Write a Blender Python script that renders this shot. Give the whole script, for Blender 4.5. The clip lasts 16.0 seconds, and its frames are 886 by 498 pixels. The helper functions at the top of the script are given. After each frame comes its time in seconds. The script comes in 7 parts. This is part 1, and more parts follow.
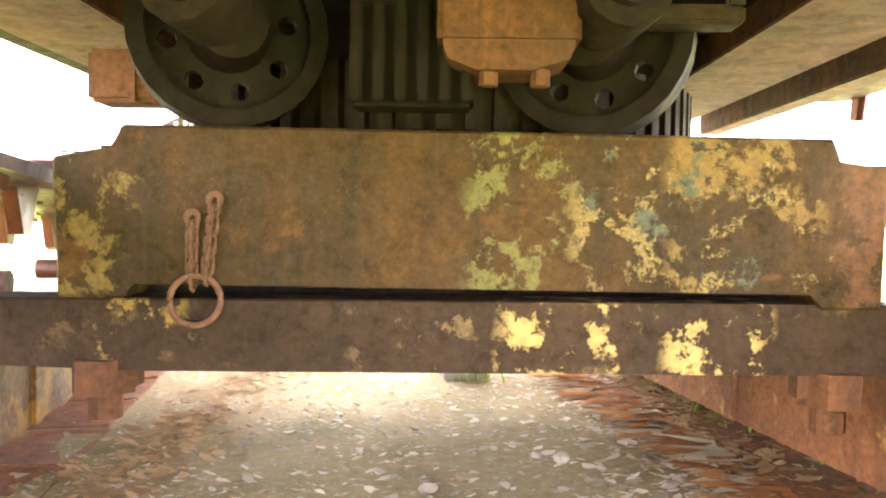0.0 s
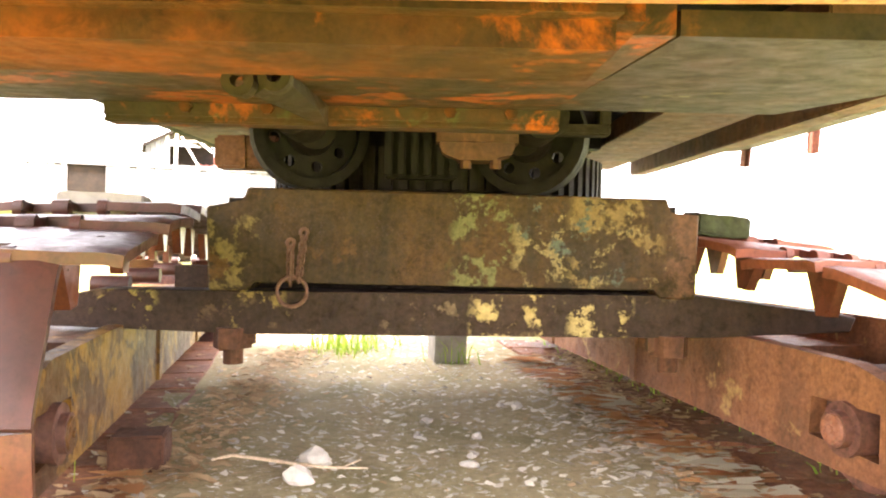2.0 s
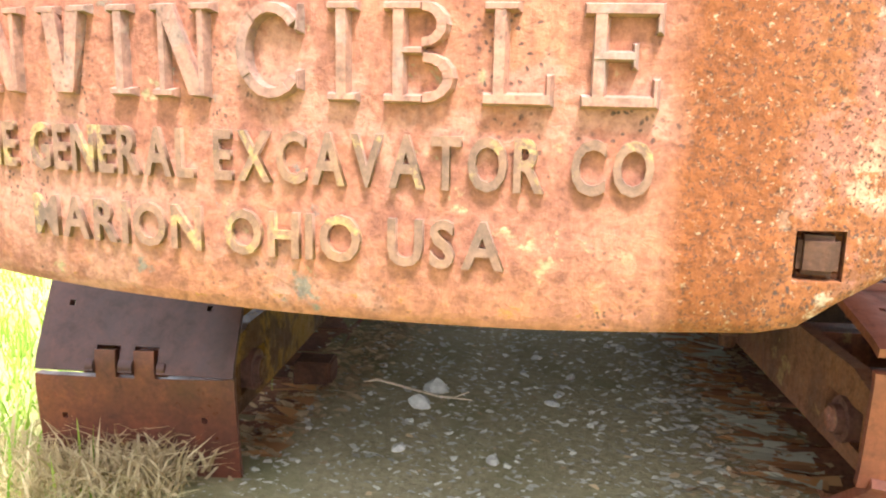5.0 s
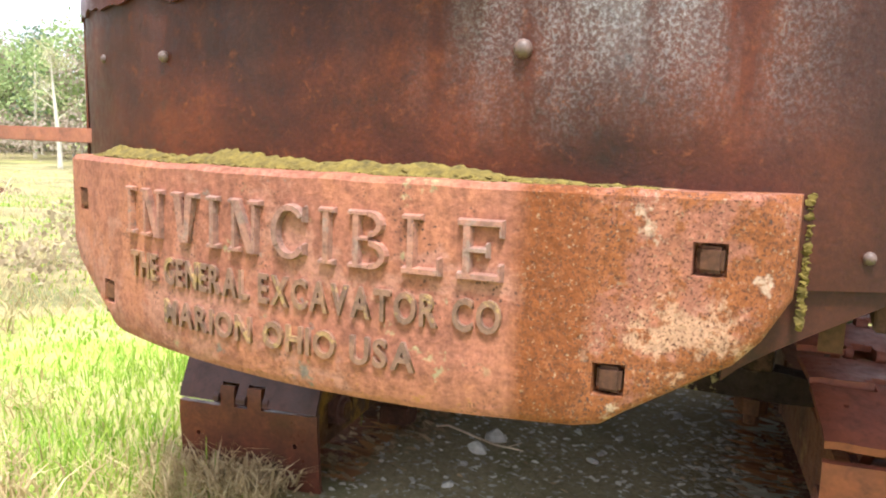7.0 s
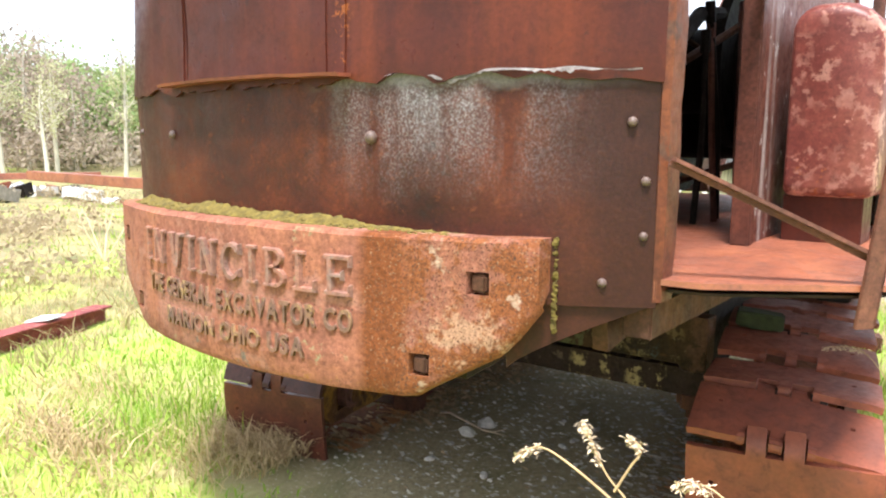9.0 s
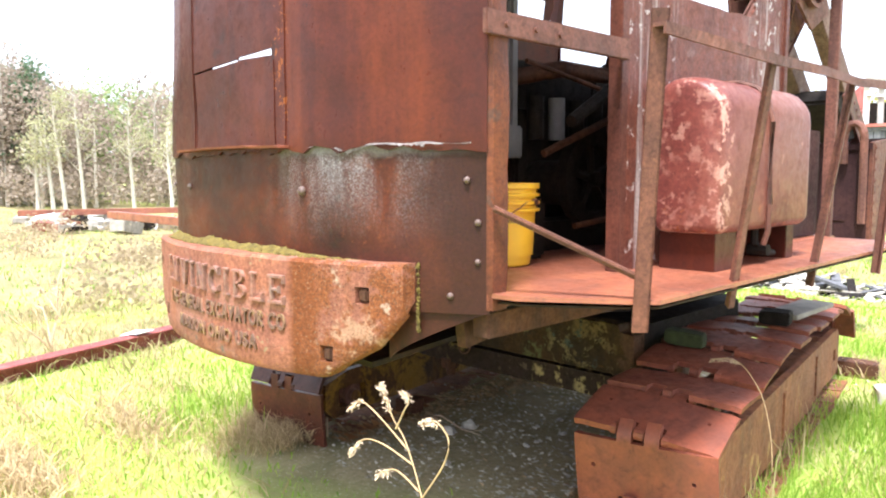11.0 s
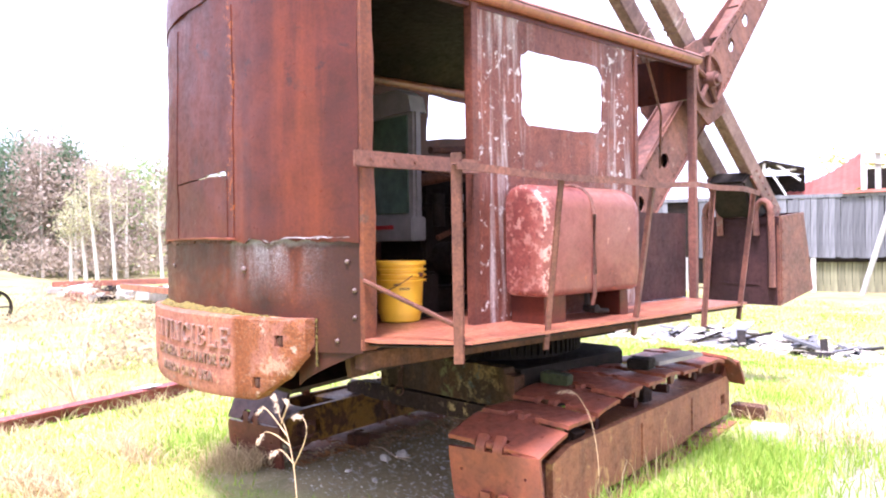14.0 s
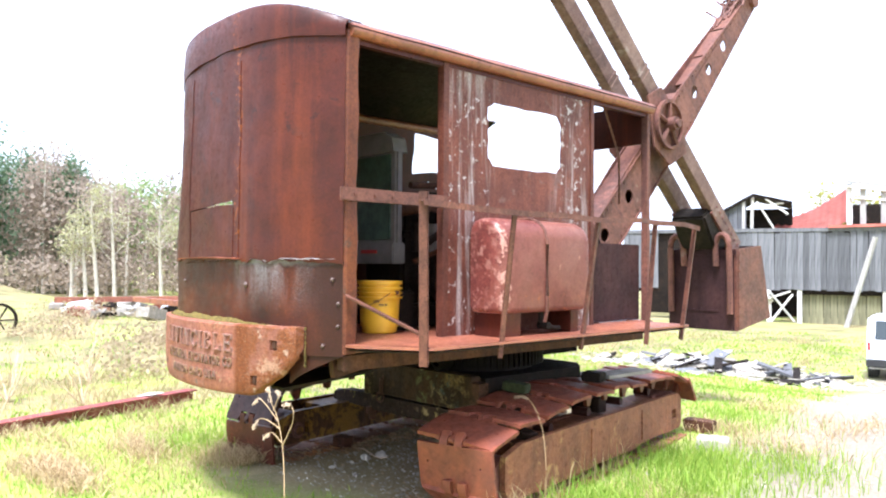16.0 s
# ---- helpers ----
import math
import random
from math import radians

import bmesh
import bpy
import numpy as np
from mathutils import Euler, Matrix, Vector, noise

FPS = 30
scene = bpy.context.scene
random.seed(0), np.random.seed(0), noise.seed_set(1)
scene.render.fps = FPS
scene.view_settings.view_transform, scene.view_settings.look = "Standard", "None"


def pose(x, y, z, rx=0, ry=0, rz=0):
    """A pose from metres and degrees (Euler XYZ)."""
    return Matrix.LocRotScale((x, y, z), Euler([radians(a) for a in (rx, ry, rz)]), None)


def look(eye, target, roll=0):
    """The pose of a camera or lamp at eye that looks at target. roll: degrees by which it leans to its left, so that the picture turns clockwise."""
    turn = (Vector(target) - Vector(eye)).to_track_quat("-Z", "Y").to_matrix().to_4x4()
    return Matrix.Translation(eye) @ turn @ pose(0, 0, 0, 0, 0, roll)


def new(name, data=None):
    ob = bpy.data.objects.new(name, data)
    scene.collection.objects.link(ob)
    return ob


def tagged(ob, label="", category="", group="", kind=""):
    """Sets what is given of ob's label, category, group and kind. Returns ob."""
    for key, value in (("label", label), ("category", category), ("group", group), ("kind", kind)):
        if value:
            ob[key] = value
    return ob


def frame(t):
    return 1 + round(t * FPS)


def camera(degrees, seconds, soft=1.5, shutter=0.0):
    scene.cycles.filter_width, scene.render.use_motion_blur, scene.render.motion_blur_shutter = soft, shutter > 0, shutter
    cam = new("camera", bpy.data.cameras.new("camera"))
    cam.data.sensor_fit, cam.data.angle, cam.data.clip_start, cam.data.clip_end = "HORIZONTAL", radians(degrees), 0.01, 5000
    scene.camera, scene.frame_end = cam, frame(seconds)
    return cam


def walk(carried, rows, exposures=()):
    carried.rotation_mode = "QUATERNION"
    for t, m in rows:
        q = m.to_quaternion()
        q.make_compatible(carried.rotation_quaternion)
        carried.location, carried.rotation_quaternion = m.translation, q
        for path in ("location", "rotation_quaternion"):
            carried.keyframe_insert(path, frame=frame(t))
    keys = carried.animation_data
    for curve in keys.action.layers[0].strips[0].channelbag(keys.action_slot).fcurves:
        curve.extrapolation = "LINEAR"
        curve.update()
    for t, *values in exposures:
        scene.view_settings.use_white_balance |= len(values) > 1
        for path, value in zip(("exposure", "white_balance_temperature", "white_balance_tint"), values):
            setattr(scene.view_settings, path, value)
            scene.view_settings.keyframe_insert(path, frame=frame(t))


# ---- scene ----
cam = camera(61.1, 16.0, soft=2.1)
METRES, EYE, TILT, LEAN, TURN = 7.2, 0.56, 4.0, -1.4, 0.5
ROWS = [
    (5.5, 0.0787, -0.2193, 0.1152, 19.29, -14.22, 1.93),
    (6.0, 0.0988, -0.2279, 0.1249, 23.15, -12.54, 1.8),
    (6.5, 0.117, -0.2413, 0.1326, 26.03, -11.35, 1.98),
    (7.0, 0.1405, -0.2625, 0.1445, 27.27, -11.15, 1.13),
    (7.5, 0.1667, -0.2737, 0.154, 29.1, -11.18, 2.19),
    (8.0, 0.2012, -0.2778, 0.1599, 32.04, -10.92, 2.53),
    (8.5, 0.2355, -0.2833, 0.1621, 34.56, -10.73, 3.79),
    (9.0, 0.2739, -0.2906, 0.1687, 36.74, -10.54, 3.01),
    (11.5, 0.4685, -0.3137, 0.1788, 46.09, -6.58, 4.34),
    (12.0, 0.5083, -0.3225, 0.1803, 46.5, -4.85, 4.09),
    (12.5, 0.5484, -0.3253, 0.1785, 47.48, -3.83, 4.15),
    (13.0, 0.5799, -0.3317, 0.1827, 47.9, -3.56, 3.75),
    (13.5, 0.6074, -0.3492, 0.1868, 46.76, -3.03, 3.45),
    (14.0, 0.6362, -0.3603, 0.1883, 46.96, -2.38, 4.69),
    (14.5, 0.669, -0.3723, 0.1874, 47.52, -1.88, 3.24),
    (15.0, 0.6916, -0.3894, 0.1885, 47.59, -1.52, 3.43),
    (15.5, 0.713, -0.4076, 0.1891, 46.89, -1.08, 2.97),
    (16.0, 0.7368, -0.4184, 0.1883, 46.88, -0.47, 3.44),
]
UNDER = [
    (0.0, (0.005, 0.006, 0.706), (-0.022, 2.005, 0.638), 0.9),
    (0.5, (0.059, -0.404, 0.786), (-0.012, 1.591, 0.656), 1.1),
    (1.0, (-0.023, -0.919, 0.71), (-0.012, 1.081, 0.677), 1.3),
    (1.5, (-0.026, -0.968, 0.717), (-0.011, 1.032, 0.687), 1.4),
    (2.0, (-0.02, -1.006, 0.743), (-0.005, 0.994, 0.708), 1.2),
    (2.5, (0.009, -1.086, 0.796), (-0.018, 0.912, 0.703), 1.5),
    (3.0, (0.107, -1.193, 0.879), (0.042, 0.793, 0.653), 2.1),
    (3.2, (0.126, -1.231, 0.912), (0.051, 0.751, 0.653), 2.8),
]
walk(cam, [(t, look(eye_at, target, roll)) for t, eye_at, target, roll in UNDER] + [(t, pose(0, 0, EYE, TILT, LEAN, TURN) @ pose(METRES * x, METRES * y, METRES * z, 90 + pitch, roll, yaw)) for t, x, y, z, yaw, pitch, roll in ROWS],
     exposures=[(0.0, 4.5, 7000, 21), (0.5, 4.4, 7000, 21), (1.0, 4.1, 7000, 21), (1.5, 4.0, 7000, 21), (2.0, 3.95, 6900, 20), (2.5, 3.95, 6500, 18), (3.2, 4.15, 6300, 17), (5.3, 1.8, 6000, 7), (6.0, 1.44, 6000, 9), (7.0, 1.28, 5950, 11), (9.0, 1.25, 5950, 9),
                (11.5, 1.62, 5700, 13), (12.5, 1.87, 5500, 18), (13.5, 1.93, 5500, 28), (14.0, 1.8, 5500, 31), (14.5, 1.64, 5500, 17), (15.0, 1.55, 5500, 16), (16.0, 1.37, 5500, 14)])

# ---- world, sun ----
world = bpy.data.worlds.new("overcast_sky")
scene.world = world
world.use_nodes = True
wn = world.node_tree.nodes
wl = world.node_tree.links
sky = wn.new("ShaderNodeTexSky")
sky.sky_type = 'NISHITA'
sky.sun_disc = False
sky.sun_elevation = radians(67)
sky.sun_rotation = radians(152)
sky.air_density = 1.0
sky.dust_density = 6.0
cloud = wn.new("ShaderNodeMixRGB")
cloud.inputs[0].default_value = 0.75
cloud.inputs[2].default_value = (9.0, 9.2, 9.6, 1)
wl.new(sky.outputs[0], cloud.inputs[1])
wl.new(cloud.outputs[0], wn["Background"].inputs[0])
wn["Background"].inputs[1].default_value = 0.105
sun = new("sun", bpy.data.lights.new("sun", 'SUN'))
sun.data.energy = 4.3
sun.data.angle = radians(12)
sun.data.color = (1.0, 0.95, 0.87)
sun.matrix_world = look((2.8, -5.2, 14), (0, 0, 0))


# ---- materials ----
def mat(name, rough=0.8, metal=0.0):
    m = bpy.data.materials.new(name)
    m.use_nodes = True
    b = m.node_tree.nodes["Principled BSDF"]
    b.inputs["Roughness"].default_value = rough
    b.inputs["Metallic"].default_value = metal
    return m, m.node_tree.nodes, m.node_tree.links, b


def coords(n, l, scale, kind="Object"):
    tc = n.new("ShaderNodeTexCoord")
    mp = n.new("ShaderNodeMapping")
    mp.inputs["Scale"].default_value = scale
    l.new(tc.outputs[kind], mp.inputs[0])
    return mp.outputs[0]


def noise_at(n, l, vec, scale, detail=6.0, rough=0.6, dist=0.0):
    t = n.new("ShaderNodeTexNoise")
    t.inputs["Scale"].default_value = scale
    t.inputs["Detail"].default_value = detail
    t.inputs["Roughness"].default_value = rough
    t.inputs["Distortion"].default_value = dist
    l.new(vec, t.inputs["Vector"])
    return t.outputs["Fac"]


def ramp(n, l, fac, stops, constant=False):
    r = n.new("ShaderNodeValToRGB")
    e = r.color_ramp.elements
    while len(e) < len(stops):
        e.new(0.5)
    for el, (p, c) in zip(e, stops):
        el.position = p
        el.color = (*c, 1) if len(c) == 3 else c
    if constant:
        r.color_ramp.interpolation = 'CONSTANT'
    l.new(fac, r.inputs[0])
    return r.outputs[0]


def mix(n, l, fac, a, b, mode='MIX'):
    m = n.new("ShaderNodeMixRGB")
    m.blend_type = mode
    if isinstance(fac, float):
        m.inputs[0].default_value = fac
    else:
        l.new(fac, m.inputs[0])
    for i, v in ((1, a), (2, b)):
        if isinstance(v, tuple):
            m.inputs[i].default_value = (*v, 1)
        else:
            l.new(v, m.inputs[i])
    return m.outputs[0]


def bump(n, l, b, height, strength, dist=0.01):
    k = n.new("ShaderNodeBump")
    k.inputs["Strength"].default_value = strength
    k.inputs["Distance"].default_value = dist
    l.new(height, k.inputs["Height"])
    l.new(k.outputs[0], b.inputs["Normal"])


def mask(n, l, fac, lo, hi):
    if lo > hi:
        return ramp(n, l, fac, [(hi, (1, 1, 1)), (lo, (0, 0, 0))])
    return ramp(n, l, fac, [(lo, (0, 0, 0)), (hi, (1, 1, 1))])


def axis_band(n, l, vec, axis, lo, hi, soft):
    """A mask that is one between lo and hi along an axis of the given place."""
    sp = n.new("ShaderNodeSeparateXYZ")
    l.new(vec, sp.inputs[0])
    out = []
    for a, b2 in ((lo - soft, lo + soft), (hi + soft, hi - soft)):
        k = n.new("ShaderNodeMapRange")
        k.inputs[1].default_value, k.inputs[2].default_value = a, b2
        l.new(sp.outputs["XYZ".index(axis)], k.inputs[0])
        out.append(k.outputs[0])
    m = n.new("ShaderNodeMath")
    m.operation = 'MULTIPLY'
    l.new(out[0], m.inputs[0])
    l.new(out[1], m.inputs[1])
    return m.outputs[0]


def wobble(n, l, vec, scale, amount):
    """The place, shifted by noise, so that the edge of a zone is uneven."""
    t = n.new("ShaderNodeTexNoise")
    t.inputs["Scale"].default_value = scale
    t.inputs["Detail"].default_value = 5
    l.new(vec, t.inputs["Vector"])
    a = n.new("ShaderNodeVectorMath")
    a.operation = 'MULTIPLY_ADD'
    l.new(t.outputs["Color"], a.inputs[0])
    a.inputs[1].default_value = (amount,) * 3
    l.new(vec, a.inputs[2])
    return a.outputs[0]


def times(n, l, a, b2):
    m = n.new("ShaderNodeMath")
    m.operation = 'MULTIPLY'
    for i, v in enumerate((a, b2)):
        if isinstance(v, float):
            m.inputs[i].default_value = v
        else:
            l.new(v, m.inputs[i])
    return m.outputs[0]


def plus(n, l, a, b2):
    m = n.new("ShaderNodeMath")
    m.operation = 'ADD'
    m.use_clamp = True
    l.new(a, m.inputs[0])
    l.new(b2, m.inputs[1])
    return m.outputs[0]


def rust(name, base, dark, bright, patch=None, amount=0.58, patch_scale=4.0, streak=True, rough=0.75, relief=0.35, metal=0.0, fine=60.0, zones=(), specks=0.0, grit=0.85, gloss=0.5, mottle=1.0):
    """Rusted steel: broad tone, downward streaks, fine grain, and patches of another tone where given.
    zones: (axis, from, to, colour, share, scale) stretches in which more of a tone shows."""
    m, n, l, b = mat(name, rough, metal)
    b.inputs["Specular IOR Level"].default_value = gloss
    v = coords(n, l, (1, 1, 1))
    vs = coords(n, l, (6.0, 6.0, 0.4) if streak else (2.5, 2.5, 2.5))
    broad = noise_at(n, l, v, 2.2, 9, 0.66, 0.4)
    runs = noise_at(n, l, vs, 1.9, 9, 0.66, 0.2)
    grain = noise_at(n, l, v, fine, 6, 0.72)
    pits = noise_at(n, l, v, 19.0, 9, 0.72, 0.5)
    c = ramp(n, l, broad, [(0.3, dark), (0.5, base), (0.74, bright)])
    c = mix(n, l, times(n, l, mask(n, l, runs, 0.5, 0.74), 0.85 * mottle), c, dark)
    c = mix(n, l, times(n, l, mask(n, l, runs, 0.45, 0.26), 0.8), c, bright)
    c = mix(n, l, times(n, l, mask(n, l, pits, 0.52, 0.72), 0.7 * mottle), c, tuple(0.55 * x for x in dark))
    if patch:
        p = noise_at(n, l, v, patch_scale, 10, 0.7, 0.3)
        c = mix(n, l, mask(n, l, p, amount, amount + 0.05), c, patch)
    for axis, lo, hi, tone, share, zs, *extra in zones:
        soft = extra[0] if extra else 0.02
        if zs < 0:
            z = axis_band(n, l, wobble(n, l, v, 3.5, 0.24), axis, lo + 0.12, hi + 0.12, 0.18)
            p = noise_at(n, l, vs, -zs, 8, 0.6, 0.2)
            c = mix(n, l, times(n, l, mask(n, l, p, 0.6 - 0.3 * share, 0.85 - 0.3 * share), z), c, tone)
            continue
        far = 0.06 if soft < 0.05 else 0.24
        z = axis_band(n, l, wobble(n, l, v, 9.0 if soft < 0.05 else 4.0, far), axis, lo + far / 2, hi + far / 2, soft)
        p = noise_at(n, l, v, zs, 10, 0.7, 0.12)
        c = mix(n, l, times(n, l, mask(n, l, p, 0.68 - 0.22 * share, 0.72 - 0.22 * share), z), c, tone)
    if specks:
        sp = n.new("ShaderNodeTexVoronoi")
        sp.inputs["Scale"].default_value = 95.0
        l.new(wobble(n, l, v, 40.0, 0.02), sp.inputs["Vector"])
        near = times(n, l, mask(n, l, sp.outputs["Distance"], 0.34, 0.2), mask(n, l, noise_at(n, l, v, 7.0, 6, 0.7), 0.5, 0.62))
        c = mix(n, l, times(n, l, near, specks), c, (0.06, 0.035, 0.028))
    g = ramp(n, l, grain, [(0.3, (0.5, 0.5, 0.5)), (0.7, (1.4, 1.4, 1.4))])
    c = mix(n, l, grit, c, g, 'MULTIPLY')
    l.new(c, b.inputs["Base Color"])
    r = ramp(n, l, pits, [(0.3, (rough - 0.2,) * 3), (0.7, (min(1, rough + 0.15),) * 3)])
    l.new(r, b.inputs["Roughness"])
    hsum = mix(n, l, 0.5, grain, pits)
    bump(n, l, b, hsum, relief, 0.008)
    return m


M_HOUSE = rust("rusted_house_plate", (0.0656, 0.0152, 0.0092), (0.0376, 0.0116, 0.0084), (0.1000, 0.0220, 0.0096), patch=(0.0384, 0.0136, 0.0108), amount=0.6, patch_scale=5.0, rough=0.42, relief=0.1, grit=0.45, gloss=0.22, mottle=0.55,
               zones=(("X", 0.24, 0.4, (0.2000, 0.0432, 0.0116), 0.45, -1.0), ("X", 0.82, 0.92, (0.2400, 0.0496, 0.0116), 0.5, -0.9), ("X", -0.8, -0.6, (0.1200, 0.0320, 0.0152), 0.5, -1.3), ("X", 0.24, 0.34, (0.2400, 0.0680, 0.0160), 0.5, 26.0)))
M_TORN = rust("pale_torn_steel", (0.33, 0.29, 0.27), (0.14, 0.1, 0.09), (0.5, 0.46, 0.44), streak=False, rough=0.5)
def stained_plate(name):
    """Brown rusted plate with a frosted grey stain that has run down from the lap above."""
    m, n, l, b = mat(name, 0.42)
    b.inputs["Specular IOR Level"].default_value = 0.25
    v = coords(n, l, (1, 1, 1))
    vs = coords(n, l, (4.5, 4.5, 0.8))
    broad = noise_at(n, l, v, 2.6, 9, 0.66, 0.4)
    pits = noise_at(n, l, v, 22.0, 9, 0.74, 0.4)
    grain = noise_at(n, l, v, 75.0, 6, 0.72)
    c = ramp(n, l, broad, [(0.3, (0.0202, 0.0066, 0.0046)), (0.52, (0.0600, 0.0140, 0.0062)), (0.74, (0.1250, 0.0280, 0.0075))])
    c = mix(n, l, times(n, l, mask(n, l, pits, 0.56, 0.68), 0.75), c, (0.1440, 0.0418, 0.0130))
    c = mix(n, l, times(n, l, mask(n, l, pits, 0.44, 0.32), 0.7), c, (0.0180, 0.0094, 0.0079))
    runs = noise_at(n, l, vs, 1.5, 8, 0.62, 0.25)
    wv = wobble(n, l, v, 3.2, 0.3)
    across = axis_band(n, l, wv, "X", 0.45, 1.14, 0.2)
    upper = axis_band(n, l, wv, "Z", 1.78, 2.1, 0.15)
    veil = times(n, l, times(n, l, mask(n, l, runs, 0.36, 0.62), across), upper)
    c = mix(n, l, times(n, l, veil, 0.45), c, (0.105, 0.08, 0.073))
    frost = mask(n, l, noise_at(n, l, v, 130.0, 5, 0.7), 0.46, 0.62)
    thick = mask(n, l, noise_at(n, l, vs, 2.6, 7, 0.6, 0.2), 0.47, 0.66)
    c = mix(n, l, times(n, l, times(n, l, frost, veil), 0.68), c, (0.34, 0.33, 0.345))
    c = mix(n, l, times(n, l, times(n, l, thick, veil), 0.32), c, (0.27, 0.255, 0.26))
    left = axis_band(n, l, wv, "X", -0.75, 0.3, 0.2)
    c = mix(n, l, times(n, l, times(n, l, times(n, l, mask(n, l, runs, 0.5, 0.64), left), upper), 0.12), c, (0.11, 0.085, 0.078))
    dark_end = axis_band(n, l, wv, "X", 1.1, 1.6, 0.14)
    c = mix(n, l, times(n, l, dark_end, 0.8), c, (0.028, 0.009, 0.0055))
    line = axis_band(n, l, wobble(n, l, v, 11.0, 0.07), "Z", 1.865, 1.93, 0.012)
    c = mix(n, l, times(n, l, times(n, l, line, across), 0.7), c, (0.2, 0.18, 0.17))
    g = ramp(n, l, grain, [(0.3, (0.6, 0.6, 0.6)), (0.7, (1.35, 1.35, 1.35))])
    l.new(mix(n, l, 0.8, c, g, 'MULTIPLY'), b.inputs["Base Color"])
    l.new(ramp(n, l, pits, [(0.3, (0.3,) * 3), (0.7, (0.65,) * 3)]), b.inputs["Roughness"])
    bump(n, l, b, mix(n, l, 0.5, grain, pits), 0.3, 0.008)
    return m


M_PATINA = stained_plate("grey_stained_plate")
M_RIVET = rust("rusted_rivet_head", (0.1190, 0.0735, 0.0595), (0.0630, 0.0350, 0.0280), (0.1680, 0.1120, 0.0910), streak=False, rough=0.55)
M_GIRDER = rust("purplish_red_girder", (0.27, 0.075, 0.07), (0.16, 0.05, 0.05), (0.36, 0.12, 0.1), streak=False, rough=0.85, gloss=0.15)
M_FLANGE = rust("orange_rust_flange", (0.1200, 0.0312, 0.0108), (0.0600, 0.0168, 0.0084), (0.1920, 0.0570, 0.0156), patch=(0.0840, 0.0360, 0.0210), amount=0.58, patch_scale=9.0, rough=0.5, relief=0.3, gloss=0.35)
M_CAST = rust("rusted_cast_iron", (0.29, 0.112, 0.07), (0.19, 0.075, 0.05), (0.34, 0.135, 0.066), patch=(0.31, 0.14, 0.096), amount=0.52, patch_scale=3.5, rough=0.85, gloss=0.2, relief=0.8, specks=0.9,
              zones=(("X", -0.35, 0.05, (0.17, 0.13, 0.105), 0.35, 10.0), ("X", -0.5, 0.4, (0.26, 0.2, 0.11), 0.3, 11.0), ("X", 0.46, 0.6, (0.17, 0.052, 0.016), 1.9, 3.0), ("X", 0.58, 1.2, (0.2, 0.066, 0.022), 1.0, 3.5), ("X", 0.6, 1.2, (0.36, 0.2, 0.125), 0.5, 5.0), ("X", 0.47, 1.2, (0.2, 0.068, 0.026), 0.5, 26.0), ("X", 0.47, 1.2, (0.22, 0.135, 0.08), 0.28, 50.0), ("X", 0.47, 1.2, (0.08, 0.032, 0.018), 0.62, 170.0), ("X", 0.47, 1.2, (0.3, 0.19, 0.12), 0.38, 110.0), ("X", 0.6, 1.1, (0.36, 0.24, 0.17), 0.4, 8.0), ("Z", 0.9, 0.96, (0.24, 0.11, 0.03), 0.35, 30.0)))
M_DECK = rust("red_deck_plate", (0.26, 0.078, 0.0400), (0.15, 0.05, 0.0280), (0.36, 0.12, 0.0520), streak=False, rough=0.48, grit=0.6, gloss=0.8)
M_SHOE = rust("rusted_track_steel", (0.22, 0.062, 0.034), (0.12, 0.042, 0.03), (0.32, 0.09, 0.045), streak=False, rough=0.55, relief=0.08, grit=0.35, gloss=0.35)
# M_SHOE in a darker copy: shade under the house put into its colour.
M_SHOELEFT = rust("shaded_red_track_steel", (0.0536, 0.0161, 0.0103), (0.0268, 0.0107, 0.0081), (0.0848, 0.0223, 0.0116), streak=False, rough=0.5, relief=0.08, grit=0.4, gloss=0.35)
M_TRACKFRAME = rust("bare_rusted_track_frame", (0.2376, 0.0950, 0.0454), (0.1296, 0.0562, 0.0302), (0.3456, 0.1404, 0.0594), patch=(0.3888, 0.2268, 0.0864), amount=0.6, patch_scale=6.0, rough=0.65, gloss=0.3, relief=0.4)
M_SHOEDARK = rust("dark_oily_track_steel", (0.1100, 0.0330, 0.0190), (0.0600, 0.0210, 0.0140), (0.1850, 0.0520, 0.0250), rough=0.42, gloss=0.3, relief=0.1, grit=0.5)
# Yellowed steel, lowered in tone for the shade on the left track frame.
M_FRAMEY = rust("yellowed_frame_steel", (0.0765, 0.0306, 0.0102), (0.0357, 0.0153, 0.0071), (0.1530, 0.0663, 0.0127), patch=(0.2244, 0.1122, 0.0153), amount=0.49, patch_scale=3.2, rough=0.6, relief=0.4, gloss=0.3)
# Worn steel taken almost to black: the shade round the rollers is in it.
M_ROLLER = rust("worn_shaded_roller_steel", (0.0048, 0.0029, 0.0018), (0.0026, 0.0019, 0.0014), (0.0113, 0.0052, 0.0023), patch=(0.0193, 0.0113, 0.0048), amount=0.66, patch_scale=7.0, streak=False, rough=0.75, gloss=0.15)
M_FRAME = rust("rusted_frame_steel", (0.0896, 0.0352, 0.0176), (0.0448, 0.0216, 0.0144), (0.1600, 0.0640, 0.0256), patch=(0.1920, 0.1216, 0.0448), amount=0.64, patch_scale=6.0, rough=0.75, gloss=0.25, relief=0.45)
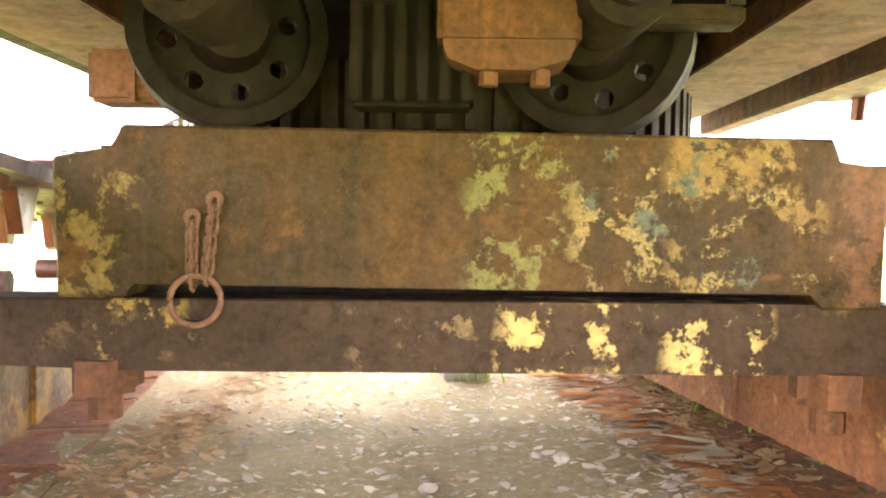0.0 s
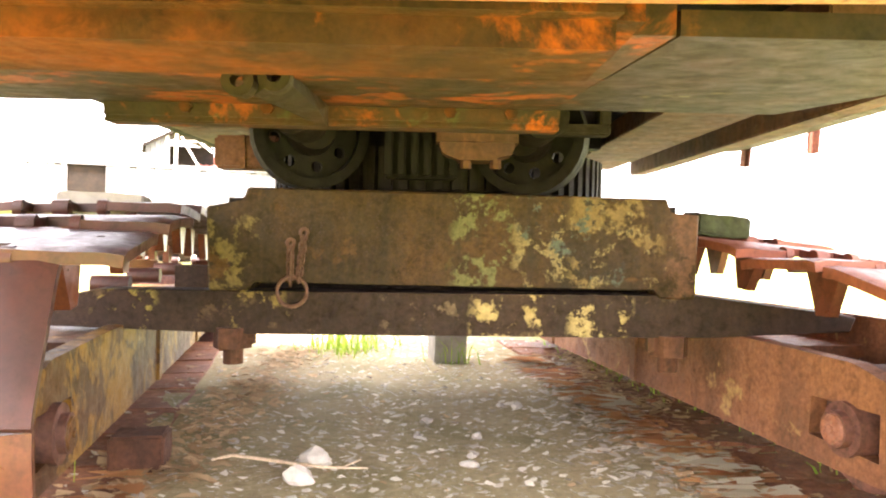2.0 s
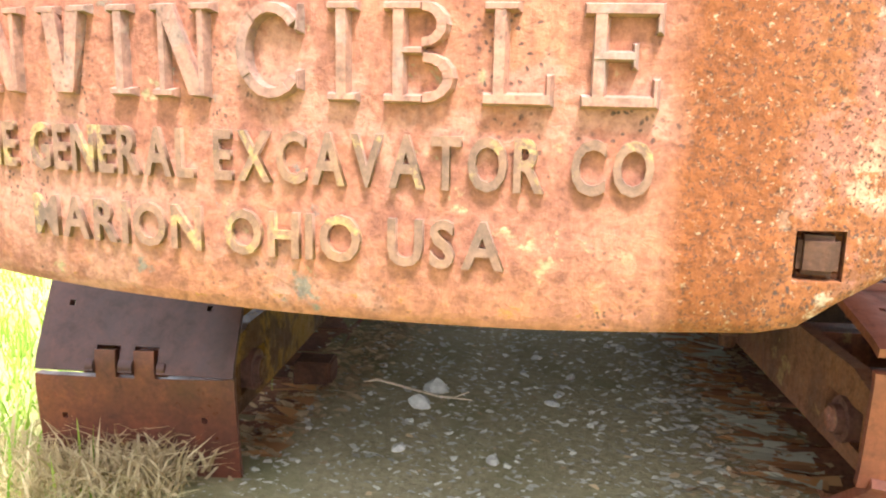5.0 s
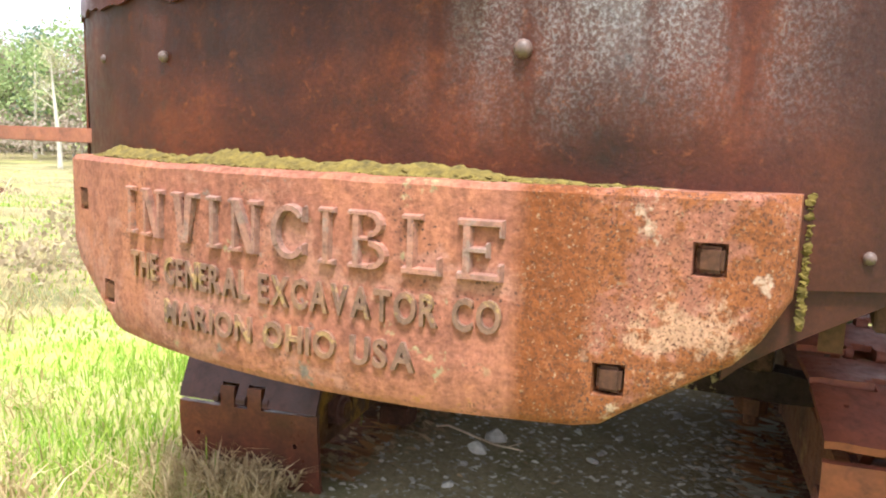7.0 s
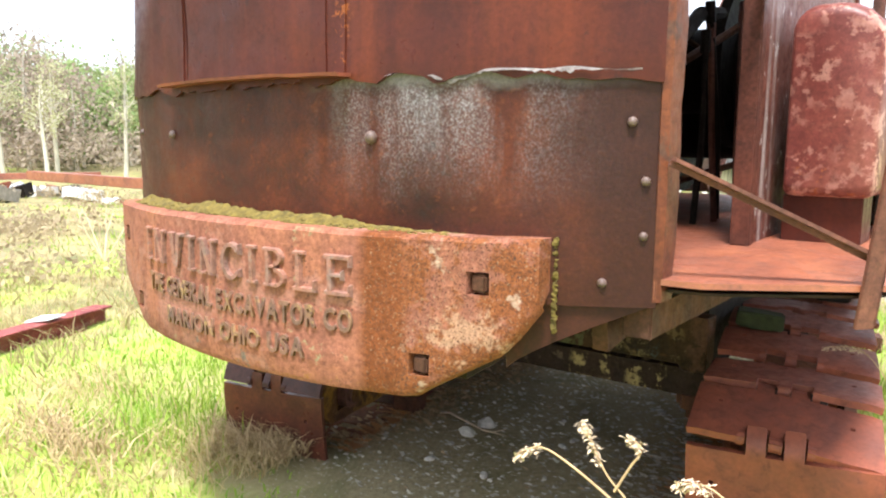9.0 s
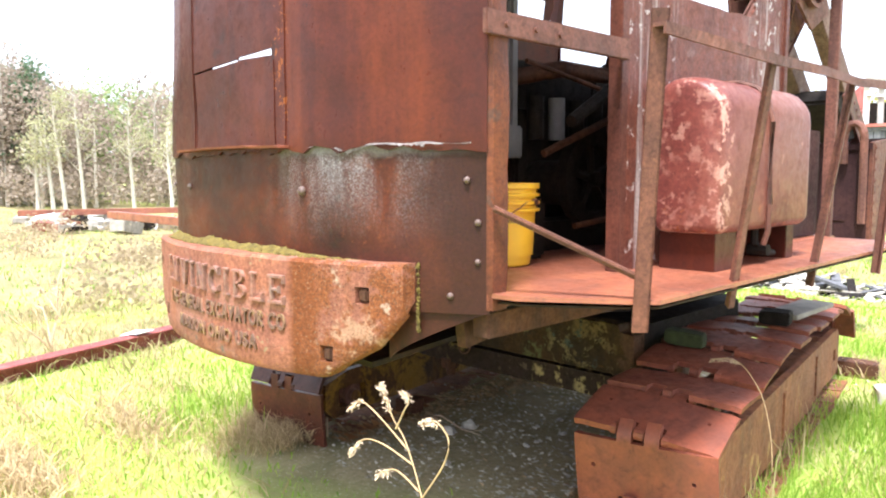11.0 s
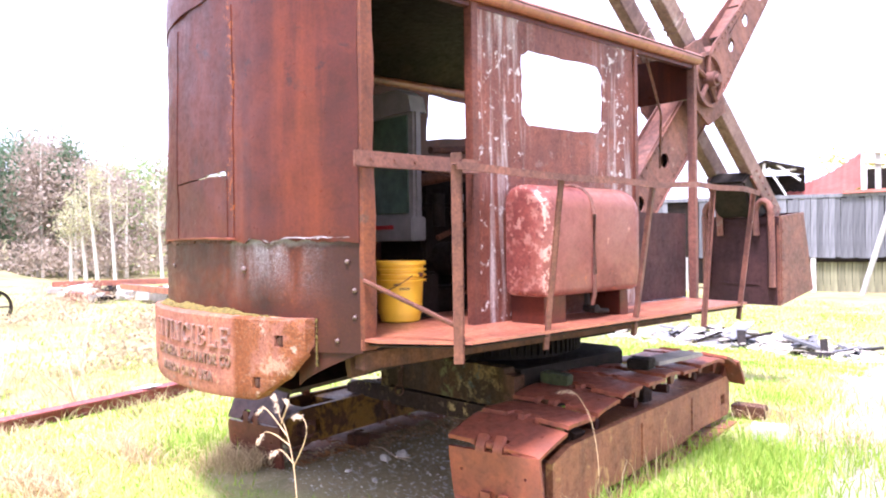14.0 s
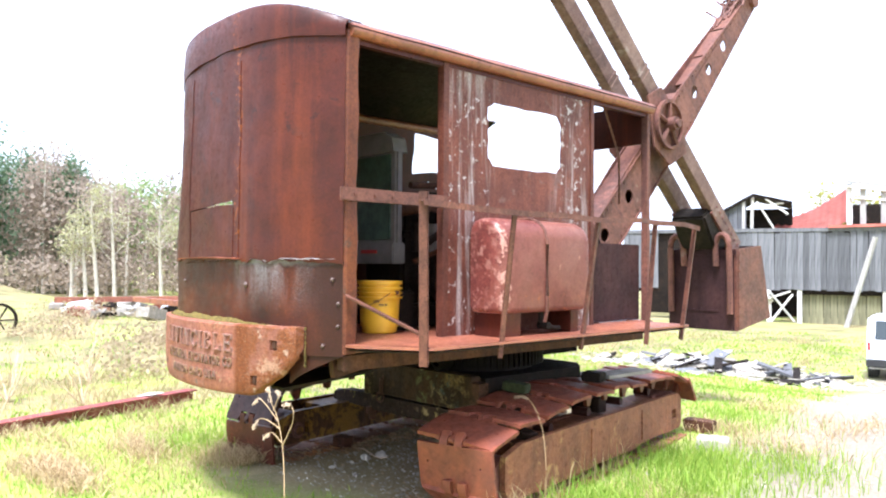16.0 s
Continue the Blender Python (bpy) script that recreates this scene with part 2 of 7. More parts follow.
M_BODY = rust("flaking_green_ochre_steel", (0.0380, 0.0195, 0.0068), (0.0158, 0.0106, 0.0053), (0.0640, 0.0290, 0.0080), patch=(0.0660, 0.0290, 0.0079), amount=0.6, patch_scale=6.0, rough=0.7, gloss=0.2, relief=0.4, specks=0.5,
              zones=(("X", -0.8, -0.6, (0.1056, 0.0726, 0.0231), 0.6, 8.0), ("X", 0.03, 0.24, (0.0969, 0.0888, 0.0323), 0.75, 16.0), ("X", 0.24, 0.76, (0.1858, 0.1333, 0.0565), 0.62, 9.0), ("X", 0.42, 0.72, (0.1440, 0.0900, 0.0324), 0.6, 5.0), ("X", 0.25, 0.62, (0.0606, 0.0687, 0.0525), 0.5, 8.0), ("X", 0.25, 0.75, (0.0283, 0.0194, 0.0130), 0.42, 18.0), ("X", 0.74, 0.9, (0.0888, 0.0404, 0.0210), 0.9, 8.0)))
M_BEAM = rust("flaking_axle_steel", (0.0338, 0.0180, 0.0115), (0.0202, 0.0115, 0.0072), (0.0526, 0.0281, 0.0144), patch=(0.0806, 0.0490, 0.0259), amount=0.6, patch_scale=7.0, rough=0.75, gloss=0.20, relief=0.4, specks=0.4,
              zones=(("X", 0.1, 0.36, (0.3284, 0.2333, 0.0951), 0.8, 12.0), ("X", 0.42, 0.62, (0.3456, 0.2505, 0.1036), 0.75, 14.0), ("X", -0.7, -0.52, (0.1843, 0.1267, 0.0403), 0.6, 14.0), ("X", -1.15, -0.95, (0.1843, 0.1382, 0.0346), 0.5, 16.0), ("X", -0.2, 0.05, (0.1152, 0.0749, 0.0432), 0.55, 11.0)))
# Underside steels: tones lowered to hold part of the shade beneath the machine.
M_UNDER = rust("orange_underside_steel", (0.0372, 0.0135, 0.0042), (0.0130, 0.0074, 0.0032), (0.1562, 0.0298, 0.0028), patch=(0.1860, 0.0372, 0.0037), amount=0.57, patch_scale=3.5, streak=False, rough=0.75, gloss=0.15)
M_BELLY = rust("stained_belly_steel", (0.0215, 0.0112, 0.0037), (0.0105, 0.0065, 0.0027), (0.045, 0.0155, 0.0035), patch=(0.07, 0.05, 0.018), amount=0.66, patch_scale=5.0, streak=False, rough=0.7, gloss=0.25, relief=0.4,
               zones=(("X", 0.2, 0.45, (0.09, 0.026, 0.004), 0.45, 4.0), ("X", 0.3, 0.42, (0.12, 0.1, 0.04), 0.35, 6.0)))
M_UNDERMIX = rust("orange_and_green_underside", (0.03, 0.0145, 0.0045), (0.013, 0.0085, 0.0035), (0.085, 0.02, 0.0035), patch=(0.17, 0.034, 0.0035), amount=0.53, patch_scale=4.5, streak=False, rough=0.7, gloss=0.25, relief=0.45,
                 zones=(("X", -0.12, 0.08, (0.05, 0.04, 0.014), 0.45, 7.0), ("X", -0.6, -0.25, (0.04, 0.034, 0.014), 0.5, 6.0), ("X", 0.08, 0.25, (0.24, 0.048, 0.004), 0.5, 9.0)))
# Grease tone, also used where colour stands in for shade inside and underneath.
M_DARK = rust("dark_grease_and_shade_steel", (0.0182, 0.0133, 0.0105), (0.0098, 0.0077, 0.0063), (0.0315, 0.0189, 0.0119), streak=False, rough=0.75, gloss=0.12)
# Near black: grease plus the shade under the deck, put into the colour.
M_BLACKSHADE = rust("black_grease_and_shade_steel", (0.0072, 0.0054, 0.0042), (0.0042, 0.0036, 0.0030), (0.0144, 0.0084, 0.0054), streak=False, rough=0.85, gloss=0.1)
M_BOOM = rust("weathered_boom_steel", (0.15, 0.062, 0.044), (0.075, 0.036, 0.03), (0.24, 0.1, 0.066), patch=(0.22, 0.145, 0.105), amount=0.62, rough=0.7, gloss=0.3)
M_STICK = rust("pale_weathered_stick", (0.17, 0.1, 0.078), (0.09, 0.052, 0.043), (0.26, 0.17, 0.135), patch=(0.24, 0.18, 0.15), amount=0.58, rough=0.75, gloss=0.3)
M_DIPPER = rust("dark_dipper_steel", (0.04, 0.018, 0.018), (0.022, 0.011, 0.012), (0.065, 0.028, 0.025), rough=0.65, gloss=0.12, grit=0.6)
M_TANK = rust("faded_red_tank_paint", (0.17, 0.045, 0.035), (0.11, 0.026, 0.022), (0.28, 0.1, 0.07), streak=False, rough=0.45, relief=0.12, gloss=0.3, grit=0.5,
              zones=(("Y", 0.95, 1.07, (0.5, 0.27, 0.21), 0.72, 15.0), ("Y", 0.9, 0.97, (0.46, 0.22, 0.17), 0.2, 12.0), ("Y", 1.17, 2.05, (0.2, 0.08, 0.056), 0.8, -0.8), ("Y", 1.6, 1.9, (0.4, 0.2, 0.14), 0.2, 12.0), ("Z", 1.4, 1.62, (0.3, 0.09, 0.035), 0.4, 14.0)))
M_RAIL = rust("rusted_rail_bar", (0.1375, 0.0537, 0.0363), (0.0750, 0.0350, 0.0263), (0.2125, 0.0850, 0.0525), streak=False, rough=0.6, gloss=0.3)
M_PANEL = rust("scratched_side_plate", (0.125, 0.04, 0.026), (0.075, 0.027, 0.02), (0.19, 0.06, 0.036), rough=0.50, gloss=0.22, relief=0.2,
               zones=(("Y", 0.72, 1.22, (0.46, 0.4, 0.38), 0.36, -2.3), ("Y", 2.1, 2.5, (0.48, 0.42, 0.4), 0.44, -2.3), ("Y", 0.75, 1.2, (0.42, 0.36, 0.34), 0.45, 11.0), ("Y", 2.1, 2.45, (0.42, 0.37, 0.35), 0.55, 11.0), ("Y", 1.0, 2.5, (0.15, 0.075, 0.06), 0.4, 4.0)))
M_PANELPLAIN = rust("brown_upright_steel", (0.105, 0.036, 0.024), (0.065, 0.025, 0.019), (0.16, 0.052, 0.032), rough=0.5, gloss=0.22, relief=0.2)
M_LETTER = rust("worn_raised_lettering", (0.25, 0.115, 0.08), (0.14, 0.085, 0.066), (0.33, 0.14, 0.08), patch=(0.22, 0.135, 0.105), amount=0.55, patch_scale=12.0, rough=0.85, specks=0.6)
M_LETTERSMALL = rust("dark_raised_lettering", (0.18, 0.09, 0.055), (0.1, 0.06, 0.042), (0.27, 0.13, 0.06), patch=(0.26, 0.16, 0.06), amount=0.55, patch_scale=14.0, rough=0.85, specks=0.6)


def plain(name, colour, rough=0.7, vary=0.25, scale=9.0, metal=0.0, relief=0.15):
    m, n, l, b = mat(name, rough, metal)
    v = coords(n, l, (1, 1, 1))
    a = noise_at(n, l, v, scale, 7, 0.65)
    g = ramp(n, l, a, [(0.3, tuple(x * (1 - vary) for x in colour)), (0.7, tuple(min(1, x * (1 + vary)) for x in colour))])
    l.new(g, b.inputs["Base Color"])
    bump(n, l, b, a, relief, 0.006)
    return m


M_PAIL = plain("yellow_plastic", (0.75, 0.42, 0.02), 0.4, 0.12, 4)
M_INK = plain("black_print", (0.03, 0.03, 0.03), 0.6)
M_MOSS = plain("olive_moss", (0.125, 0.09, 0.017), 1.0, 0.6, 34, relief=0.9)
M_MOSSDARK = plain("dark_damp_moss", (0.035, 0.04, 0.014), 1.0, 0.5, 26, relief=0.9)
M_STONE = plain("pale_stone", (0.42, 0.38, 0.32), 0.9, 0.3, 14)
M_WOODGREY = plain("weathered_wood", (0.3, 0.27, 0.23), 0.9, 0.35, 6)
M_BARNRED = plain("rusted_roof_sheet", (0.4, 0.12, 0.09), 0.6, 0.3, 1.5)
M_CHAIN = rust("rusted_chain", (0.1100, 0.0468, 0.0248), (0.0660, 0.0275, 0.0165), (0.1650, 0.0715, 0.0330), streak=False)
M_RADCORE = plain("green_radiator_core", (0.05, 0.085, 0.06), 0.6, 0.4, 12)
M_GREYPAINT = plain("grey_radiator_paint", (0.2, 0.18, 0.17), 0.6, 0.2, 8)
M_BARK = plain("pale_birch_bark", (0.5, 0.46, 0.38), 0.9, 0.35, 1.2)
M_TWIG = plain("brown_twigs", (0.2, 0.15, 0.11), 0.95, 0.3, 0.5)
M_LEAF = plain("fresh_leaves", (0.13, 0.17, 0.05), 0.8, 0.4, 0.4)
M_PINE = plain("pine_needles", (0.06, 0.1, 0.05), 0.9, 0.4, 0.4)
M_STEM = plain("dry_weed_stem", (0.4, 0.27, 0.14), 0.9, 0.3, 20)
M_SEED = plain("dry_seed_head", (0.55, 0.42, 0.28), 0.95, 0.3, 60)
M_WHITE = plain("white_car_paint", (0.75, 0.76, 0.78), 0.25, 0.03, 3)
M_TYRE = plain("black_tyre", (0.03, 0.03, 0.03), 0.85)
M_LAMP = plain("red_tail_lamp", (0.4, 0.02, 0.02), 0.3)
M_GLASS, gn, gl, gb = mat("dark_car_glass", 0.05)
gb.inputs["Base Color"].default_value = (0.03, 0.04, 0.045, 1)


# ---- mesh helpers ----
def thing(name, label, category, group="", at=(0, 0, 0)):
    e = new(name)
    e.location = at
    e.empty_display_size = 0.2
    return tagged(e, label, category, group)


def mesh_of(name, bm, material, smooth=False):
    bmesh.ops.recalc_face_normals(bm, faces=bm.faces)
    me = bpy.data.meshes.new(name)
    bm.to_mesh(me)
    bm.free()
    for k in (material if isinstance(material, (list, tuple)) else [material]):
        me.materials.append(k)
    if smooth:
        for p in me.polygons:
            p.use_smooth = True
        me.set_sharp_from_angle(angle=radians(38))
    return me


def part(name, bm, material, parent=None, label="", smooth=False, m=None):
    ob = new(name, mesh_of(name, bm, material, smooth))
    if parent is not None:
        ob.parent = parent
    if m is not None:
        ob.matrix_basis = m
    if label:
        ob["label"] = label
    return ob


def again(ob, m):
    """Another object on the same mesh, under the same parent."""
    o = new(ob.name.split(".")[0], ob.data)
    o.parent = ob.parent
    o.matrix_basis = m
    return o


def box(bm, x0, x1, y0, y1, z0, z1, bevel=0.0, m=None):
    r = bmesh.ops.create_cube(bm, size=1)
    vs = r["verts"]
    bmesh.ops.scale(bm, vec=(abs(x1 - x0), abs(y1 - y0), abs(z1 - z0)), verts=vs)
    bmesh.ops.translate(bm, vec=((x0 + x1) / 2, (y0 + y1) / 2, (z0 + z1) / 2), verts=vs)
    if m is not None:
        bmesh.ops.transform(bm, matrix=m, verts=vs)
    if bevel > 0:
        es = list({e for v in vs for e in v.link_edges})
        bmesh.ops.bevel(bm, geom=es, offset=bevel, segments=2, affect='EDGES')
    return bm


def prism(bm, pts, axis, a, b, m=None):
    """A flat outline carried from a to b along an axis: 'x' takes (y, z), 'y' takes (x, z), 'z' takes (x, y)."""
    put = {'x': lambda p, q: (q, p[0], p[1]), 'y': lambda p, q: (p[0], q, p[1]), 'z': lambda p, q: (p[0], p[1], q)}[axis]
    v0 = [bm.verts.new(put(p, a)) for p in pts]
    v1 = [bm.verts.new(put(p, b)) for p in pts]
    bm.faces.new(v0)
    bm.faces.new(v1[::-1])
    for i in range(len(pts)):
        j = (i + 1) % len(pts)
        bm.faces.new((v0[i], v0[j], v1[j], v1[i]))
    if m is not None:
        bmesh.ops.transform(bm, matrix=m, verts=v0 + v1)
    return bm


def cyl(bm, p0, p1, r0, r1=None, seg=16, caps=True):
    r1 = r0 if r1 is None else r1
    a, b = Vector(p0), Vector(p1)
    q = (b - a).to_track_quat('Z', 'Y').to_matrix()
    ring = [(math.cos(2 * math.pi * i / seg), math.sin(2 * math.pi * i / seg)) for i in range(seg)]
    va = [bm.verts.new(a + q @ Vector((c * r0, s * r0, 0))) for c, s in ring]
    vb = [bm.verts.new(b + q @ Vector((c * r1, s * r1, 0))) for c, s in ring]
    for i in range(seg):
        j = (i + 1) % seg
        bm.faces.new((va[i], va[j], vb[j], vb[i]))
    if caps:
        bm.faces.new(va[::-1])
        bm.faces.new(vb)
    return bm


def tube(bm, pts, r, seg=8, closed=False):
    """A round bar along points; r is a number or one for each point."""
    pts = [Vector(p) for p in pts]
    rs = r if isinstance(r, (list, tuple)) else [r] * len(pts)
    rings = []
    for i, p in enumerate(pts):
        if closed:
            d = pts[(i + 1) % len(pts)] - pts[i - 1]
        else:
            d = pts[min(i + 1, len(pts) - 1)] - pts[max(i - 1, 0)]
        q = d.to_track_quat('Z', 'Y').to_matrix()
        rings.append([bm.verts.new(p + q @ Vector((math.cos(2 * math.pi * k / seg) * rs[i], math.sin(2 * math.pi * k / seg) * rs[i], 0))) for k in range(seg)])
    last = len(rings) if closed else len(rings) - 1
    for i in range(last):
        A, B = rings[i], rings[(i + 1) % len(rings)]
        for k in range(seg):
            j = (k + 1) % seg
            bm.faces.new((A[k], A[j], B[j], B[k]))
    if not closed:
        bm.faces.new(rings[0][::-1])
        bm.faces.new(rings[-1])
    return bm


def washer(bm, centre, axis, r_in, r_out, half, seg=32):
    """A flat ring with a hole; axis 'x', 'y' or 'z'."""
    def at(r, i, h):
        a = 2 * math.pi * i / seg
        c, s = r * math.cos(a), r * math.sin(a)
        o = {'x': (h, c, s), 'y': (c, h, s), 'z': (c, s, h)}[axis]
        return bm.verts.new(Vector(centre) + Vector(o))
    R = [[at(r, i, h) for i in range(seg)] for r, h in ((r_in, -half), (r_out, -half), (r_out, half), (r_in, half))]
    for k in range(4):
        A, B = R[k], R[(k + 1) % 4]
        for i in range(seg):
            j = (i + 1) % seg
            bm.faces.new((A[i], A[j], B[j], B[i]))
    return bm


def sheet_with_hole(bm, outer, holes, axis, a, b):
    """A flat plate with openings: outer and holes are outlines in its plane; carried from a to b."""
    put = {'x': lambda p, q: (q, p[0], p[1]), 'y': lambda p, q: (p[0], q, p[1]), 'z': lambda p, q: (p[0], p[1], q)}[axis]
    edges = []
    for loop in [outer] + holes:
        vs = [bm.verts.new(put(p, a)) for p in loop]
        edges += [bm.edges.new((vs[i], vs[(i + 1) % len(vs)])) for i in range(len(vs))]
    r = bmesh.ops.triangle_fill(bm, use_beauty=True, use_dissolve=False, edges=edges)
    faces = [g for g in r["geom"] if isinstance(g, bmesh.types.BMFace)]
    e = bmesh.ops.extrude_face_region(bm, geom=faces)
    d = {'x': (b - a, 0, 0), 'y': (0, b - a, 0), 'z': (0, 0, b - a)}[axis]
    bmesh.ops.translate(bm, vec=d, verts=[g for g in e["geom"] if isinstance(g, bmesh.types.BMVert)])
    return bm


def circle(cx, cy, r, n=16):
    return [(cx + r * math.cos(2 * math.pi * i / n), cy + r * math.sin(2 * math.pi * i / n)) for i in range(n)]


def roughen(bm, amount, scale=3.0, keep=None):
    for v in bm.verts:
        if keep is None or keep(v.co):
            v.co += noise.noise_vector(v.co * scale) * amount


B = bmesh.new


def step(a, b, v):
    t = min(1.0, max(0.0, (v - a) / (b - a)))
    return t * t * (3 - 2 * t)


# ---- ground ----
def ground_z(x, y):
    z = -0.95 * step(5.0, 17.0, y) - 0.14 * step(-2.5, -6.0, x) * (1 - step(5, 15, y))
    far = step(2.2, 5.0, max(abs(x) - 0.6, abs(y - 2.2) - 1.6))
    z += far * 0.09 * noise.noise((x * 0.45, y * 0.45, 3.1)) + 0.025 * noise.noise((x * 1.7, y * 1.7, 0.3)) * (0.3 + far)
    z += 2.6 * step(-44, -66, x) * step(14, 5, y) + 7.0 * step(60, 180, -x)
    return z


def ROAD(y):
    return 4.3 - 0.28 * (y - 1.0) + 0.004 * max(0, y - 6) ** 2


def road_mask(x, y):
    cx = ROAD(y)
    return 1 - step(1.3, 2.0, abs(x - cx) + 0.5 * noise.noise((x * 0.8, y * 0.8, 7)))


def dirt_mask(x, y):
    n = 0.35 * noise.noise((x * 0.9, y * 0.9, 9.2))
    under = (1 - step(1.2, 1.6, abs(x + 0.1 + 0.17 * (y - 1.5)) + n * 0.6)) * step(-0.25, 0.55, y + n) * (1 - step(5.0, 6.0, y + n))
    return under


def straw_mask(x, y):
    n = noise.noise((x * 0.5 + 4, y * 0.5, 1.2)) + 0.5 * noise.noise((x * 1.9, y * 1.9, 5.2))
    return step(0.0, 0.45, n + 0.35 * step(-3, -9, x) + 0.4 * step(-2.2, -4.5, x) - 0.2 - 0.45 * step(0.8, 1.6, x))


def spaced(lo, hi, mid, fine, grow=1.13):
    out, d, v = [mid], fine, mid
    while v < hi:
        v += d
        out.append(min(v, hi))
        if v > mid + 7:
            d *= grow
    d, v, low = fine, mid, []
    while v > lo:
        v -= d
        low.append(max(v, lo))
        if v < mid - 7:
            d *= grow
    return low[::-1] + out


xs, ys = spaced(-420, 420, -0.5, 0.14), spaced(-300, 900, 1.5, 0.14)
verts = [(x, y, ground_z(x, y)) for y in ys for x in xs]
W = len(xs)
faces = [(j * W + i, j * W + i + 1, (j + 1) * W + i + 1, (j + 1) * W + i) for j in range(len(ys) - 1) for i in range(W - 1)]
me = bpy.data.meshes.new("ground")
me.from_pydata(verts, [], faces)
zone = me.color_attributes.new("zone", 'FLOAT_COLOR', 'POINT')
for i, (x, y, z) in enumerate(verts):
    zone.data[i].color = (dirt_mask(x, y), road_mask(x, y), straw_mask(x, y), 1)
for p in me.polygons:
    p.use_smooth = True
M_GROUND, n, l, b = mat("grass_dirt_and_gravel", 0.95)
v = coords(n, l, (1, 1, 1))
at = n.new("ShaderNodeAttribute")
at.attribute_name = "zone"
sp = n.new("ShaderNodeSeparateColor")
l.new(at.outputs["Color"], sp.inputs[0])
fine = noise_at(n, l, v, 28, 8, 0.7)
mid = noise_at(n, l, v, 3.0, 7, 0.65)
grass = ramp(n, l, mid, [(0.3, (0.2, 0.3, 0.035)), (0.7, (0.38, 0.44, 0.085))])
straw = ramp(n, l, fine, [(0.3, (0.18, 0.14, 0.06)), (0.7, (0.34, 0.285, 0.13))])
patchy = noise_at(n, l, v, 0.55, 8, 0.7, 0.6)
straw = mix(n, l, mask(n, l, patchy, 0.46, 0.6), straw, (0.12, 0.115, 0.04))
grass = mix(n, l, times(n, l, mask(n, l, noise_at(n, l, v, 0.8, 8, 0.7, 0.6), 0.46, 0.58), 0.85), grass, (0.3, 0.25, 0.11))
dirt = ramp(n, l, fine, [(0.3, (0.21, 0.165, 0.08)), (0.7, (0.42, 0.345, 0.19))])
dirt = mix(n, l, times(n, l, mask(n, l, noise_at(n, l, v, 1.6, 7, 0.65, 0.5), 0.5, 0.62), 0.75), dirt, (0.17, 0.155, 0.06))
dirt = mix(n, l, mask(n, l, noise_at(n, l, v, 55, 3, 0.5), 0.64, 0.68), dirt, (0.55, 0.51, 0.44))
road = ramp(n, l, fine, [(0.3, (0.16, 0.125, 0.085)), (0.7, (0.32, 0.275, 0.21))])
c = mix(n, l, sp.outputs[2], grass, straw)
c = mix(n, l, sp.outputs[1], c, road)
c = mix(n, l, sp.outputs[0], c, dirt)
l.new(c, b.inputs["Base Color"])
bump(n, l, b, fine, 0.6, 0.02)
me.materials.append(M_GROUND)
tagged(new("ground", me), "uneven ground of grass, dry straw, bare dirt and gravel", "ground", kind="structure")

# ---- the power shovel ----
CX = -0.07
shovel = thing("power_shovel", "old rusted crawler power shovel with sheet-steel house and raised lettering", "excavator")


def cut(ob, cutter):
    """Cut a closed shape out of a part."""
    tool = bpy.data.objects.new("tool", mesh_of("tool", cutter, M_DARK))
    scene.collection.objects.link(tool)
    k = ob.modifiers.new("cut", 'BOOLEAN')
    k.object, k.operation, k.solver = tool, 'DIFFERENCE', 'EXACT'
    done = bpy.data.meshes.new_from_object(ob.evaluated_get(bpy.context.evaluated_depsgraph_get()))
    ob.modifiers.remove(k)
    ob.data = done
    bpy.data.objects.remove(tool)


def front_y(x):
    """The rear face of the counterweight, which bows outward."""
    u = x + 0.08
    return -0.63 + 2.6 - math.sqrt(2.6 ** 2 - u * u)  # radius 2.6


def wall_y(x):
    """The rear wall of the house."""
    return -0.48 + 0.31 * (abs(x - CX) / 1.27) ** 3


# counterweight
def cw_bottom(x):
    u = abs(x + 0.08)
    return 0.911 + 0.012 * (u / 0.7) ** 2 + 0.55 * max(0.0, u - 0.68) * step(0.62, 0.76, u) + 0.08 * step(0.95, 1.04, u)


bm = B()
cols = 44
rings = []
for i in range(cols + 1):
    u = -1.03 + 2.06 * i / cols
    x = -0.08 + u
    yf, zb = front_y(x), cw_bottom(x)
    if abs(u) > 1.0:
        yf += 0.03
    sec = [(yf + 0.012, 1.41), (yf, 1.398)] + [(yf, zb + 0.028 + (1.37 - zb) * k) for k in (0.8, 0.5, 0.2)] + [(yf, zb + 0.028), (yf + 0.01, zb + 0.008), (yf + 0.035, zb), (-0.43 + 0.6 * max(0.0, yf + 0.5), zb + 0.012), (-0.2, 1.41)]
    rings.append([bm.verts.new((x + 0.002 * noise.noise((x * 9, zz * 9, 1)), yy + 0.003 * noise.noise((x * 5, zz * 7, 2)), zz + (0.004 * noise.noise((x * 8, 0.5, 3)) if zz > 1.3 else 0))) for yy, zz in sec])
for a, c in zip(rings, rings[1:]):
    for k in range(10):
        j = (k + 1) % 10
        bm.faces.new((a[k], a[j], c[j], c[k]))
bm.faces.new(rings[0][::-1])
bm.faces.new(rings[-1])
counterweight = part("counterweight", bm, M_CAST, shovel, "pinkish rusted cast-iron counterweight with raised lettering", smooth=True)
BOLTS = ((0.641, 1.034), (0.806, 1.284), (-0.801, 1.034), (-0.966, 1.284))
bm = B()
for x, z in BOLTS:
    yy = front_y(x)
    box(bm, x - 0.031, x + 0.031, yy - 0.05, yy + 0.03, z - 0.033, z + 0.033)
cut(counterweight, bm)
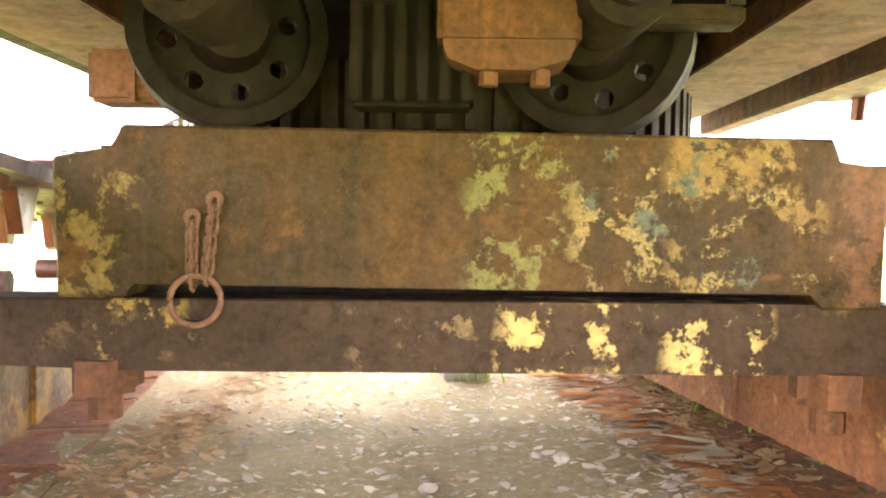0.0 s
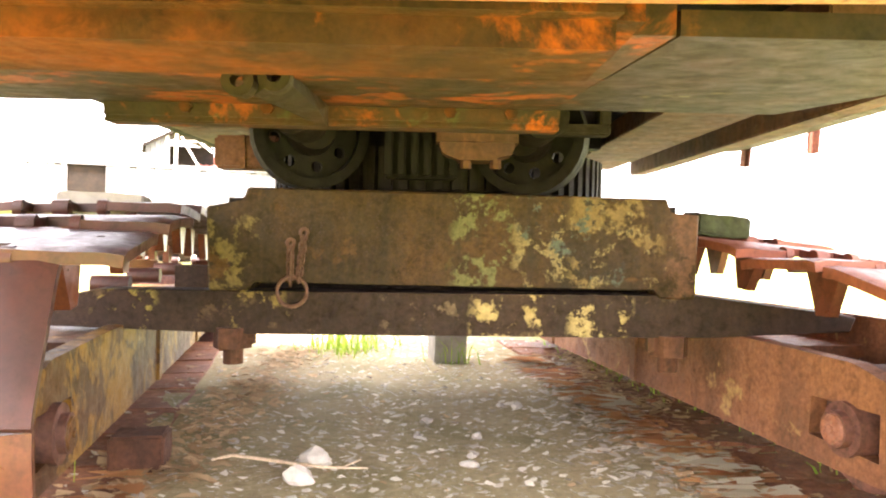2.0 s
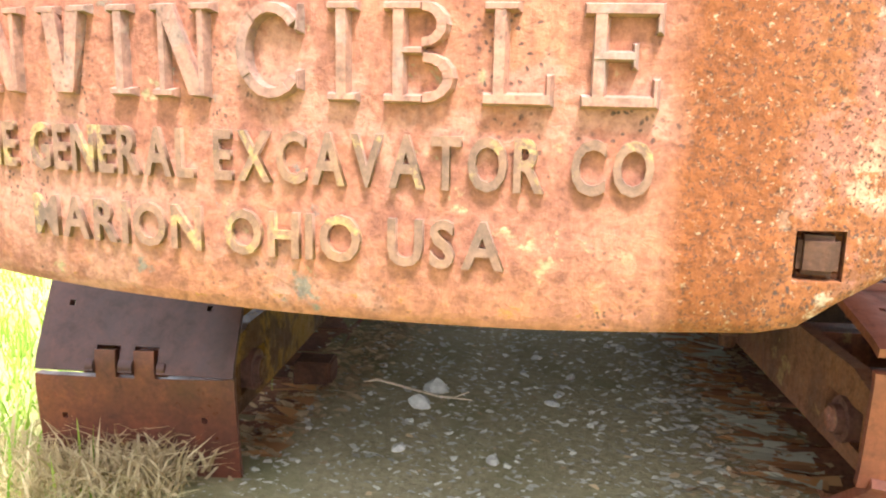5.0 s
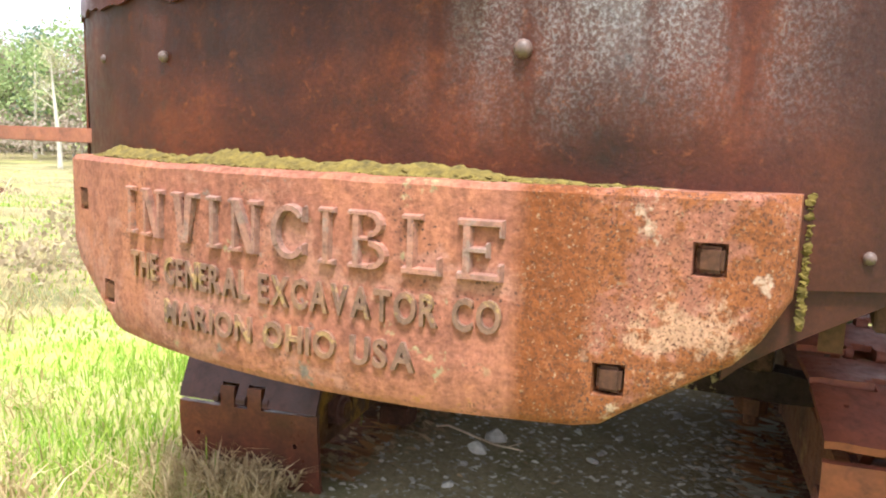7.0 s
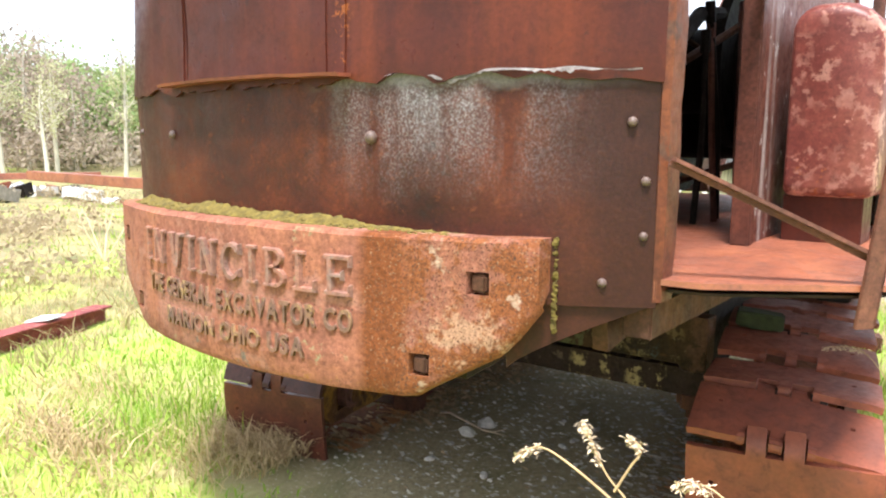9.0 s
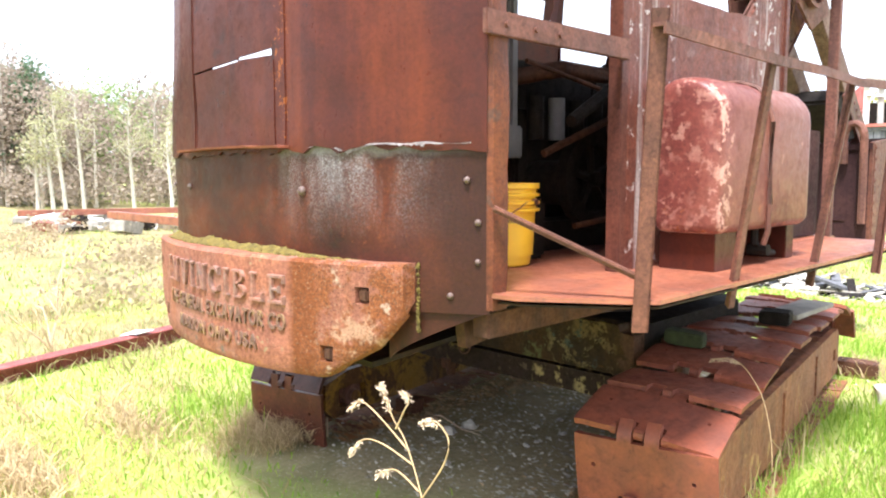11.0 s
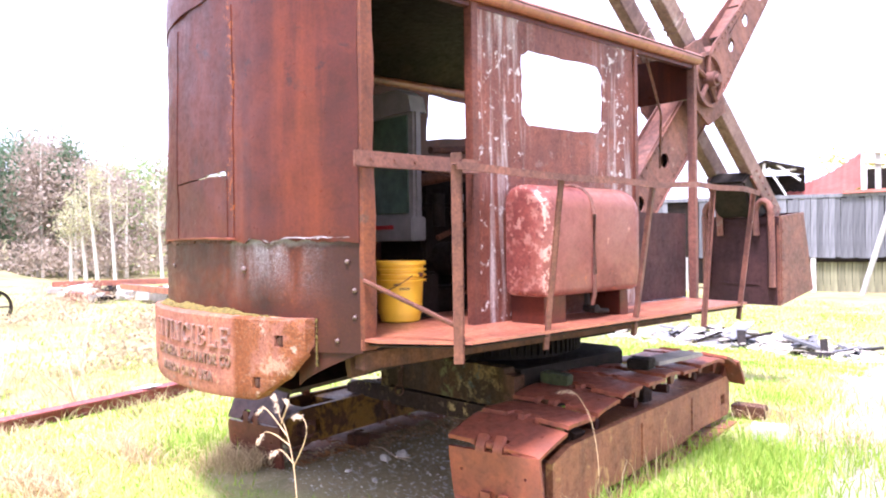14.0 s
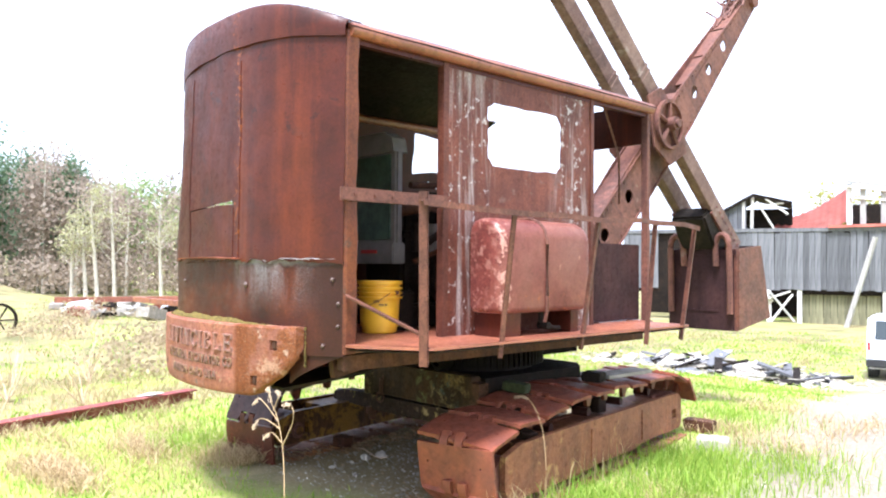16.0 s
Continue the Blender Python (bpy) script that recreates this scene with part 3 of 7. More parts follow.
for x, z in BOLTS:
    yy = front_y(x)
    bm = B()
    box(bm, x - 0.025, x + 0.025, yy + 0.003, yy + 0.045, z - 0.026, z + 0.026, 0.007)
    part("square_bolt", bm, M_FRAME, counterweight, "rusted square bolt head in a recess")


def strokes(ch):
    """Outlines of a slab-serif capital in a box one high; returns them and its width."""
    t, s = 0.2, 0.13
    if ch == "I":
        return [[(0.1, 0), (0.3, 0), (0.3, 1), (0.1, 1)], [(0, 0), (0.4, 0), (0.4, s), (0, s)], [(0, 1 - s), (0.4, 1 - s), (0.4, 1), (0, 1)]], 0.4
    if ch == "N":
        return [[(0.1, 0), (0.26, 0), (0.26, 1), (0.1, 1)], [(0.64, 0), (0.8, 0), (0.8, 1), (0.64, 1)], [(0.1, 1), (0.3, 1), (0.8, 0), (0.6, 0)],
                [(0, 0), (0.36, 0), (0.36, s), (0, s)], [(0.54, 1 - s), (0.9, 1 - s), (0.9, 1), (0.54, 1)], [(0, 1 - s), (0.28, 1 - s), (0.28, 1), (0, 1)]], 0.9
    if ch == "V":
        return [[(0.08, 1), (0.3, 1), (0.55, 0), (0.35, 0)], [(0.6, 1), (0.8, 1), (0.55, 0), (0.38, 0)], [(0, 1 - s), (0.38, 1 - s), (0.38, 1), (0, 1)], [(0.52, 1 - s), (0.9, 1 - s), (0.9, 1), (0.52, 1)]], 0.9
    if ch == "L":
        return [[(0.1, 0), (0.3, 0), (0.3, 1), (0.1, 1)], [(0, 0), (0.78, 0), (0.78, s + 0.03), (0, s + 0.03)], [(0, 1 - s), (0.42, 1 - s), (0.42, 1), (0, 1)], [(0.66, 0), (0.78, 0), (0.78, 0.34), (0.66, 0.34)]], 0.78
    if ch == "E":
        return [[(0.1, 0), (0.3, 0), (0.3, 1), (0.1, 1)], [(0, 0), (0.84, 0), (0.84, s + 0.03), (0, s + 0.03)], [(0, 1 - s - 0.03), (0.84, 1 - s - 0.03), (0.84, 1), (0, 1)], [(0.1, 0.43), (0.6, 0.43), (0.6, 0.57), (0.1, 0.57)],
                [(0.72, 0), (0.84, 0), (0.84, 0.32), (0.72, 0.32)], [(0.72, 0.68), (0.84, 0.68), (0.84, 1), (0.72, 1)], [(0.5, 0.36), (0.6, 0.36), (0.6, 0.64), (0.5, 0.64)]], 0.84

    def arc(cx, cy, rx, ry, a0, a1, th, n):
        out = []
        for i in range(n):
            q = [radians(a0 + (a1 - a0) * k / n) for k in (i, i + 1)]
            out.append(((cx + rx * math.cos(q[0]), cy + ry * math.sin(q[0])), (cx + rx * math.cos(q[1]), cy + ry * math.sin(q[1])),
                        (cx + (rx - th) * math.cos(q[1]), cy + (ry - th * 0.8) * math.sin(q[1])), (cx + (rx - th) * math.cos(q[0]), cy + (ry - th * 0.8) * math.sin(q[0]))))
        return out
    if ch == "C":
        return arc(0.46, 0.5, 0.46, 0.5, 40, 320, 0.2, 16) + [[(0.72, 0.66), (0.84, 0.66), (0.84, 0.98), (0.76, 0.98)], [(0.72, 0.34), (0.84, 0.34), (0.84, 0.1), (0.74, 0.1)]], 0.86
    if ch == "B":
        return [[(0.1, 0), (0.3, 0), (0.3, 1), (0.1, 1)], [(0, 0), (0.5, 0), (0.5, s), (0, s)], [(0, 1 - s), (0.48, 1 - s), (0.48, 1), (0, 1)], [(0.2, 0.46), (0.5, 0.46), (0.5, 0.58), (0.2, 0.58)]] \
            + arc(0.46, 0.765, 0.3, 0.235, -90, 90, 0.17, 8) + arc(0.48, 0.265, 0.36, 0.265, -90, 90, 0.18, 8), 0.84
    return [], 0.5


def on_front(x, z, out):
    return (x, front_y(x) - out, z)


def raised(polys, x0, z0, size_x, size_z, depth=0.015):
    """Raised strokes with sloping sides; the pieces of a bow slope on their outer and inner sides only."""
    bm = B()
    for k, p in enumerate(polys):
        cx, cz = sum(q[0] for q in p) / len(p), sum(q[1] for q in p) / len(p)
        out = depth + 0.0004 * (k % 5)
        a = [bm.verts.new(on_front(x0 + q[0] * size_x, z0 + q[1] * size_z, -0.008)) for q in p]
        c2 = []
        for i, q in enumerate(p):
            if isinstance(p, tuple):
                o = p[3 - i]
                u, w = q[0] + 0.2 * (o[0] - q[0]), q[1] + 0.2 * (o[1] - q[1])
                c2.append(bm.verts.new(on_front(x0 + u * size_x, z0 + w * size_z, out)))
            else:
                c2.append(bm.verts.new(on_front(x0 + q[0] * size_x + math.copysign(0.0052, cx - q[0]), z0 + q[1] * size_z + math.copysign(0.0052, cz - q[1]), out)))
        bm.faces.new(c2)
        for i in range(len(p)):
            j = (i + 1) % len(p)
            bm.faces.new((a[i], a[j], c2[j], c2[i]))
    return bm


word = "INVINCIBLE"
widths = [strokes(ch)[1] for ch in word]
gap = 0.24
unit = (0.434 + 0.668) / (sum(widths) + gap * (len(word) - 1))
x = -0.668
for k, ch in enumerate(word):
    z0 = 1.213 - 0.006 * (k / 9 - 0.5)
    part("raised_letter", raised(strokes(ch)[0], x, z0, unit, 0.13), M_LETTER, counterweight, "worn raised slab-serif capital letter")
    x += (widths[k] + gap) * unit


def lettered(text, x0, x1, z0, height, depth=0.009):
    """A line of raised lettering, one mesh for each letter."""
    made, at_x = [], 0.0
    for ch in text:
        if ch == " ":
            at_x += 0.38
            continue
        cu = bpy.data.curves.new("letter", 'FONT')
        cu.body, cu.size, cu.offset, cu.extrude, cu.resolution_u = ch, 1.0, 0.024, 0.5, 3
        ob = new("letter", cu)
        bpy.context.view_layer.update()
        m2 = bpy.data.meshes.new_from_object(ob.evaluated_get(bpy.context.evaluated_depsgraph_get()))
        bpy.data.objects.remove(ob)
        xs2 = [q.co.x for q in m2.vertices]
        made.append((m2, at_x - min(xs2)))
        at_x += max(xs2) - min(xs2) + 0.13
    total = at_x - 0.13
    sx, sz = (x1 - x0) / total, height / 0.72
    for m2, dx in made:
        for q in m2.vertices:
            q.co = on_front(x0 + (q.co.x + dx) * sx, z0 + q.co.y * sz, depth if q.co.z > 0 else -0.008)
        m2.materials.append(M_LETTERSMALL)
        ob = new("raised_letter", m2)
        ob.parent = counterweight
        ob["label"] = "worn small raised capital cast into the iron"


lettered("THE GENERAL EXCAVATOR CO", -0.652, 0.432, 1.107, 0.068)
lettered("MARION OHIO USA", -0.497, 0.252, 1.004, 0.062)

# moss along the top of the counterweight
ball = B()
bmesh.ops.create_icosphere(ball, subdivisions=1, radius=1)
ball.verts.index_update()
BALL_V, BALL_F = [q.co.copy() for q in ball.verts], [[q.index for q in t3.verts] for t3 in ball.faces]
ball.free()
def moss_heap(x):
    return max(0.0, 0.75 + 0.6 * noise.noise((x * 4.0, 3.3, 0.0)) + 0.35 * noise.noise((x * 13.0, 1.3, 0.0)) - 0.75 * step(0.35, 0.66, x) - 0.6 * step(-0.85, -1.0, x))


bm = B()
prev = None
for i in range(190):
    x = -1.0 + 1.72 * i / 189
    hp = moss_heap(x)
    row = []
    for k in range(7):
        u = k / 6
        lump_z = 0.007 * noise.noise((x * 45, u * 4, 2)) + 0.004 * noise.noise((x * 110, u * 9, 5))
        row.append(bm.verts.new((x, wall_y(x) - 0.002 - 0.062 * min(1.0, 0.3 + hp) * (1 - u), 1.405 + (0.006 + 0.03 * hp) * math.sin(u * 1.57) ** 0.7 + lump_z * (0.4 + hp))))
    if prev:
        for k in range(6):
            bm.faces.new((prev[k], prev[k + 1], row[k + 1], row[k]))
    prev = row
for i in range(420):
    x = random.uniform(-0.98, 0.7)
    hp = moss_heap(x)
    if hp < 0.25 and i % 3:
        continue
    back = random.random()
    s = random.uniform(0.004, 0.009)
    at_z = 1.409 + 0.03 * hp * (1 - back) * random.random()
    vs = [bm.verts.new((x + 1.6 * s * q.x, wall_y(x) - 0.01 - 0.06 * back + s * q.y, at_z + 0.8 * s * q.z)) for q in BALL_V]
    for t3 in BALL_F:
        bm.faces.new([vs[k] for k in t3])
for i in range(90):
    at_z = random.uniform(1.14, 1.41)
    s = random.uniform(0.002, 0.006)
    vs = [bm.verts.new((0.956 + random.uniform(0, 0.016) + s * q.x, wall_y(0.97) - 0.012 + s * q.y, at_z + 1.4 * s * q.z)) for q in BALL_V]
    for t3 in BALL_F:
        bm.faces.new([vs[k] for k in t3])
roughen(bm, 0.004, 90)
tagged(part("moss", bm, M_MOSS, counterweight, "olive moss along the ledge", smooth=True), kind="stuff")

# house: rear wall
def rear_sheet(x0, x1, zlo, zhi, out, thick, cols, rows, ragged=0.0):
    bm = B()
    g = []
    for j in range(rows + 1):
        row = []
        for i in range(cols + 1):
            x = x0 + (x1 - x0) * i / cols
            z = zlo + (zhi - zlo) * j / rows
            if j == 0 and ragged:
                z += ragged * noise.noise((x * 14, 2.2, 0.4)) + 0.5 * ragged * noise.noise((x * 40, 1.2, 0.4))
            dent = 0.012 * noise.noise((x * 2.2, z * 1.7, 4.4)) + 0.006 * noise.noise((x * 6, z * 5, 2.4))
            row.append(bm.verts.new((x + lean_in(x, z), wall_y(x) - out + dent, z)))
        g.append(row)
    for j in range(rows):
        for i in range(cols):
            bm.faces.new((g[j][i], g[j][i + 1], g[j + 1][i + 1], g[j + 1][i]))
    bmesh.ops.recalc_face_normals(bm, faces=bm.faces)
    bmesh.ops.solidify(bm, geom=bm.faces[:], thickness=thick)
    return bm


XL, XR = CX - 1.27, CX + 1.27


def lean_in(x, z):
    """The far side of the house leans inward towards its top."""
    return 0.13 * max(0.0, z - 1.9) / 1.5 * step(0.35, -1.27, x - CX)


part("lower_rear_plate", rear_sheet(XL, XR, 1.22, 1.875, 0.0, 0.012, 60, 14), M_PATINA, shovel, "grey-stained rusted steel plate", smooth=True)
upper = part("upper_rear_plate", rear_sheet(XL, XR, 1.85, 3.42, 0.014, 0.01, 80, 36, ragged=0.025), M_HOUSE, shovel, "tall rusted steel plate with a torn lower edge", smooth=True)
bm = B()
prism(bm, [(-0.05, 2.268), (0.225, 2.262), (0.225, 2.292), (-0.05, 2.28)], 'y', -0.6, -0.35)
cut(upper, bm)
bm = B()
prism(bm, [(-0.502, 1.89), (-0.492, 1.89), (-0.492, 2.24), (-0.05, 2.262), (-0.05, 2.272), (-0.502, 2.25)], 'y', -0.6, -0.35)
cut(upper, bm)
part("hatch", rear_sheet(-0.49, 0.24, 1.88, 2.24, 0.018, 0.008, 24, 8), M_HOUSE, shovel, "rusted hatch cover set in the rear plate", smooth=True)
for x in (-0.54, 0.30):
    part("lap_strip", rear_sheet(x - 0.02, x + 0.02, 1.87, 3.3, 0.019, 0.006, 2, 36), M_HOUSE, shovel)
bm = B()
prev = None
for i in range(25):
    x0 = -0.62 + 0.96 * i / 24
    z0 = 1.862 + 0.008 * math.sin(i * 0.13) + 0.003 * noise.noise((x0 * 9, 1.1, 0))
    ring = [bm.verts.new((x0, wall_y(x0) + o, z0 + dz)) for o, dz in ((-0.075, 0.0), (-0.078, 0.01), (0.005, 0.013), (0.005, 0.001))]
    if prev:
        for k in range(4):
            bm.faces.new((prev[k], prev[(k + 1) % 4], ring[(k + 1) % 4], ring[k]))
    else:
        bm.faces.new(ring)
    prev = ring
bm.faces.new(prev[::-1])
part("drip_ledge", bm, M_SHOE, shovel, "bent steel ledge under the hatch")
# ragged torn flap along the lap
bm = B()
prev = None
for i in range(150):
    x = 0.34 + (1.17 - 0.34) * i / 149
    big = noise.noise((x * 6.5, 7.7, 0))
    hgt = 0.005 + 0.03 * max(0.0, big + 0.1) + 0.022 * abs(noise.noise((x * 38, 2.7, 0))) * (1 if big > -0.2 else 0.3)
    out = 0.016 + 0.035 * max(0.0, noise.noise((x * 9, 0.7, 3)))
    a = bm.verts.new((x, wall_y(x) - 0.016, 1.872 + 0.01 * noise.noise((x * 12, 5.5, 0))))
    c2 = bm.verts.new((x, wall_y(x) - out, 1.872 - hgt))
    if prev:
        bm.faces.new((prev[0], a, c2, prev[1]))
    prev = (a, c2)
bmesh.ops.solidify(bm, geom=bm.faces[:], thickness=0.004)
part("torn_edge", bm, M_TORN, shovel, "ragged pale torn sheet edge")
RIVETS = ((-0.646, 1.69, 0.016), (0.405, 1.683, 0.021), (1.13, 1.73, 0.014), (1.165, 1.57, 0.014), (1.075, 1.288, 0.014), (1.165, 1.42, 0.013), (-1.0, 1.7, 0.014))
for x, z, r in RIVETS:
    bm = B()
    bmesh.ops.create_uvsphere(bm, u_segments=10, v_segments=6, radius=r)
    bmesh.ops.translate(bm, vec=(x, wall_y(x) - 0.004, z), verts=bm.verts)
    part("rivet", bm, M_RIVET, shovel, smooth=True)
# sloping gusset below the rear corners
for sx in (1, -1):
    bm = B()
    rows2 = []
    for i in range(13):
        u = 0.9 + 0.355 * i / 12
        x = CX + sx * u
        low = 1.02 + 0.2 * (i / 12) ** 0.8
        rows2.append([bm.verts.new((x, wall_y(x) + 0.014, z)) for z in (low, 0.5 * (low + 1.24), 1.24)])
    for a, c2 in zip(rows2, rows2[1:]):
        for k in range(2):
            bm.faces.new((a[k], a[k + 1], c2[k + 1], c2[k]))
    bmesh.ops.recalc_face_normals(bm, faces=bm.faces)
    bmesh.ops.solidify(bm, geom=bm.faces[:], thickness=0.01)
    part("corner_gusset", bm, M_PATINA, shovel, smooth=True)
# the edge of the rear sheet, bent round into the doorway
for sx in (1, -1):
    bm = B()
    prev = None
    for j in range(41):
        z = 1.235 + (3.4 - 1.235) * j / 40
        w = 0.012 * noise.noise((z * 3.1, sx, 0.7)) + 0.006 * noise.noise((z * 9.0, sx, 1.7))
        row = [bm.verts.new((CX + sx * (u + w * f) + (lean_in(XL, z) if sx < 0 else 0), yy + 0.6 * w * f, z)) for u, yy, f in ((1.262, wall_y(XR) - 0.012, 0.0), (1.282, wall_y(XR) + 0.004, 0.4), (1.288, wall_y(XR) + 0.04, 0.8), (1.284, wall_y(XR) + 0.085, 1.0), (1.262, wall_y(XR) + 0.1, 1.0))]
        if prev:
            for k in range(4):
                bm.faces.new((prev[k], prev[k + 1], row[k + 1], row[k]))
        prev = row
    bmesh.ops.recalc_face_normals(bm, faces=bm.faces)
    bmesh.ops.solidify(bm, geom=bm.faces[:], thickness=0.006)
    part("corner_flange", bm, M_FLANGE, shovel, "orange rusted edge of the rear sheet bent into the doorway", smooth=True)

# rear cap band and arched roof
def roof_z(x):
    return 3.43 + 0.25 * (1 - min(1.0, abs(x - CX) / 1.32) ** 3.4)


bm = B()
g = []
for i in range(61):
    x = XL - 0.02 + (XR - XL + 0.04) * i / 60
    x2 = min(max(x, XL), XR)
    lo = 3.325 + 0.03 * (x2 - CX) / 1.27 + 0.07 * (1 - ((x2 - CX) / 1.27) ** 2) + 0.008 * noise.noise((x * 4, 0, 0))
    yy = wall_y(x2)
    g.append([bm.verts.new((x + lean_in(x, z), yy - o, z)) for o, z in ((0.03, lo), (0.035, lo + 0.4 * (roof_z(x2) - lo)), (0.03, roof_z(x2) - 0.03), (0.005, roof_z(x2)), (-0.1, roof_z(x2) + 0.004))])
for a, c2 in zip(g, g[1:]):
    for k in range(4):
        bm.faces.new((a[k], a[k + 1], c2[k + 1], c2[k]))
bmesh.ops.recalc_face_normals(bm, faces=bm.faces)
bmesh.ops.solidify(bm, geom=bm.faces[:], thickness=0.008)
part("rear_cap", bm, M_HOUSE, shovel, "overlapping rusted roof cap band", smooth=True)
bm = B()
g = []
for j in range(13):
    y = -0.4 + (3.52 + 0.4) * j / 12
    row = []
    for i in range(33):
        x = XL - 0.06 + (XR - XL + 0.12) * i / 32
        yy = max(y, wall_y(min(max(x, XL), XR)) - 0.0)
        row.append(bm.verts.new((x + lean_in(x, roof_z(x)), yy, roof_z(x) - 0.012 + 0.01 * noise.noise((x, y * 2, 1)))))
    g.append(row)
for j in range(12):
    for i in range(32):
        if not (j > 9 and 3 < i < 22):
            bm.faces.new((g[j][i], g[j][i + 1], g[j + 1][i + 1], g[j + 1][i]))
bmesh.ops.delete(bm, geom=[q for q in bm.verts if not q.link_faces], context='VERTS')
bmesh.ops.recalc_face_normals(bm, faces=bm.faces)
bmesh.ops.solidify(bm, geom=bm.faces[:], thickness=0.012)
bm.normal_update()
# Faces that look down get the dark steel: interior shade put into colour.
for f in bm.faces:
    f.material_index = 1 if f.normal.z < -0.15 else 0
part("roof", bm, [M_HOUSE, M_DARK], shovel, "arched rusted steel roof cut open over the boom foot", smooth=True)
for sx in (1, -1):
    bm = B()
    x = CX + sx * 1.28 + (0.13 if sx < 0 else 0)
    pts = [(x, -0.16 + 3.66 * k / 24, 3.4 + 0.006 * noise.noise((k * 0.7, sx, 0))) for k in range(25)]
    tube(bm, pts, 0.048, 10)
    part("eave_roll", bm, M_DECK, shovel, "rounded orange-red eave", smooth=True)

# house: right side panel with window
bm = B()
def ragged(outline, pieces, amount, seed):
    """An outline with uneven, rusted edges."""
    out = []
    for k, (p, q) in enumerate(zip(outline, outline[1:] + outline[:1])):
        for i in range(pieces):
            u = i / pieces
            a, b2 = p[0] + (q[0] - p[0]) * u, p[1] + (q[1] - p[1]) * u
            out.append((a + amount * noise.noise((a * 17, b2 * 17, seed)), b2 + amount * noise.noise((a * 17, b2 * 17, seed + 5))))
    return out


hole = ragged([(1.26, 2.62), (2.05, 2.63), (2.11, 2.68), (2.11, 3.05), (2.06, 3.13), (1.27, 3.13), (1.2, 3.08), (1.2, 2.68)], 6, 0.018, 3.0)
sheet_with_hole(bm, [(0.76, 1.3), (2.53, 1.3), (2.53, 3.39), (0.76, 3.39)], [hole], 'x', 1.172, 1.184)
part("side_panel", bm, M_PANEL, shovel, "scratched rusted side plate with a window hole")
for y, w in ((0.735, 0.03), (2.545, 0.025), (3.47, 0.025), (-0.13, 0.035)):
    bm = B()
    box(bm, 1.13, 1.2, y - w, y + w, 1.3, 3.4, 0.004)
    part("post", bm, M_PANELPLAIN if y < 3 else M_BOOM, shovel, "rusted upright of the house")
bm = B()
box(bm, 1.14, 1.19, -0.1, 3.5, 3.32, 3.4)
part("header", bm, M_HOUSE, shovel)
# left side wall
bm = B()
holes = [[(0.02, 2.28), (0.5, 2.3), (0.48, 2.62), (0.04, 2.58)], ragged([(2.46, 2.88), (3.22, 2.96), (3.24, 3.29), (2.47, 3.33)], 5, 0.02, 7.0), ragged([(3.31, 3.12), (3.4, 3.13), (3.43, 3.25), (3.44, 3.37), (3.33, 3.38), (3.36, 3.26)], 2, 0.015, 9.0)] + [circle(yy, zz, rr, 8) for yy, zz, rr in ((2.72, 2.78, 0.03), (2.85, 2.76, 0.035), (2.5, 2.35, 0.03), (2.6, 2.37, 0.025), (2.75, 2.36, 0.03), (3.2, 2.4, 0.03))]
sheet_with_hole(bm, [(-0.17, 1.3), (3.5, 1.3), (3.5, 3.42), (-0.17, 3.42)], holes, 'x', XL, XL + 0.012)
for q in bm.verts:
    q.co.x += lean_in(XL, q.co.z)
part("left_wall", bm, M_HOUSE, shovel, "rusted house wall with window opening and holes")
for x0, x1, z0, z1 in ((0.42, 1.15, 3.06, 3.46), (XL, -1.22, 1.3, 3.44)):
    bm = B()
    box(bm, x0, x1, 3.47, 3.49, z0, z1)
    part("front_wall", bm, M_HOUSE, shovel)
bm = B()
box(bm, 1.06, 1.1, 2.62, 3.46, 1.31, 2.05, 0.005)
box(bm, 0.98, 1.06, 3.42, 3.46, 1.31, 2.05)
part("cab_side_plate", bm, M_DIPPER, shovel, "dark plate at the operator's place")
# deck and platforms
bm = B()
box(bm, XL, 1.2, -0.18, 3.55, 1.24, 1.3, 0.004)
part("deck", bm, M_DECK, shovel, "rusted deck plate")
# Thin extra sheet whose black holds the shade below the deck.
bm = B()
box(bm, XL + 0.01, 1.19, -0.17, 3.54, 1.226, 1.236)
part("deck_underside", bm, M_BLACKSHADE, shovel, "greasy sheet darkened for the shade under the deck")
for sx in (1,):
    bm = B()
    a, c2 = CX + sx * 1.27, CX + sx * 1.8
    prism(bm, [(a, -0.17), (a + sx * 0.12, -0.16), (c2 - sx * 0.08, 0.08), (c2, 0.16), (c2, 3.3), (c2 - sx * 0.05, 3.36), (a, 3.4)], 'z', 1.283, 1.3)
    roughen(bm, 0.006, 2.0)
    # Extra sheet below the walkway plate, coloured dark for the shade there.
    bm2 = B()
    prism(bm2, [(a + 0.01, -0.14), (a + 0.12, -0.13), (c2 - 0.09, 0.1), (c2 - 0.02, 0.18), (c2 - 0.02, 3.28), (c2 - 0.06, 3.33), (a + 0.01, 3.37)], 'z', 1.262, 1.27)
    walkway = part("side_platform", bm, M_DECK, shovel, "red rusted walkway plate on brackets")
    part("platform_underside", bm2, M_BELLY, walkway, "stained sheet darkened for the shade underneath")
    for y in (0.3, 1.05, 1.8, 2.55, 3.15):
        bm = B()
        prism(bm, [(min(a, c2 - sx * 0.06), 1.283), (max(a, c2 - sx * 0.06), 1.283), (a + sx * 0.3, 1.255), (a, 1.22)] if sx > 0 else [(c2 + 0.06, 1.283), (a, 1.283), (a, 1.22), (a - 0.3, 1.255)], 'y', y - 0.012, y + 0.012)
        part("platform_bracket", bm, M_FRAME, walkway)
bm = B()
box(bm, 1.1, 1.185, -0.16, 3.4, 1.12, 1.225, 0.005)
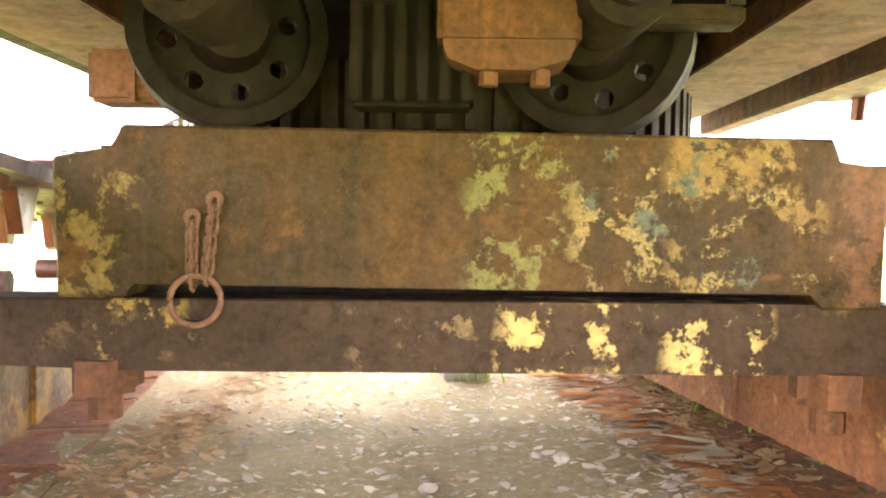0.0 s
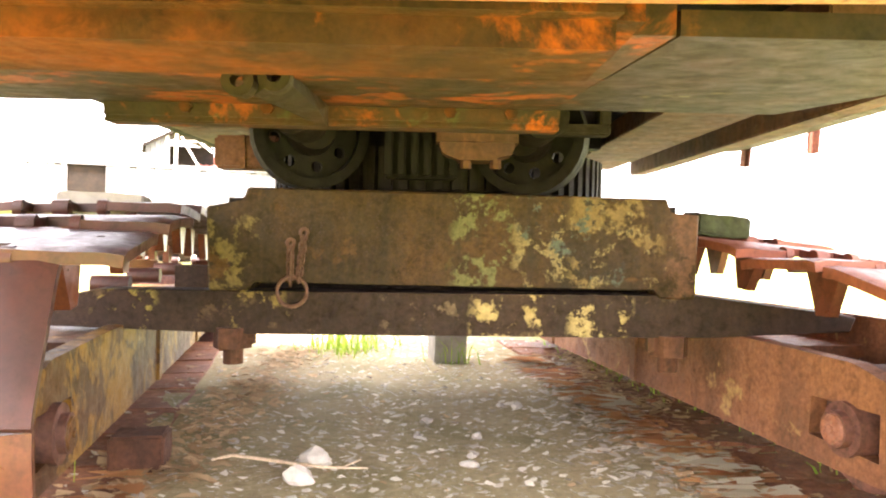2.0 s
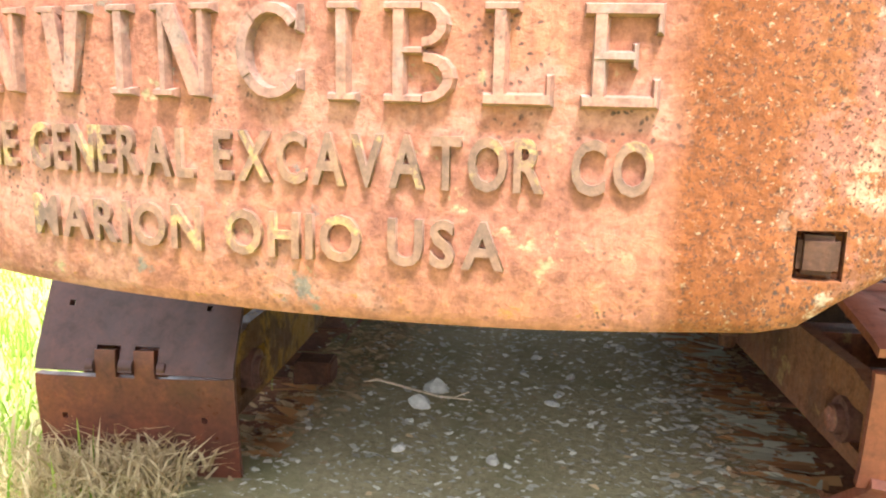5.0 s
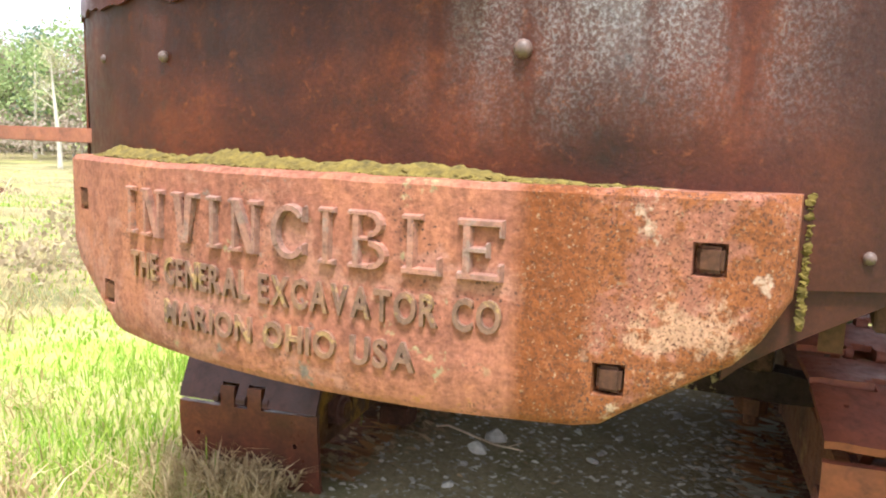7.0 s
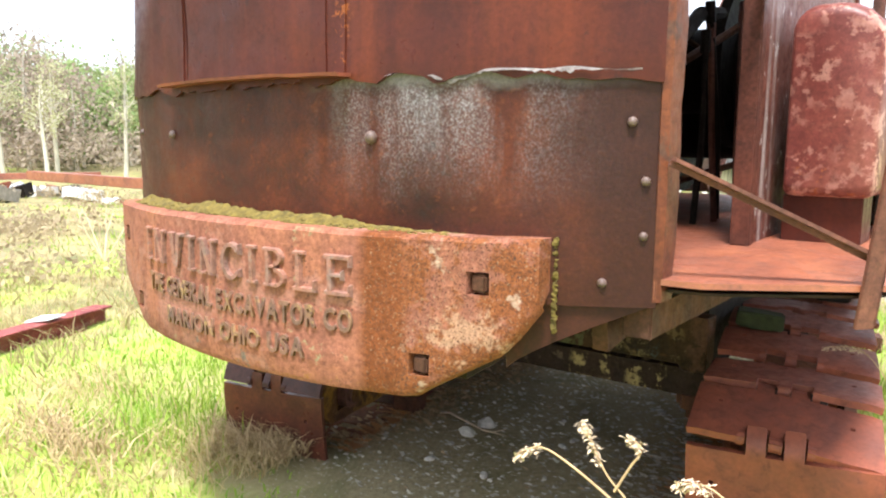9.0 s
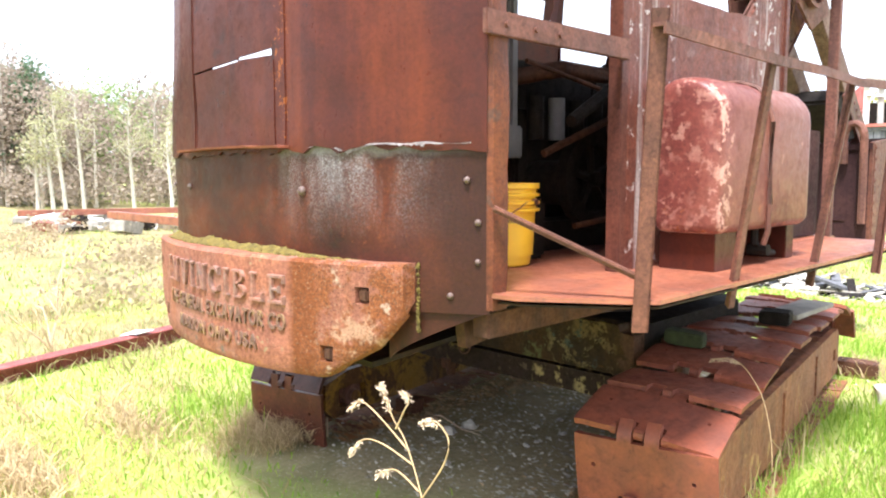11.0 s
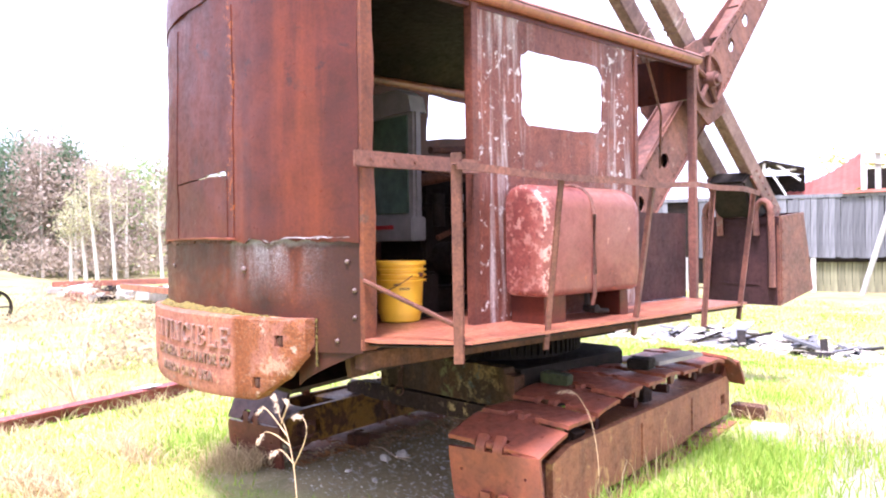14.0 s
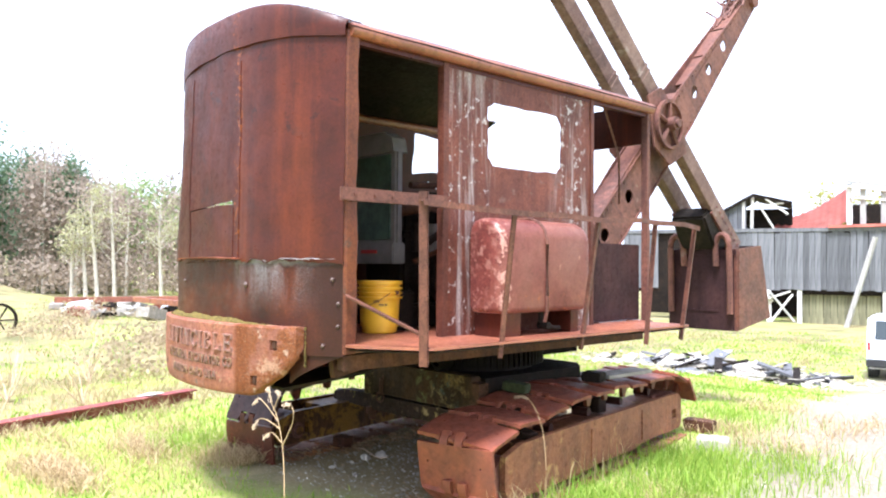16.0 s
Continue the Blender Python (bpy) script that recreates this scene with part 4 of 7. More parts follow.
part("side_sill", bm, M_FRAME, shovel, "rusted side sill under the deck edge")
bm = B()
prism(bm, [(-0.17, 1.235), (0.42, 1.235), (0.3, 1.13), (-0.14, 1.06)], 'x', 1.0, 1.05)
part("sill_knee", bm, M_FRAME, shovel, "rusted knee plate under the house corner")
# guard rail on the right walkway
rail_pts = [(1.80, -0.02, 2.235), (1.835, 0.4, 2.215), (1.845, 0.8, 2.205), (1.84, 1.3, 2.212), (1.84, 1.75, 2.2), (1.845, 2.3, 2.225), (1.83, 2.6, 2.215), (1.84, 3.0, 2.22), (1.83, 3.28, 2.195)]
guard = thing("guard_rail", "bent rusted steel guard rail along the walkway", "railing")
guard.parent = shovel
del guard["category"]
bm = B()
prev = None
for p in rail_pts:
    ring = [bm.verts.new((p[0] + dx, p[1], p[2] + dz)) for dx, dz in ((-0.026, 0.008), (0.022, 0.008), (0.022, -0.032), (0.012, -0.032), (0.012, -0.006), (-0.026, -0.006))]
    if prev:
        for k in range(6):
            bm.faces.new((prev[k], prev[(k + 1) % 6], ring[(k + 1) % 6], ring[k]))
    else:
        bm.faces.new(ring[::-1])
    prev = ring
bm.faces.new(prev)
part("top_rail", bm, M_RAIL, guard)
for (bx, by, bz), (tx, ty, tz), w in (((1.672, 0.115, 1.18), (1.79, 0.0, 2.29), 0.03), ((1.692, 0.806, 1.185), (1.838, 0.79, 2.2), 0.022), ((1.69, 1.739, 1.175), (1.835, 1.77, 2.2), 0.022), ((1.765, 2.56, 1.17), (1.83, 2.6, 2.21), 0.022), ((1.71, 3.215, 1.165), (1.825, 3.26, 2.19), 0.022)):
    bm = B()
    a, c2 = Vector((bx, by, bz)), Vector((tx, ty, tz))
    d = (c2 - a).length
    m4 = look(a, c2)
    box(bm, -w, w, -0.006, 0.006, -d, 0, 0.002, m4)
    box(bm, -w, -w + 0.012, -0.006, 0.035, -d, 0, 0.002, m4)
    part("rail_post", bm, M_RAIL, guard)
bm = B()
m4 = look((1.235, -0.19, 1.632), (1.70, 0.12, 1.372))
d = (Vector((1.70, 0.12, 1.372)) - Vector((1.235, -0.19, 1.632))).length
box(bm, -0.02, 0.02, -0.006, 0.006, -d, 0, 0.002, m4)
box(bm, -0.006, 0.006, -0.02, 0.006, -d, 0, 0.002, m4 @ pose(-0.017, 0, 0))
part("brace_bar", bm, M_RAIL, guard)
bm = B()
box(bm, 1.21, 1.235, -0.23, 0.72, 2.255, 2.345, 0.004)
for y in (-0.12, 0.05, 0.2):
    cyl(bm, (1.235, y, 2.3), (1.245, y, 2.3), 0.012, seg=8)
part("door_bar", bm, M_RAIL, shovel, "riveted bar across the doorway")

# fuel tank
bm = B()
prof = []
for cx2, cz2, a0 in ((1.24 + 0.09, 2.19 - 0.09, 180), (1.56 - 0.16, 2.19 - 0.16, 90), (1.56 - 0.05, 1.475 + 0.05, 0), (1.24 + 0.03, 1.475 + 0.03, -90)):
    r = {180: 0.09, 90: 0.16, 0: 0.05, -90: 0.03}[a0]
    for k in range(6):
        q = radians(a0 - 90 * k / 5)
        prof.append((cx2 + r * math.cos(q), cz2 + r * math.sin(q)))
sec = [(0.94, 0.86), (0.945, 0.92), (0.962, 0.97), (1.0, 1.0), (1.45, 1.0), (1.455, 1.004), (1.96, 1.0), (2.0, 0.97), (2.02, 0.92), (2.025, 0.86)]
rows = []
for y, s in sec:
    rows.append([bm.verts.new((1.4 + (px - 1.4) * s, y, 1.8 + (pz - 1.8) * s)) for px, pz in prof])
for a, c2 in zip(rows, rows[1:]):
    for k in range(len(prof)):
        j = (k + 1) % len(prof)
        bm.faces.new((a[k], a[j], c2[j], c2[k]))
bm.faces.new(rows[0][::-1])
bm.faces.new(rows[-1])
tank = part("fuel_tank", bm, M_TANK, shovel, "faded red rounded fuel tank with flaked pale paint", smooth=True)
bm = B()
pts = [(1.27, 1.46, 2.2), (1.4, 1.46, 2.202), (1.49, 1.46, 2.17), (1.55, 1.46, 2.1), (1.572, 1.46, 2.0), (1.572, 1.46, 1.6), (1.57, 1.46, 1.47), (1.55, 1.46, 1.4)]
tube(bm, pts, 0.014, 6)
part("strap", bm, M_RAIL, tank, "rusted hold-down strap", smooth=True)
for y in (1.0, 1.82):
    bm = B()
    box(bm, 1.24, 1.52, y, y + 0.1 if y > 1.5 else y + 0.22, 1.3, 1.48, 0.004)
    part("saddle", bm, M_HOUSE, tank)
bm = B()
cyl(bm, (1.5, 1.47, 1.4), (1.5, 1.47, 1.475), 0.02, seg=8)
tube(bm, [(1.5, 1.47, 1.41), (1.5, 1.52, 1.37), (1.5, 1.62, 1.345), (1.5, 1.7, 1.34)], 0.018, 8)
cyl(bm, (1.46, 1.5, 1.37), (1.56, 1.5, 1.37), 0.03, seg=8)
part("drain_cock", bm, M_DARK, tank)

# engine and winch inside the house
bm = B()
box(bm, -0.38, 0.33, 0.96, 1.04, 1.86, 2.82, 0.02)
prism(bm, [(-0.38, 2.8), (0.33, 2.8), (0.3, 2.92), (0.18, 2.98), (-0.22, 2.98), (-0.35, 2.92)], 'y', 0.93, 1.08)
radiator = part("radiator", bm, M_GREYPAINT, shovel, "grey engine radiator with a dull green core", smooth=False)
bm = B()
box(bm, -0.31, 0.26, 0.945, 0.96, 2.05, 2.78)
part("core", bm, M_RADCORE, radiator)
bm = B()
box(bm, -0.4, 0.34, 0.92, 1.06, 1.84, 2.02, 0.01)
part("lower_tank", bm, M_GREYPAINT, radiator)
bm = B()
box(bm, -0.1, 0.12, 0.91, 0.925, 1.93, 1.96)
part("badge", bm, M_LAMP, radiator, "small red badge")
bm = B()
box(bm, -0.3, 0.25, 1.1, 2.0, 1.5, 2.1, 0.03)
engine = part("engine", bm, M_DARK, shovel, "dark greasy engine block")
bm = B()
box(bm, -0.25, 0.2, 1.15, 1.95, 2.104, 2.4, 0.03)
part("cylinder_head", bm, M_DARK, engine)
bm = B()
box(bm, -0.35, 0.4, 0.95, 2.1, 1.3, 1.496, 0.02)
part("engine_bed", bm, M_DARK, engine)
bm = B()
cyl(bm, (0.252, 1.3, 1.7), (0.48, 1.3, 1.7), 0.13, seg=16)
part("magneto", bm, M_DARK, engine, smooth=True)
for k in range(4):
    bm = B()
    cyl(bm, (0.3, 1.22 + 0.2 * k, 1.95), (0.3, 1.22 + 0.2 * k, 2.2), 0.05, seg=10)
    part("canister", bm, M_GREYPAINT if k == 1 else M_DARK, engine, smooth=True)
bm = B()
tube(bm, [(0.2, 1.1, 2.3), (0.42, 1.3, 2.35), (0.42, 1.8, 2.35), (0.42, 1.9, 2.6)], 0.05, 10)
part("exhaust_pipe", bm, M_FRAME, engine, smooth=True)
bm = B()
washer(bm, (0.5, 1.5, 1.72), 'x', 0.2, 0.29, 0.035, 30)
for k in range(5):
    a = 2 * math.pi * k / 5 + 0.4
    tube(bm, [(0.5, 1.5, 1.72), (0.5, 1.5 + 0.21 * math.cos(a), 1.72 + 0.21 * math.sin(a))], 0.024, 6)
cyl(bm, (0.26, 1.5, 1.72), (0.56, 1.5, 1.72), 0.045, seg=12)
part("flywheel", bm, M_DARK, engine, "dark spoked flywheel", smooth=True)
# clutch gear, levers and rods by the winch
bm = B()
washer(bm, (0.86, 2.25, 2.0), 'x', 0.22, 0.32, 0.03, 32)
for k in range(6):
    a = 2 * math.pi * k / 6
    tube(bm, [(0.86, 2.25, 2.0), (0.86, 2.25 + 0.23 * math.cos(a), 2.0 + 0.23 * math.sin(a))], 0.022, 6)
cyl(bm, (0.7, 2.25, 2.0), (0.92, 2.25, 2.0), 0.06, seg=14)
wheel_gear = part("clutch_gear", bm, M_DARK, shovel, "greasy spoked clutch gear", smooth=True)
bm = B()
box(bm, 0.845, 0.875, 2.25 + 0.315, 2.25 + 0.35, 1.982, 2.018)
tooth2 = part("gear_tooth", bm, M_DARK, wheel_gear)
for k in range(1, 30):
    again(tooth2, pose(0, 2.25, 2.0, 12 * k, 0, 0) @ pose(0, -2.25, -2.0))
for k, (y, lean) in enumerate(((1.32, 0.16), (1.5, 0.05), (1.66, -0.12), (1.84, 0.2))):
    bm = B()
    tube(bm, [(0.78 + 0.04 * (k % 2), y, 1.3), (0.78, y + 0.4 * lean, 1.7), (0.74, y + lean, 2.12 + 0.07 * k)], 0.016, 6)
    cyl(bm, (0.74, y + lean, 2.1 + 0.07 * k), (0.735, y + 1.1 * lean, 2.2 + 0.07 * k), 0.024, seg=8)
    part("control_lever", bm, M_RAIL if k % 2 else M_DARK, shovel, "upright control lever", smooth=True)
for p, q, r in (((0.55, 0.98, 1.86), (0.72, 2.1, 2.3), 0.022), ((0.6, 1.2, 1.46), (0.8, 2.3, 1.6), 0.018), ((0.45, 0.95, 2.36), (0.6, 2.2, 2.12), 0.014), ((0.35, 1.1, 2.52), (0.3, 2.6, 2.62), 0.03)):
    bm = B()
    tube(bm, [p, q], r, 7)
    part("control_rod", bm, M_FRAME, shovel, smooth=True)
bm = B()
box(bm, 0.35, 0.6, 0.7, 0.95, 1.3, 1.62, 0.02)
part("battery_box", bm, M_DARK, shovel, "dark box on the deck")
for y, z, r in ((2.45, 2.1, 0.45), (3.0, 1.85, 0.5)):
    bm = B()
    cyl(bm, (-0.55, y, z), (0.7, y, z), r * 0.55, seg=24)
    drum = part("cable_drum", bm, M_DARK, shovel, "dark cable drum", smooth=True)
    for xx in (-0.55, 0.1, 0.62):
        bm = B()
        washer(bm, (xx, y, z), 'x', r * 0.4, r, 0.03, 28)
        part("flange", bm, M_DARK, drum)
bm = B()
tube(bm, [(0.75, 0.95, 2.02), (0.7, 1.5, 2.28), (0.7, 1.8, 2.32)], 0.035, 8)
part("pipe", bm, M_DARK, shovel, smooth=True)
for x0, x1, y0, z1 in ((-0.7, -0.6, 2.1, 2.6), (0.74, 0.8, 2.2, 2.2)):
    bm = B()
    box(bm, x0, x1, y0, 3.2, 1.3, z1, 0.006)
    part("winch_frame", bm, M_DARK, shovel)

# underside: deck beams, swing rollers, ring gear
for x0, x1 in ((-1.08, -0.76), (0.69, 0.99)):
    bm = B()
    box(bm, x0, x1, 0.37, 3.4, 1.15, 1.24, 0.004)
    part("deck_beam", bm, M_FRAME, shovel, "rusted lengthwise deck beam")
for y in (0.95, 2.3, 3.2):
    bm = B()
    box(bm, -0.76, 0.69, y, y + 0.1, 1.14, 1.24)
    part("cross_beam", bm, M_BLACKSHADE, shovel, "dark cross beam")
bm = B()
box(bm, -1.0, 0.15, -0.4, -0.225, 0.9, 0.985, 0.024)
roughen(bm, 0.006, 7)
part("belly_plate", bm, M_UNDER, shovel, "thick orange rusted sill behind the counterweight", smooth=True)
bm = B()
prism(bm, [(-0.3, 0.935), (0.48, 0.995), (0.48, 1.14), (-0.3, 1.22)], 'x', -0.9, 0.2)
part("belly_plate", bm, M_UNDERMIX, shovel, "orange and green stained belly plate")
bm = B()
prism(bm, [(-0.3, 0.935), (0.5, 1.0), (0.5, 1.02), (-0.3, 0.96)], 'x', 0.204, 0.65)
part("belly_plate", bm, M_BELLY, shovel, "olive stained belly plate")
bm = B()
box(bm, -0.685, 0.217, 0.482, 0.545, 0.956, 0.966, 0.003)
box(bm, -0.685, 0.217, 0.482, 0.494, 0.966, 1.01, 0.003)
part("cross_channel", bm, M_UNDERMIX, shovel, "rusted channel with orange scale")
for x in (-0.52, -0.36, 0.0, 0.12):
    bm = B()
    cyl(bm, (x, 0.47, 0.987), (x, 0.482, 0.987), 0.013, seg=6)
    part("channel_bolt", bm, M_UNDER, shovel)
bm = B()
corners = [(-0.29, 0.02, 0.95), (-0.235, 0.02, 0.955), (-0.275, 0.02, 0.928), (-0.29, 0.05, 0.985), (-0.235, 0.05, 0.985), (-0.25, 0.46, 0.952), (-0.238, 0.46, 0.952), (-0.25, 0.46, 0.99), (-0.238, 0.46, 0.99), (-0.215, 0.2, 0.94)]
bmesh.ops.convex_hull(bm, input=[bm.verts.new(q) for q in corners])
washer(bm, (-0.288, 0.0, 0.943), 'y', 0.01, 0.022, 0.014, 14)
washer(bm, (-0.24, 0.0, 0.95), 'y', 0.01, 0.022, 0.014, 14)
part("hook_bracket", bm, M_BELLY, shovel, "bent towing bracket with two eyes")
bm = B()
sheet_with_hole(bm, circle(0, 0, 0.185, 28), [circle(0.12 * math.cos(a), 0.12 * math.sin(a), 0.02, 8) for a in [k * math.pi / 4 + 0.2 for k in range(8)]], 'y', 0, 0.03)
washer(bm, (0, 0.01, 0), 'y', 0.16, 0.195, 0.05, 28)
cyl(bm, (0, -0.09, 0), (0, 0.01, 0), 0.07, 0.085, seg=16)
cyl(bm, (0, -0.12, 0), (0, -0.09, 0), 0.022, seg=6)
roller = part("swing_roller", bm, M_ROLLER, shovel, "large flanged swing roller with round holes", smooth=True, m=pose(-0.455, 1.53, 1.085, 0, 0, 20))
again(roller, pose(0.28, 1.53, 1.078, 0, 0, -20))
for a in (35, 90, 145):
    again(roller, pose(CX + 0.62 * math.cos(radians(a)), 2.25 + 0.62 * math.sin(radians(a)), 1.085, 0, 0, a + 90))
for x, sx in ((-0.455, -1), (0.28, 1)):
    bm = B()
    cyl(bm, (x + sx * 0.02, 1.32, 1.13), (x, 1.47, 1.1), 0.085, 0.07, seg=16)
    cyl(bm, (x + sx * 0.025, 1.29, 1.132), (x + sx * 0.02, 1.32, 1.13), 0.05, seg=12)
    box(bm, x - 0.06 + sx * 0.03, x + 0.06 + sx * 0.03, 1.3, 1.4, 1.14, 1.24, 0.008)
    part("roller_bearing", bm, M_DARK, shovel, "dark greasy roller bearing hung from the deck", smooth=True)
bm = B()
washer(bm, (0, 0, 0), 'z', 0.56, 0.665, 0.075, 72)
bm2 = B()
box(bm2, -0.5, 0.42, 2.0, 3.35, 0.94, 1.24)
part("swing_frame", bm2, M_BLACKSHADE, shovel, "dark swing frame under the deck")
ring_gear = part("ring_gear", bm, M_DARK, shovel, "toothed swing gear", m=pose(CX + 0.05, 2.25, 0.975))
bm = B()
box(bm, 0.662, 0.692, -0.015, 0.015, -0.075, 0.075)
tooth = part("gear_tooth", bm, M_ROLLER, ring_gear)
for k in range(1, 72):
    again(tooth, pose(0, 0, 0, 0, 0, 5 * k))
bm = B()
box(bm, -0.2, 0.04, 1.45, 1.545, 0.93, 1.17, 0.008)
cover = part("gear_cover", bm, M_BLACKSHADE, shovel, "ribbed gear cover")
bm = B()
box(bm, -0.196, -0.172, 1.425, 1.452, 0.935, 1.12, 0.004)
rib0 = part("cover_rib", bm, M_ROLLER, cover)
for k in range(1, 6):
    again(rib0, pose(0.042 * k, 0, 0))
bm = B()
box(bm, -0.03, 0.23, 1.36, 1.52, 1.03, 1.24, 0.01)
prism(bm, [(-0.02, 1.03), (0.22, 1.03), (0.21, 1.005), (0.14, 0.985), (0.04, 0.985), (-0.01, 1.005)], 'y', 1.37, 1.5)
for x in (0.065, 0.16):
    cyl(bm, (x, 1.4, 0.96), (x, 1.4, 0.99), 0.018, seg=6)
part("gear_housing", bm, M_FRAME, shovel, "stained gear housing with bolts")
bm = B()
box(bm, 0.232, 0.52, 1.36, 1.43, 1.07, 1.105, 0.006)
box(bm, 0.485, 0.52, 1.36, 1.43, 1.1, 1.24, 0.006)
part("bracket", bm, M_DARK, shovel)
bm = B()
box(bm, -0.83, -0.6, 1.7, 1.82, 0.97, 1.09, 0.01)
box(bm, -0.73, -0.715, 1.69, 1.7, 0.97, 1.09)
part("clamp_block", bm, M_FRAME, shovel, "rusted clamp block")

# car body
bm = B()
prism(bm, [(-0.77, 0.55), (-0.64, 0.55), (-0.62, 0.585), (0.7, 0.585), (0.715, 0.55), (0.835, 0.55), (0.84, 0.83), (0.74, 0.83), (0.735, 0.88), (-0.645, 0.89), (-0.66, 0.84), (-0.78, 0.825)], 'y', 1.46, 1.58)
bmesh.ops.bevel(bm, geom=bm.edges[:], offset=0.006, segments=1, affect='EDGES')
body = part("car_body", bm, M_BODY, shovel, "thick car body plate with flaking green and ochre paint")
bm = B()
prism(bm, [(-0.74, 1.58), (0.8, 1.58), (0.8, 2.9), (0.62, 3.1), (-0.56, 3.1), (-0.74, 2.9)], 'z', 0.61, 0.86)
box(bm, -0.72, 0.02, 1.7, 2.8, 0.5, 0.61)
box(bm, 0.02, 0.78, 1.7, 2.8, 0.5, 0.61)
cyl(bm, (CX, 2.25, 0.86), (CX, 2.25, 0.93), 0.64, seg=40)
# The dark tone carries the shade between the deck and the tracks.
part("turntable_base", bm, M_DARK, body, "rusted turntable base")
bm = B()
prism(bm, [(-1.32, 0.5), (-1.15, 0.545), (0.85, 0.56), (1.3, 0.51), (1.38, 0.5), (1.36, 0.45), (0.85, 0.42), (-0.62, 0.405), (-1.32, 0.42)], 'y', 1.475, 1.6)
bmesh.ops.bevel(bm, geom=bm.edges[:], offset=0.006, segments=1, affect='EDGES')
axle = part("axle_beam", bm, M_BEAM, shovel, "axle beam with flaking yellow paint")
bm = B()
box(bm, -1.4, 0.98, 2.95, 3.08, 0.42, 0.56, 0.006)
part("axle_beam", bm, M_BEAM, shovel)
for x in (-0.7, 0.765):
    bm = B()
    cyl(bm, (x, 1.52, 0.3), (x, 1.52, 0.56), 0.034, seg=12)
    cyl(bm, (x, 1.51, 0.355), (x, 1.51, 0.425), 0.065, seg=6)
    box(bm, x + (0.04 if x < 0 else -0.075), x + (0.075 if x < 0 else -0.04), 1.49, 1.53, 0.37, 0.42)
    part("hanger_bolt", bm, M_FRAME, axle, "rusted hanging bolt with a hexagon nut", smooth=False)


# crawler tracks: built in their own frame, y along the track
def shoe_mesh(bend, lip=0.007, material=None, curl=1.6):
    """A track shoe: two tongues on its leading edge fit the slots of the next shoe."""
    bm = B()
    L, Wd, t = 0.178, 0.335, 0.028
    C = (-0.085, 0.045)
    xs2 = sorted([-Wd, -0.318, -0.295, -0.25, -0.231, 0.222, 0.24, 0.295, 0.318, Wd] + [c + o for c in C for o in (-0.041, -0.034, 0.034, 0.041)])
    ys2 = [-L, -L + 0.006, -L + 0.045, -L + 0.085, -0.02, 0.03, 0.049, 0.1, L - 0.04, L - 0.006, L, L + 0.035, L + 0.065, L + 0.09]
    grid = {}

    def vert(i, j):
        if (i, j) not in grid:
            x, y = xs2[i], ys2[j]
            over = max(0.0, y - L)
            z = -bend * (min(abs(y), L) / L) ** 2 * 0.006 - lip * step(0.285, 0.335, abs(x)) ** 1.5 - curl * over * over + 0.0012 * noise.noise((x * 4, y * 4, bend))
            if L - 0.01 < abs(y) < L + 0.001 and not any(abs(x - c) < 0.042 for c in C):
                z -= 0.006
            grid[(i, j)] = bm.verts.new((x, y, z + t / 2))
        return grid[(i, j)]
    for i in range(len(xs2) - 1):
        mx = (xs2[i] + xs2[i + 1]) / 2
        slot = any(abs(mx - c) < 0.041 for c in C)
        tongue = any(abs(mx - c) < 0.034 for c in C)
        for j in range(len(ys2) - 1):
            my = (ys2[j] + ys2[j + 1]) / 2
            if (my > L and not tongue) or (my < -L + 0.085 and slot):
                continue
            if 0.03 < my < 0.049 and (-0.25 < mx < -0.231 or 0.222 < mx < 0.24):
                continue
            bm.faces.new((vert(i, j), vert(i + 1, j), vert(i + 1, j + 1), vert(i, j + 1)))
    bmesh.ops.recalc_face_normals(bm, faces=bm.faces)
    if bm.faces[:][0].normal.z < 0:
        bmesh.ops.reverse_faces(bm, faces=bm.faces)
    bmesh.ops.solidify(bm, geom=bm.faces[:], thickness=t)
    return mesh_of("track_shoe", bm, material or M_SHOE, smooth=True)


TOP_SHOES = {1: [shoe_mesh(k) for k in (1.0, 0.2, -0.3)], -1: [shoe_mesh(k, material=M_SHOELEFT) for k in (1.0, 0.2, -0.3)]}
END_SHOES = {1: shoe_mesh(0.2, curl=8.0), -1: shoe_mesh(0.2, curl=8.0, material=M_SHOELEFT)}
DARK_SHOE = shoe_mesh(0.2, material=M_SHOEDARK)
GROUND_SHOE = shoe_mesh(0.0, lip=0.004, material=M_TRACKFRAME)
BARRELS = {}
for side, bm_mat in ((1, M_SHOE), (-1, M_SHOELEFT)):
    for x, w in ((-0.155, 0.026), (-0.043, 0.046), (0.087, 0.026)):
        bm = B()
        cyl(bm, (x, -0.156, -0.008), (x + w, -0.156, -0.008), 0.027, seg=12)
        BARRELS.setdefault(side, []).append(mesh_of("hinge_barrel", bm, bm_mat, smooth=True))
lug_bm = B()
prism(lug_bm, [(-0.08, -0.012), (0.08, -0.012), (0.026, -0.15), (-0.026, -0.15)], 'x', -0.018, 0.018)
LUG = mesh_of("guide_lug", lug_bm, M_SHOEDARK)


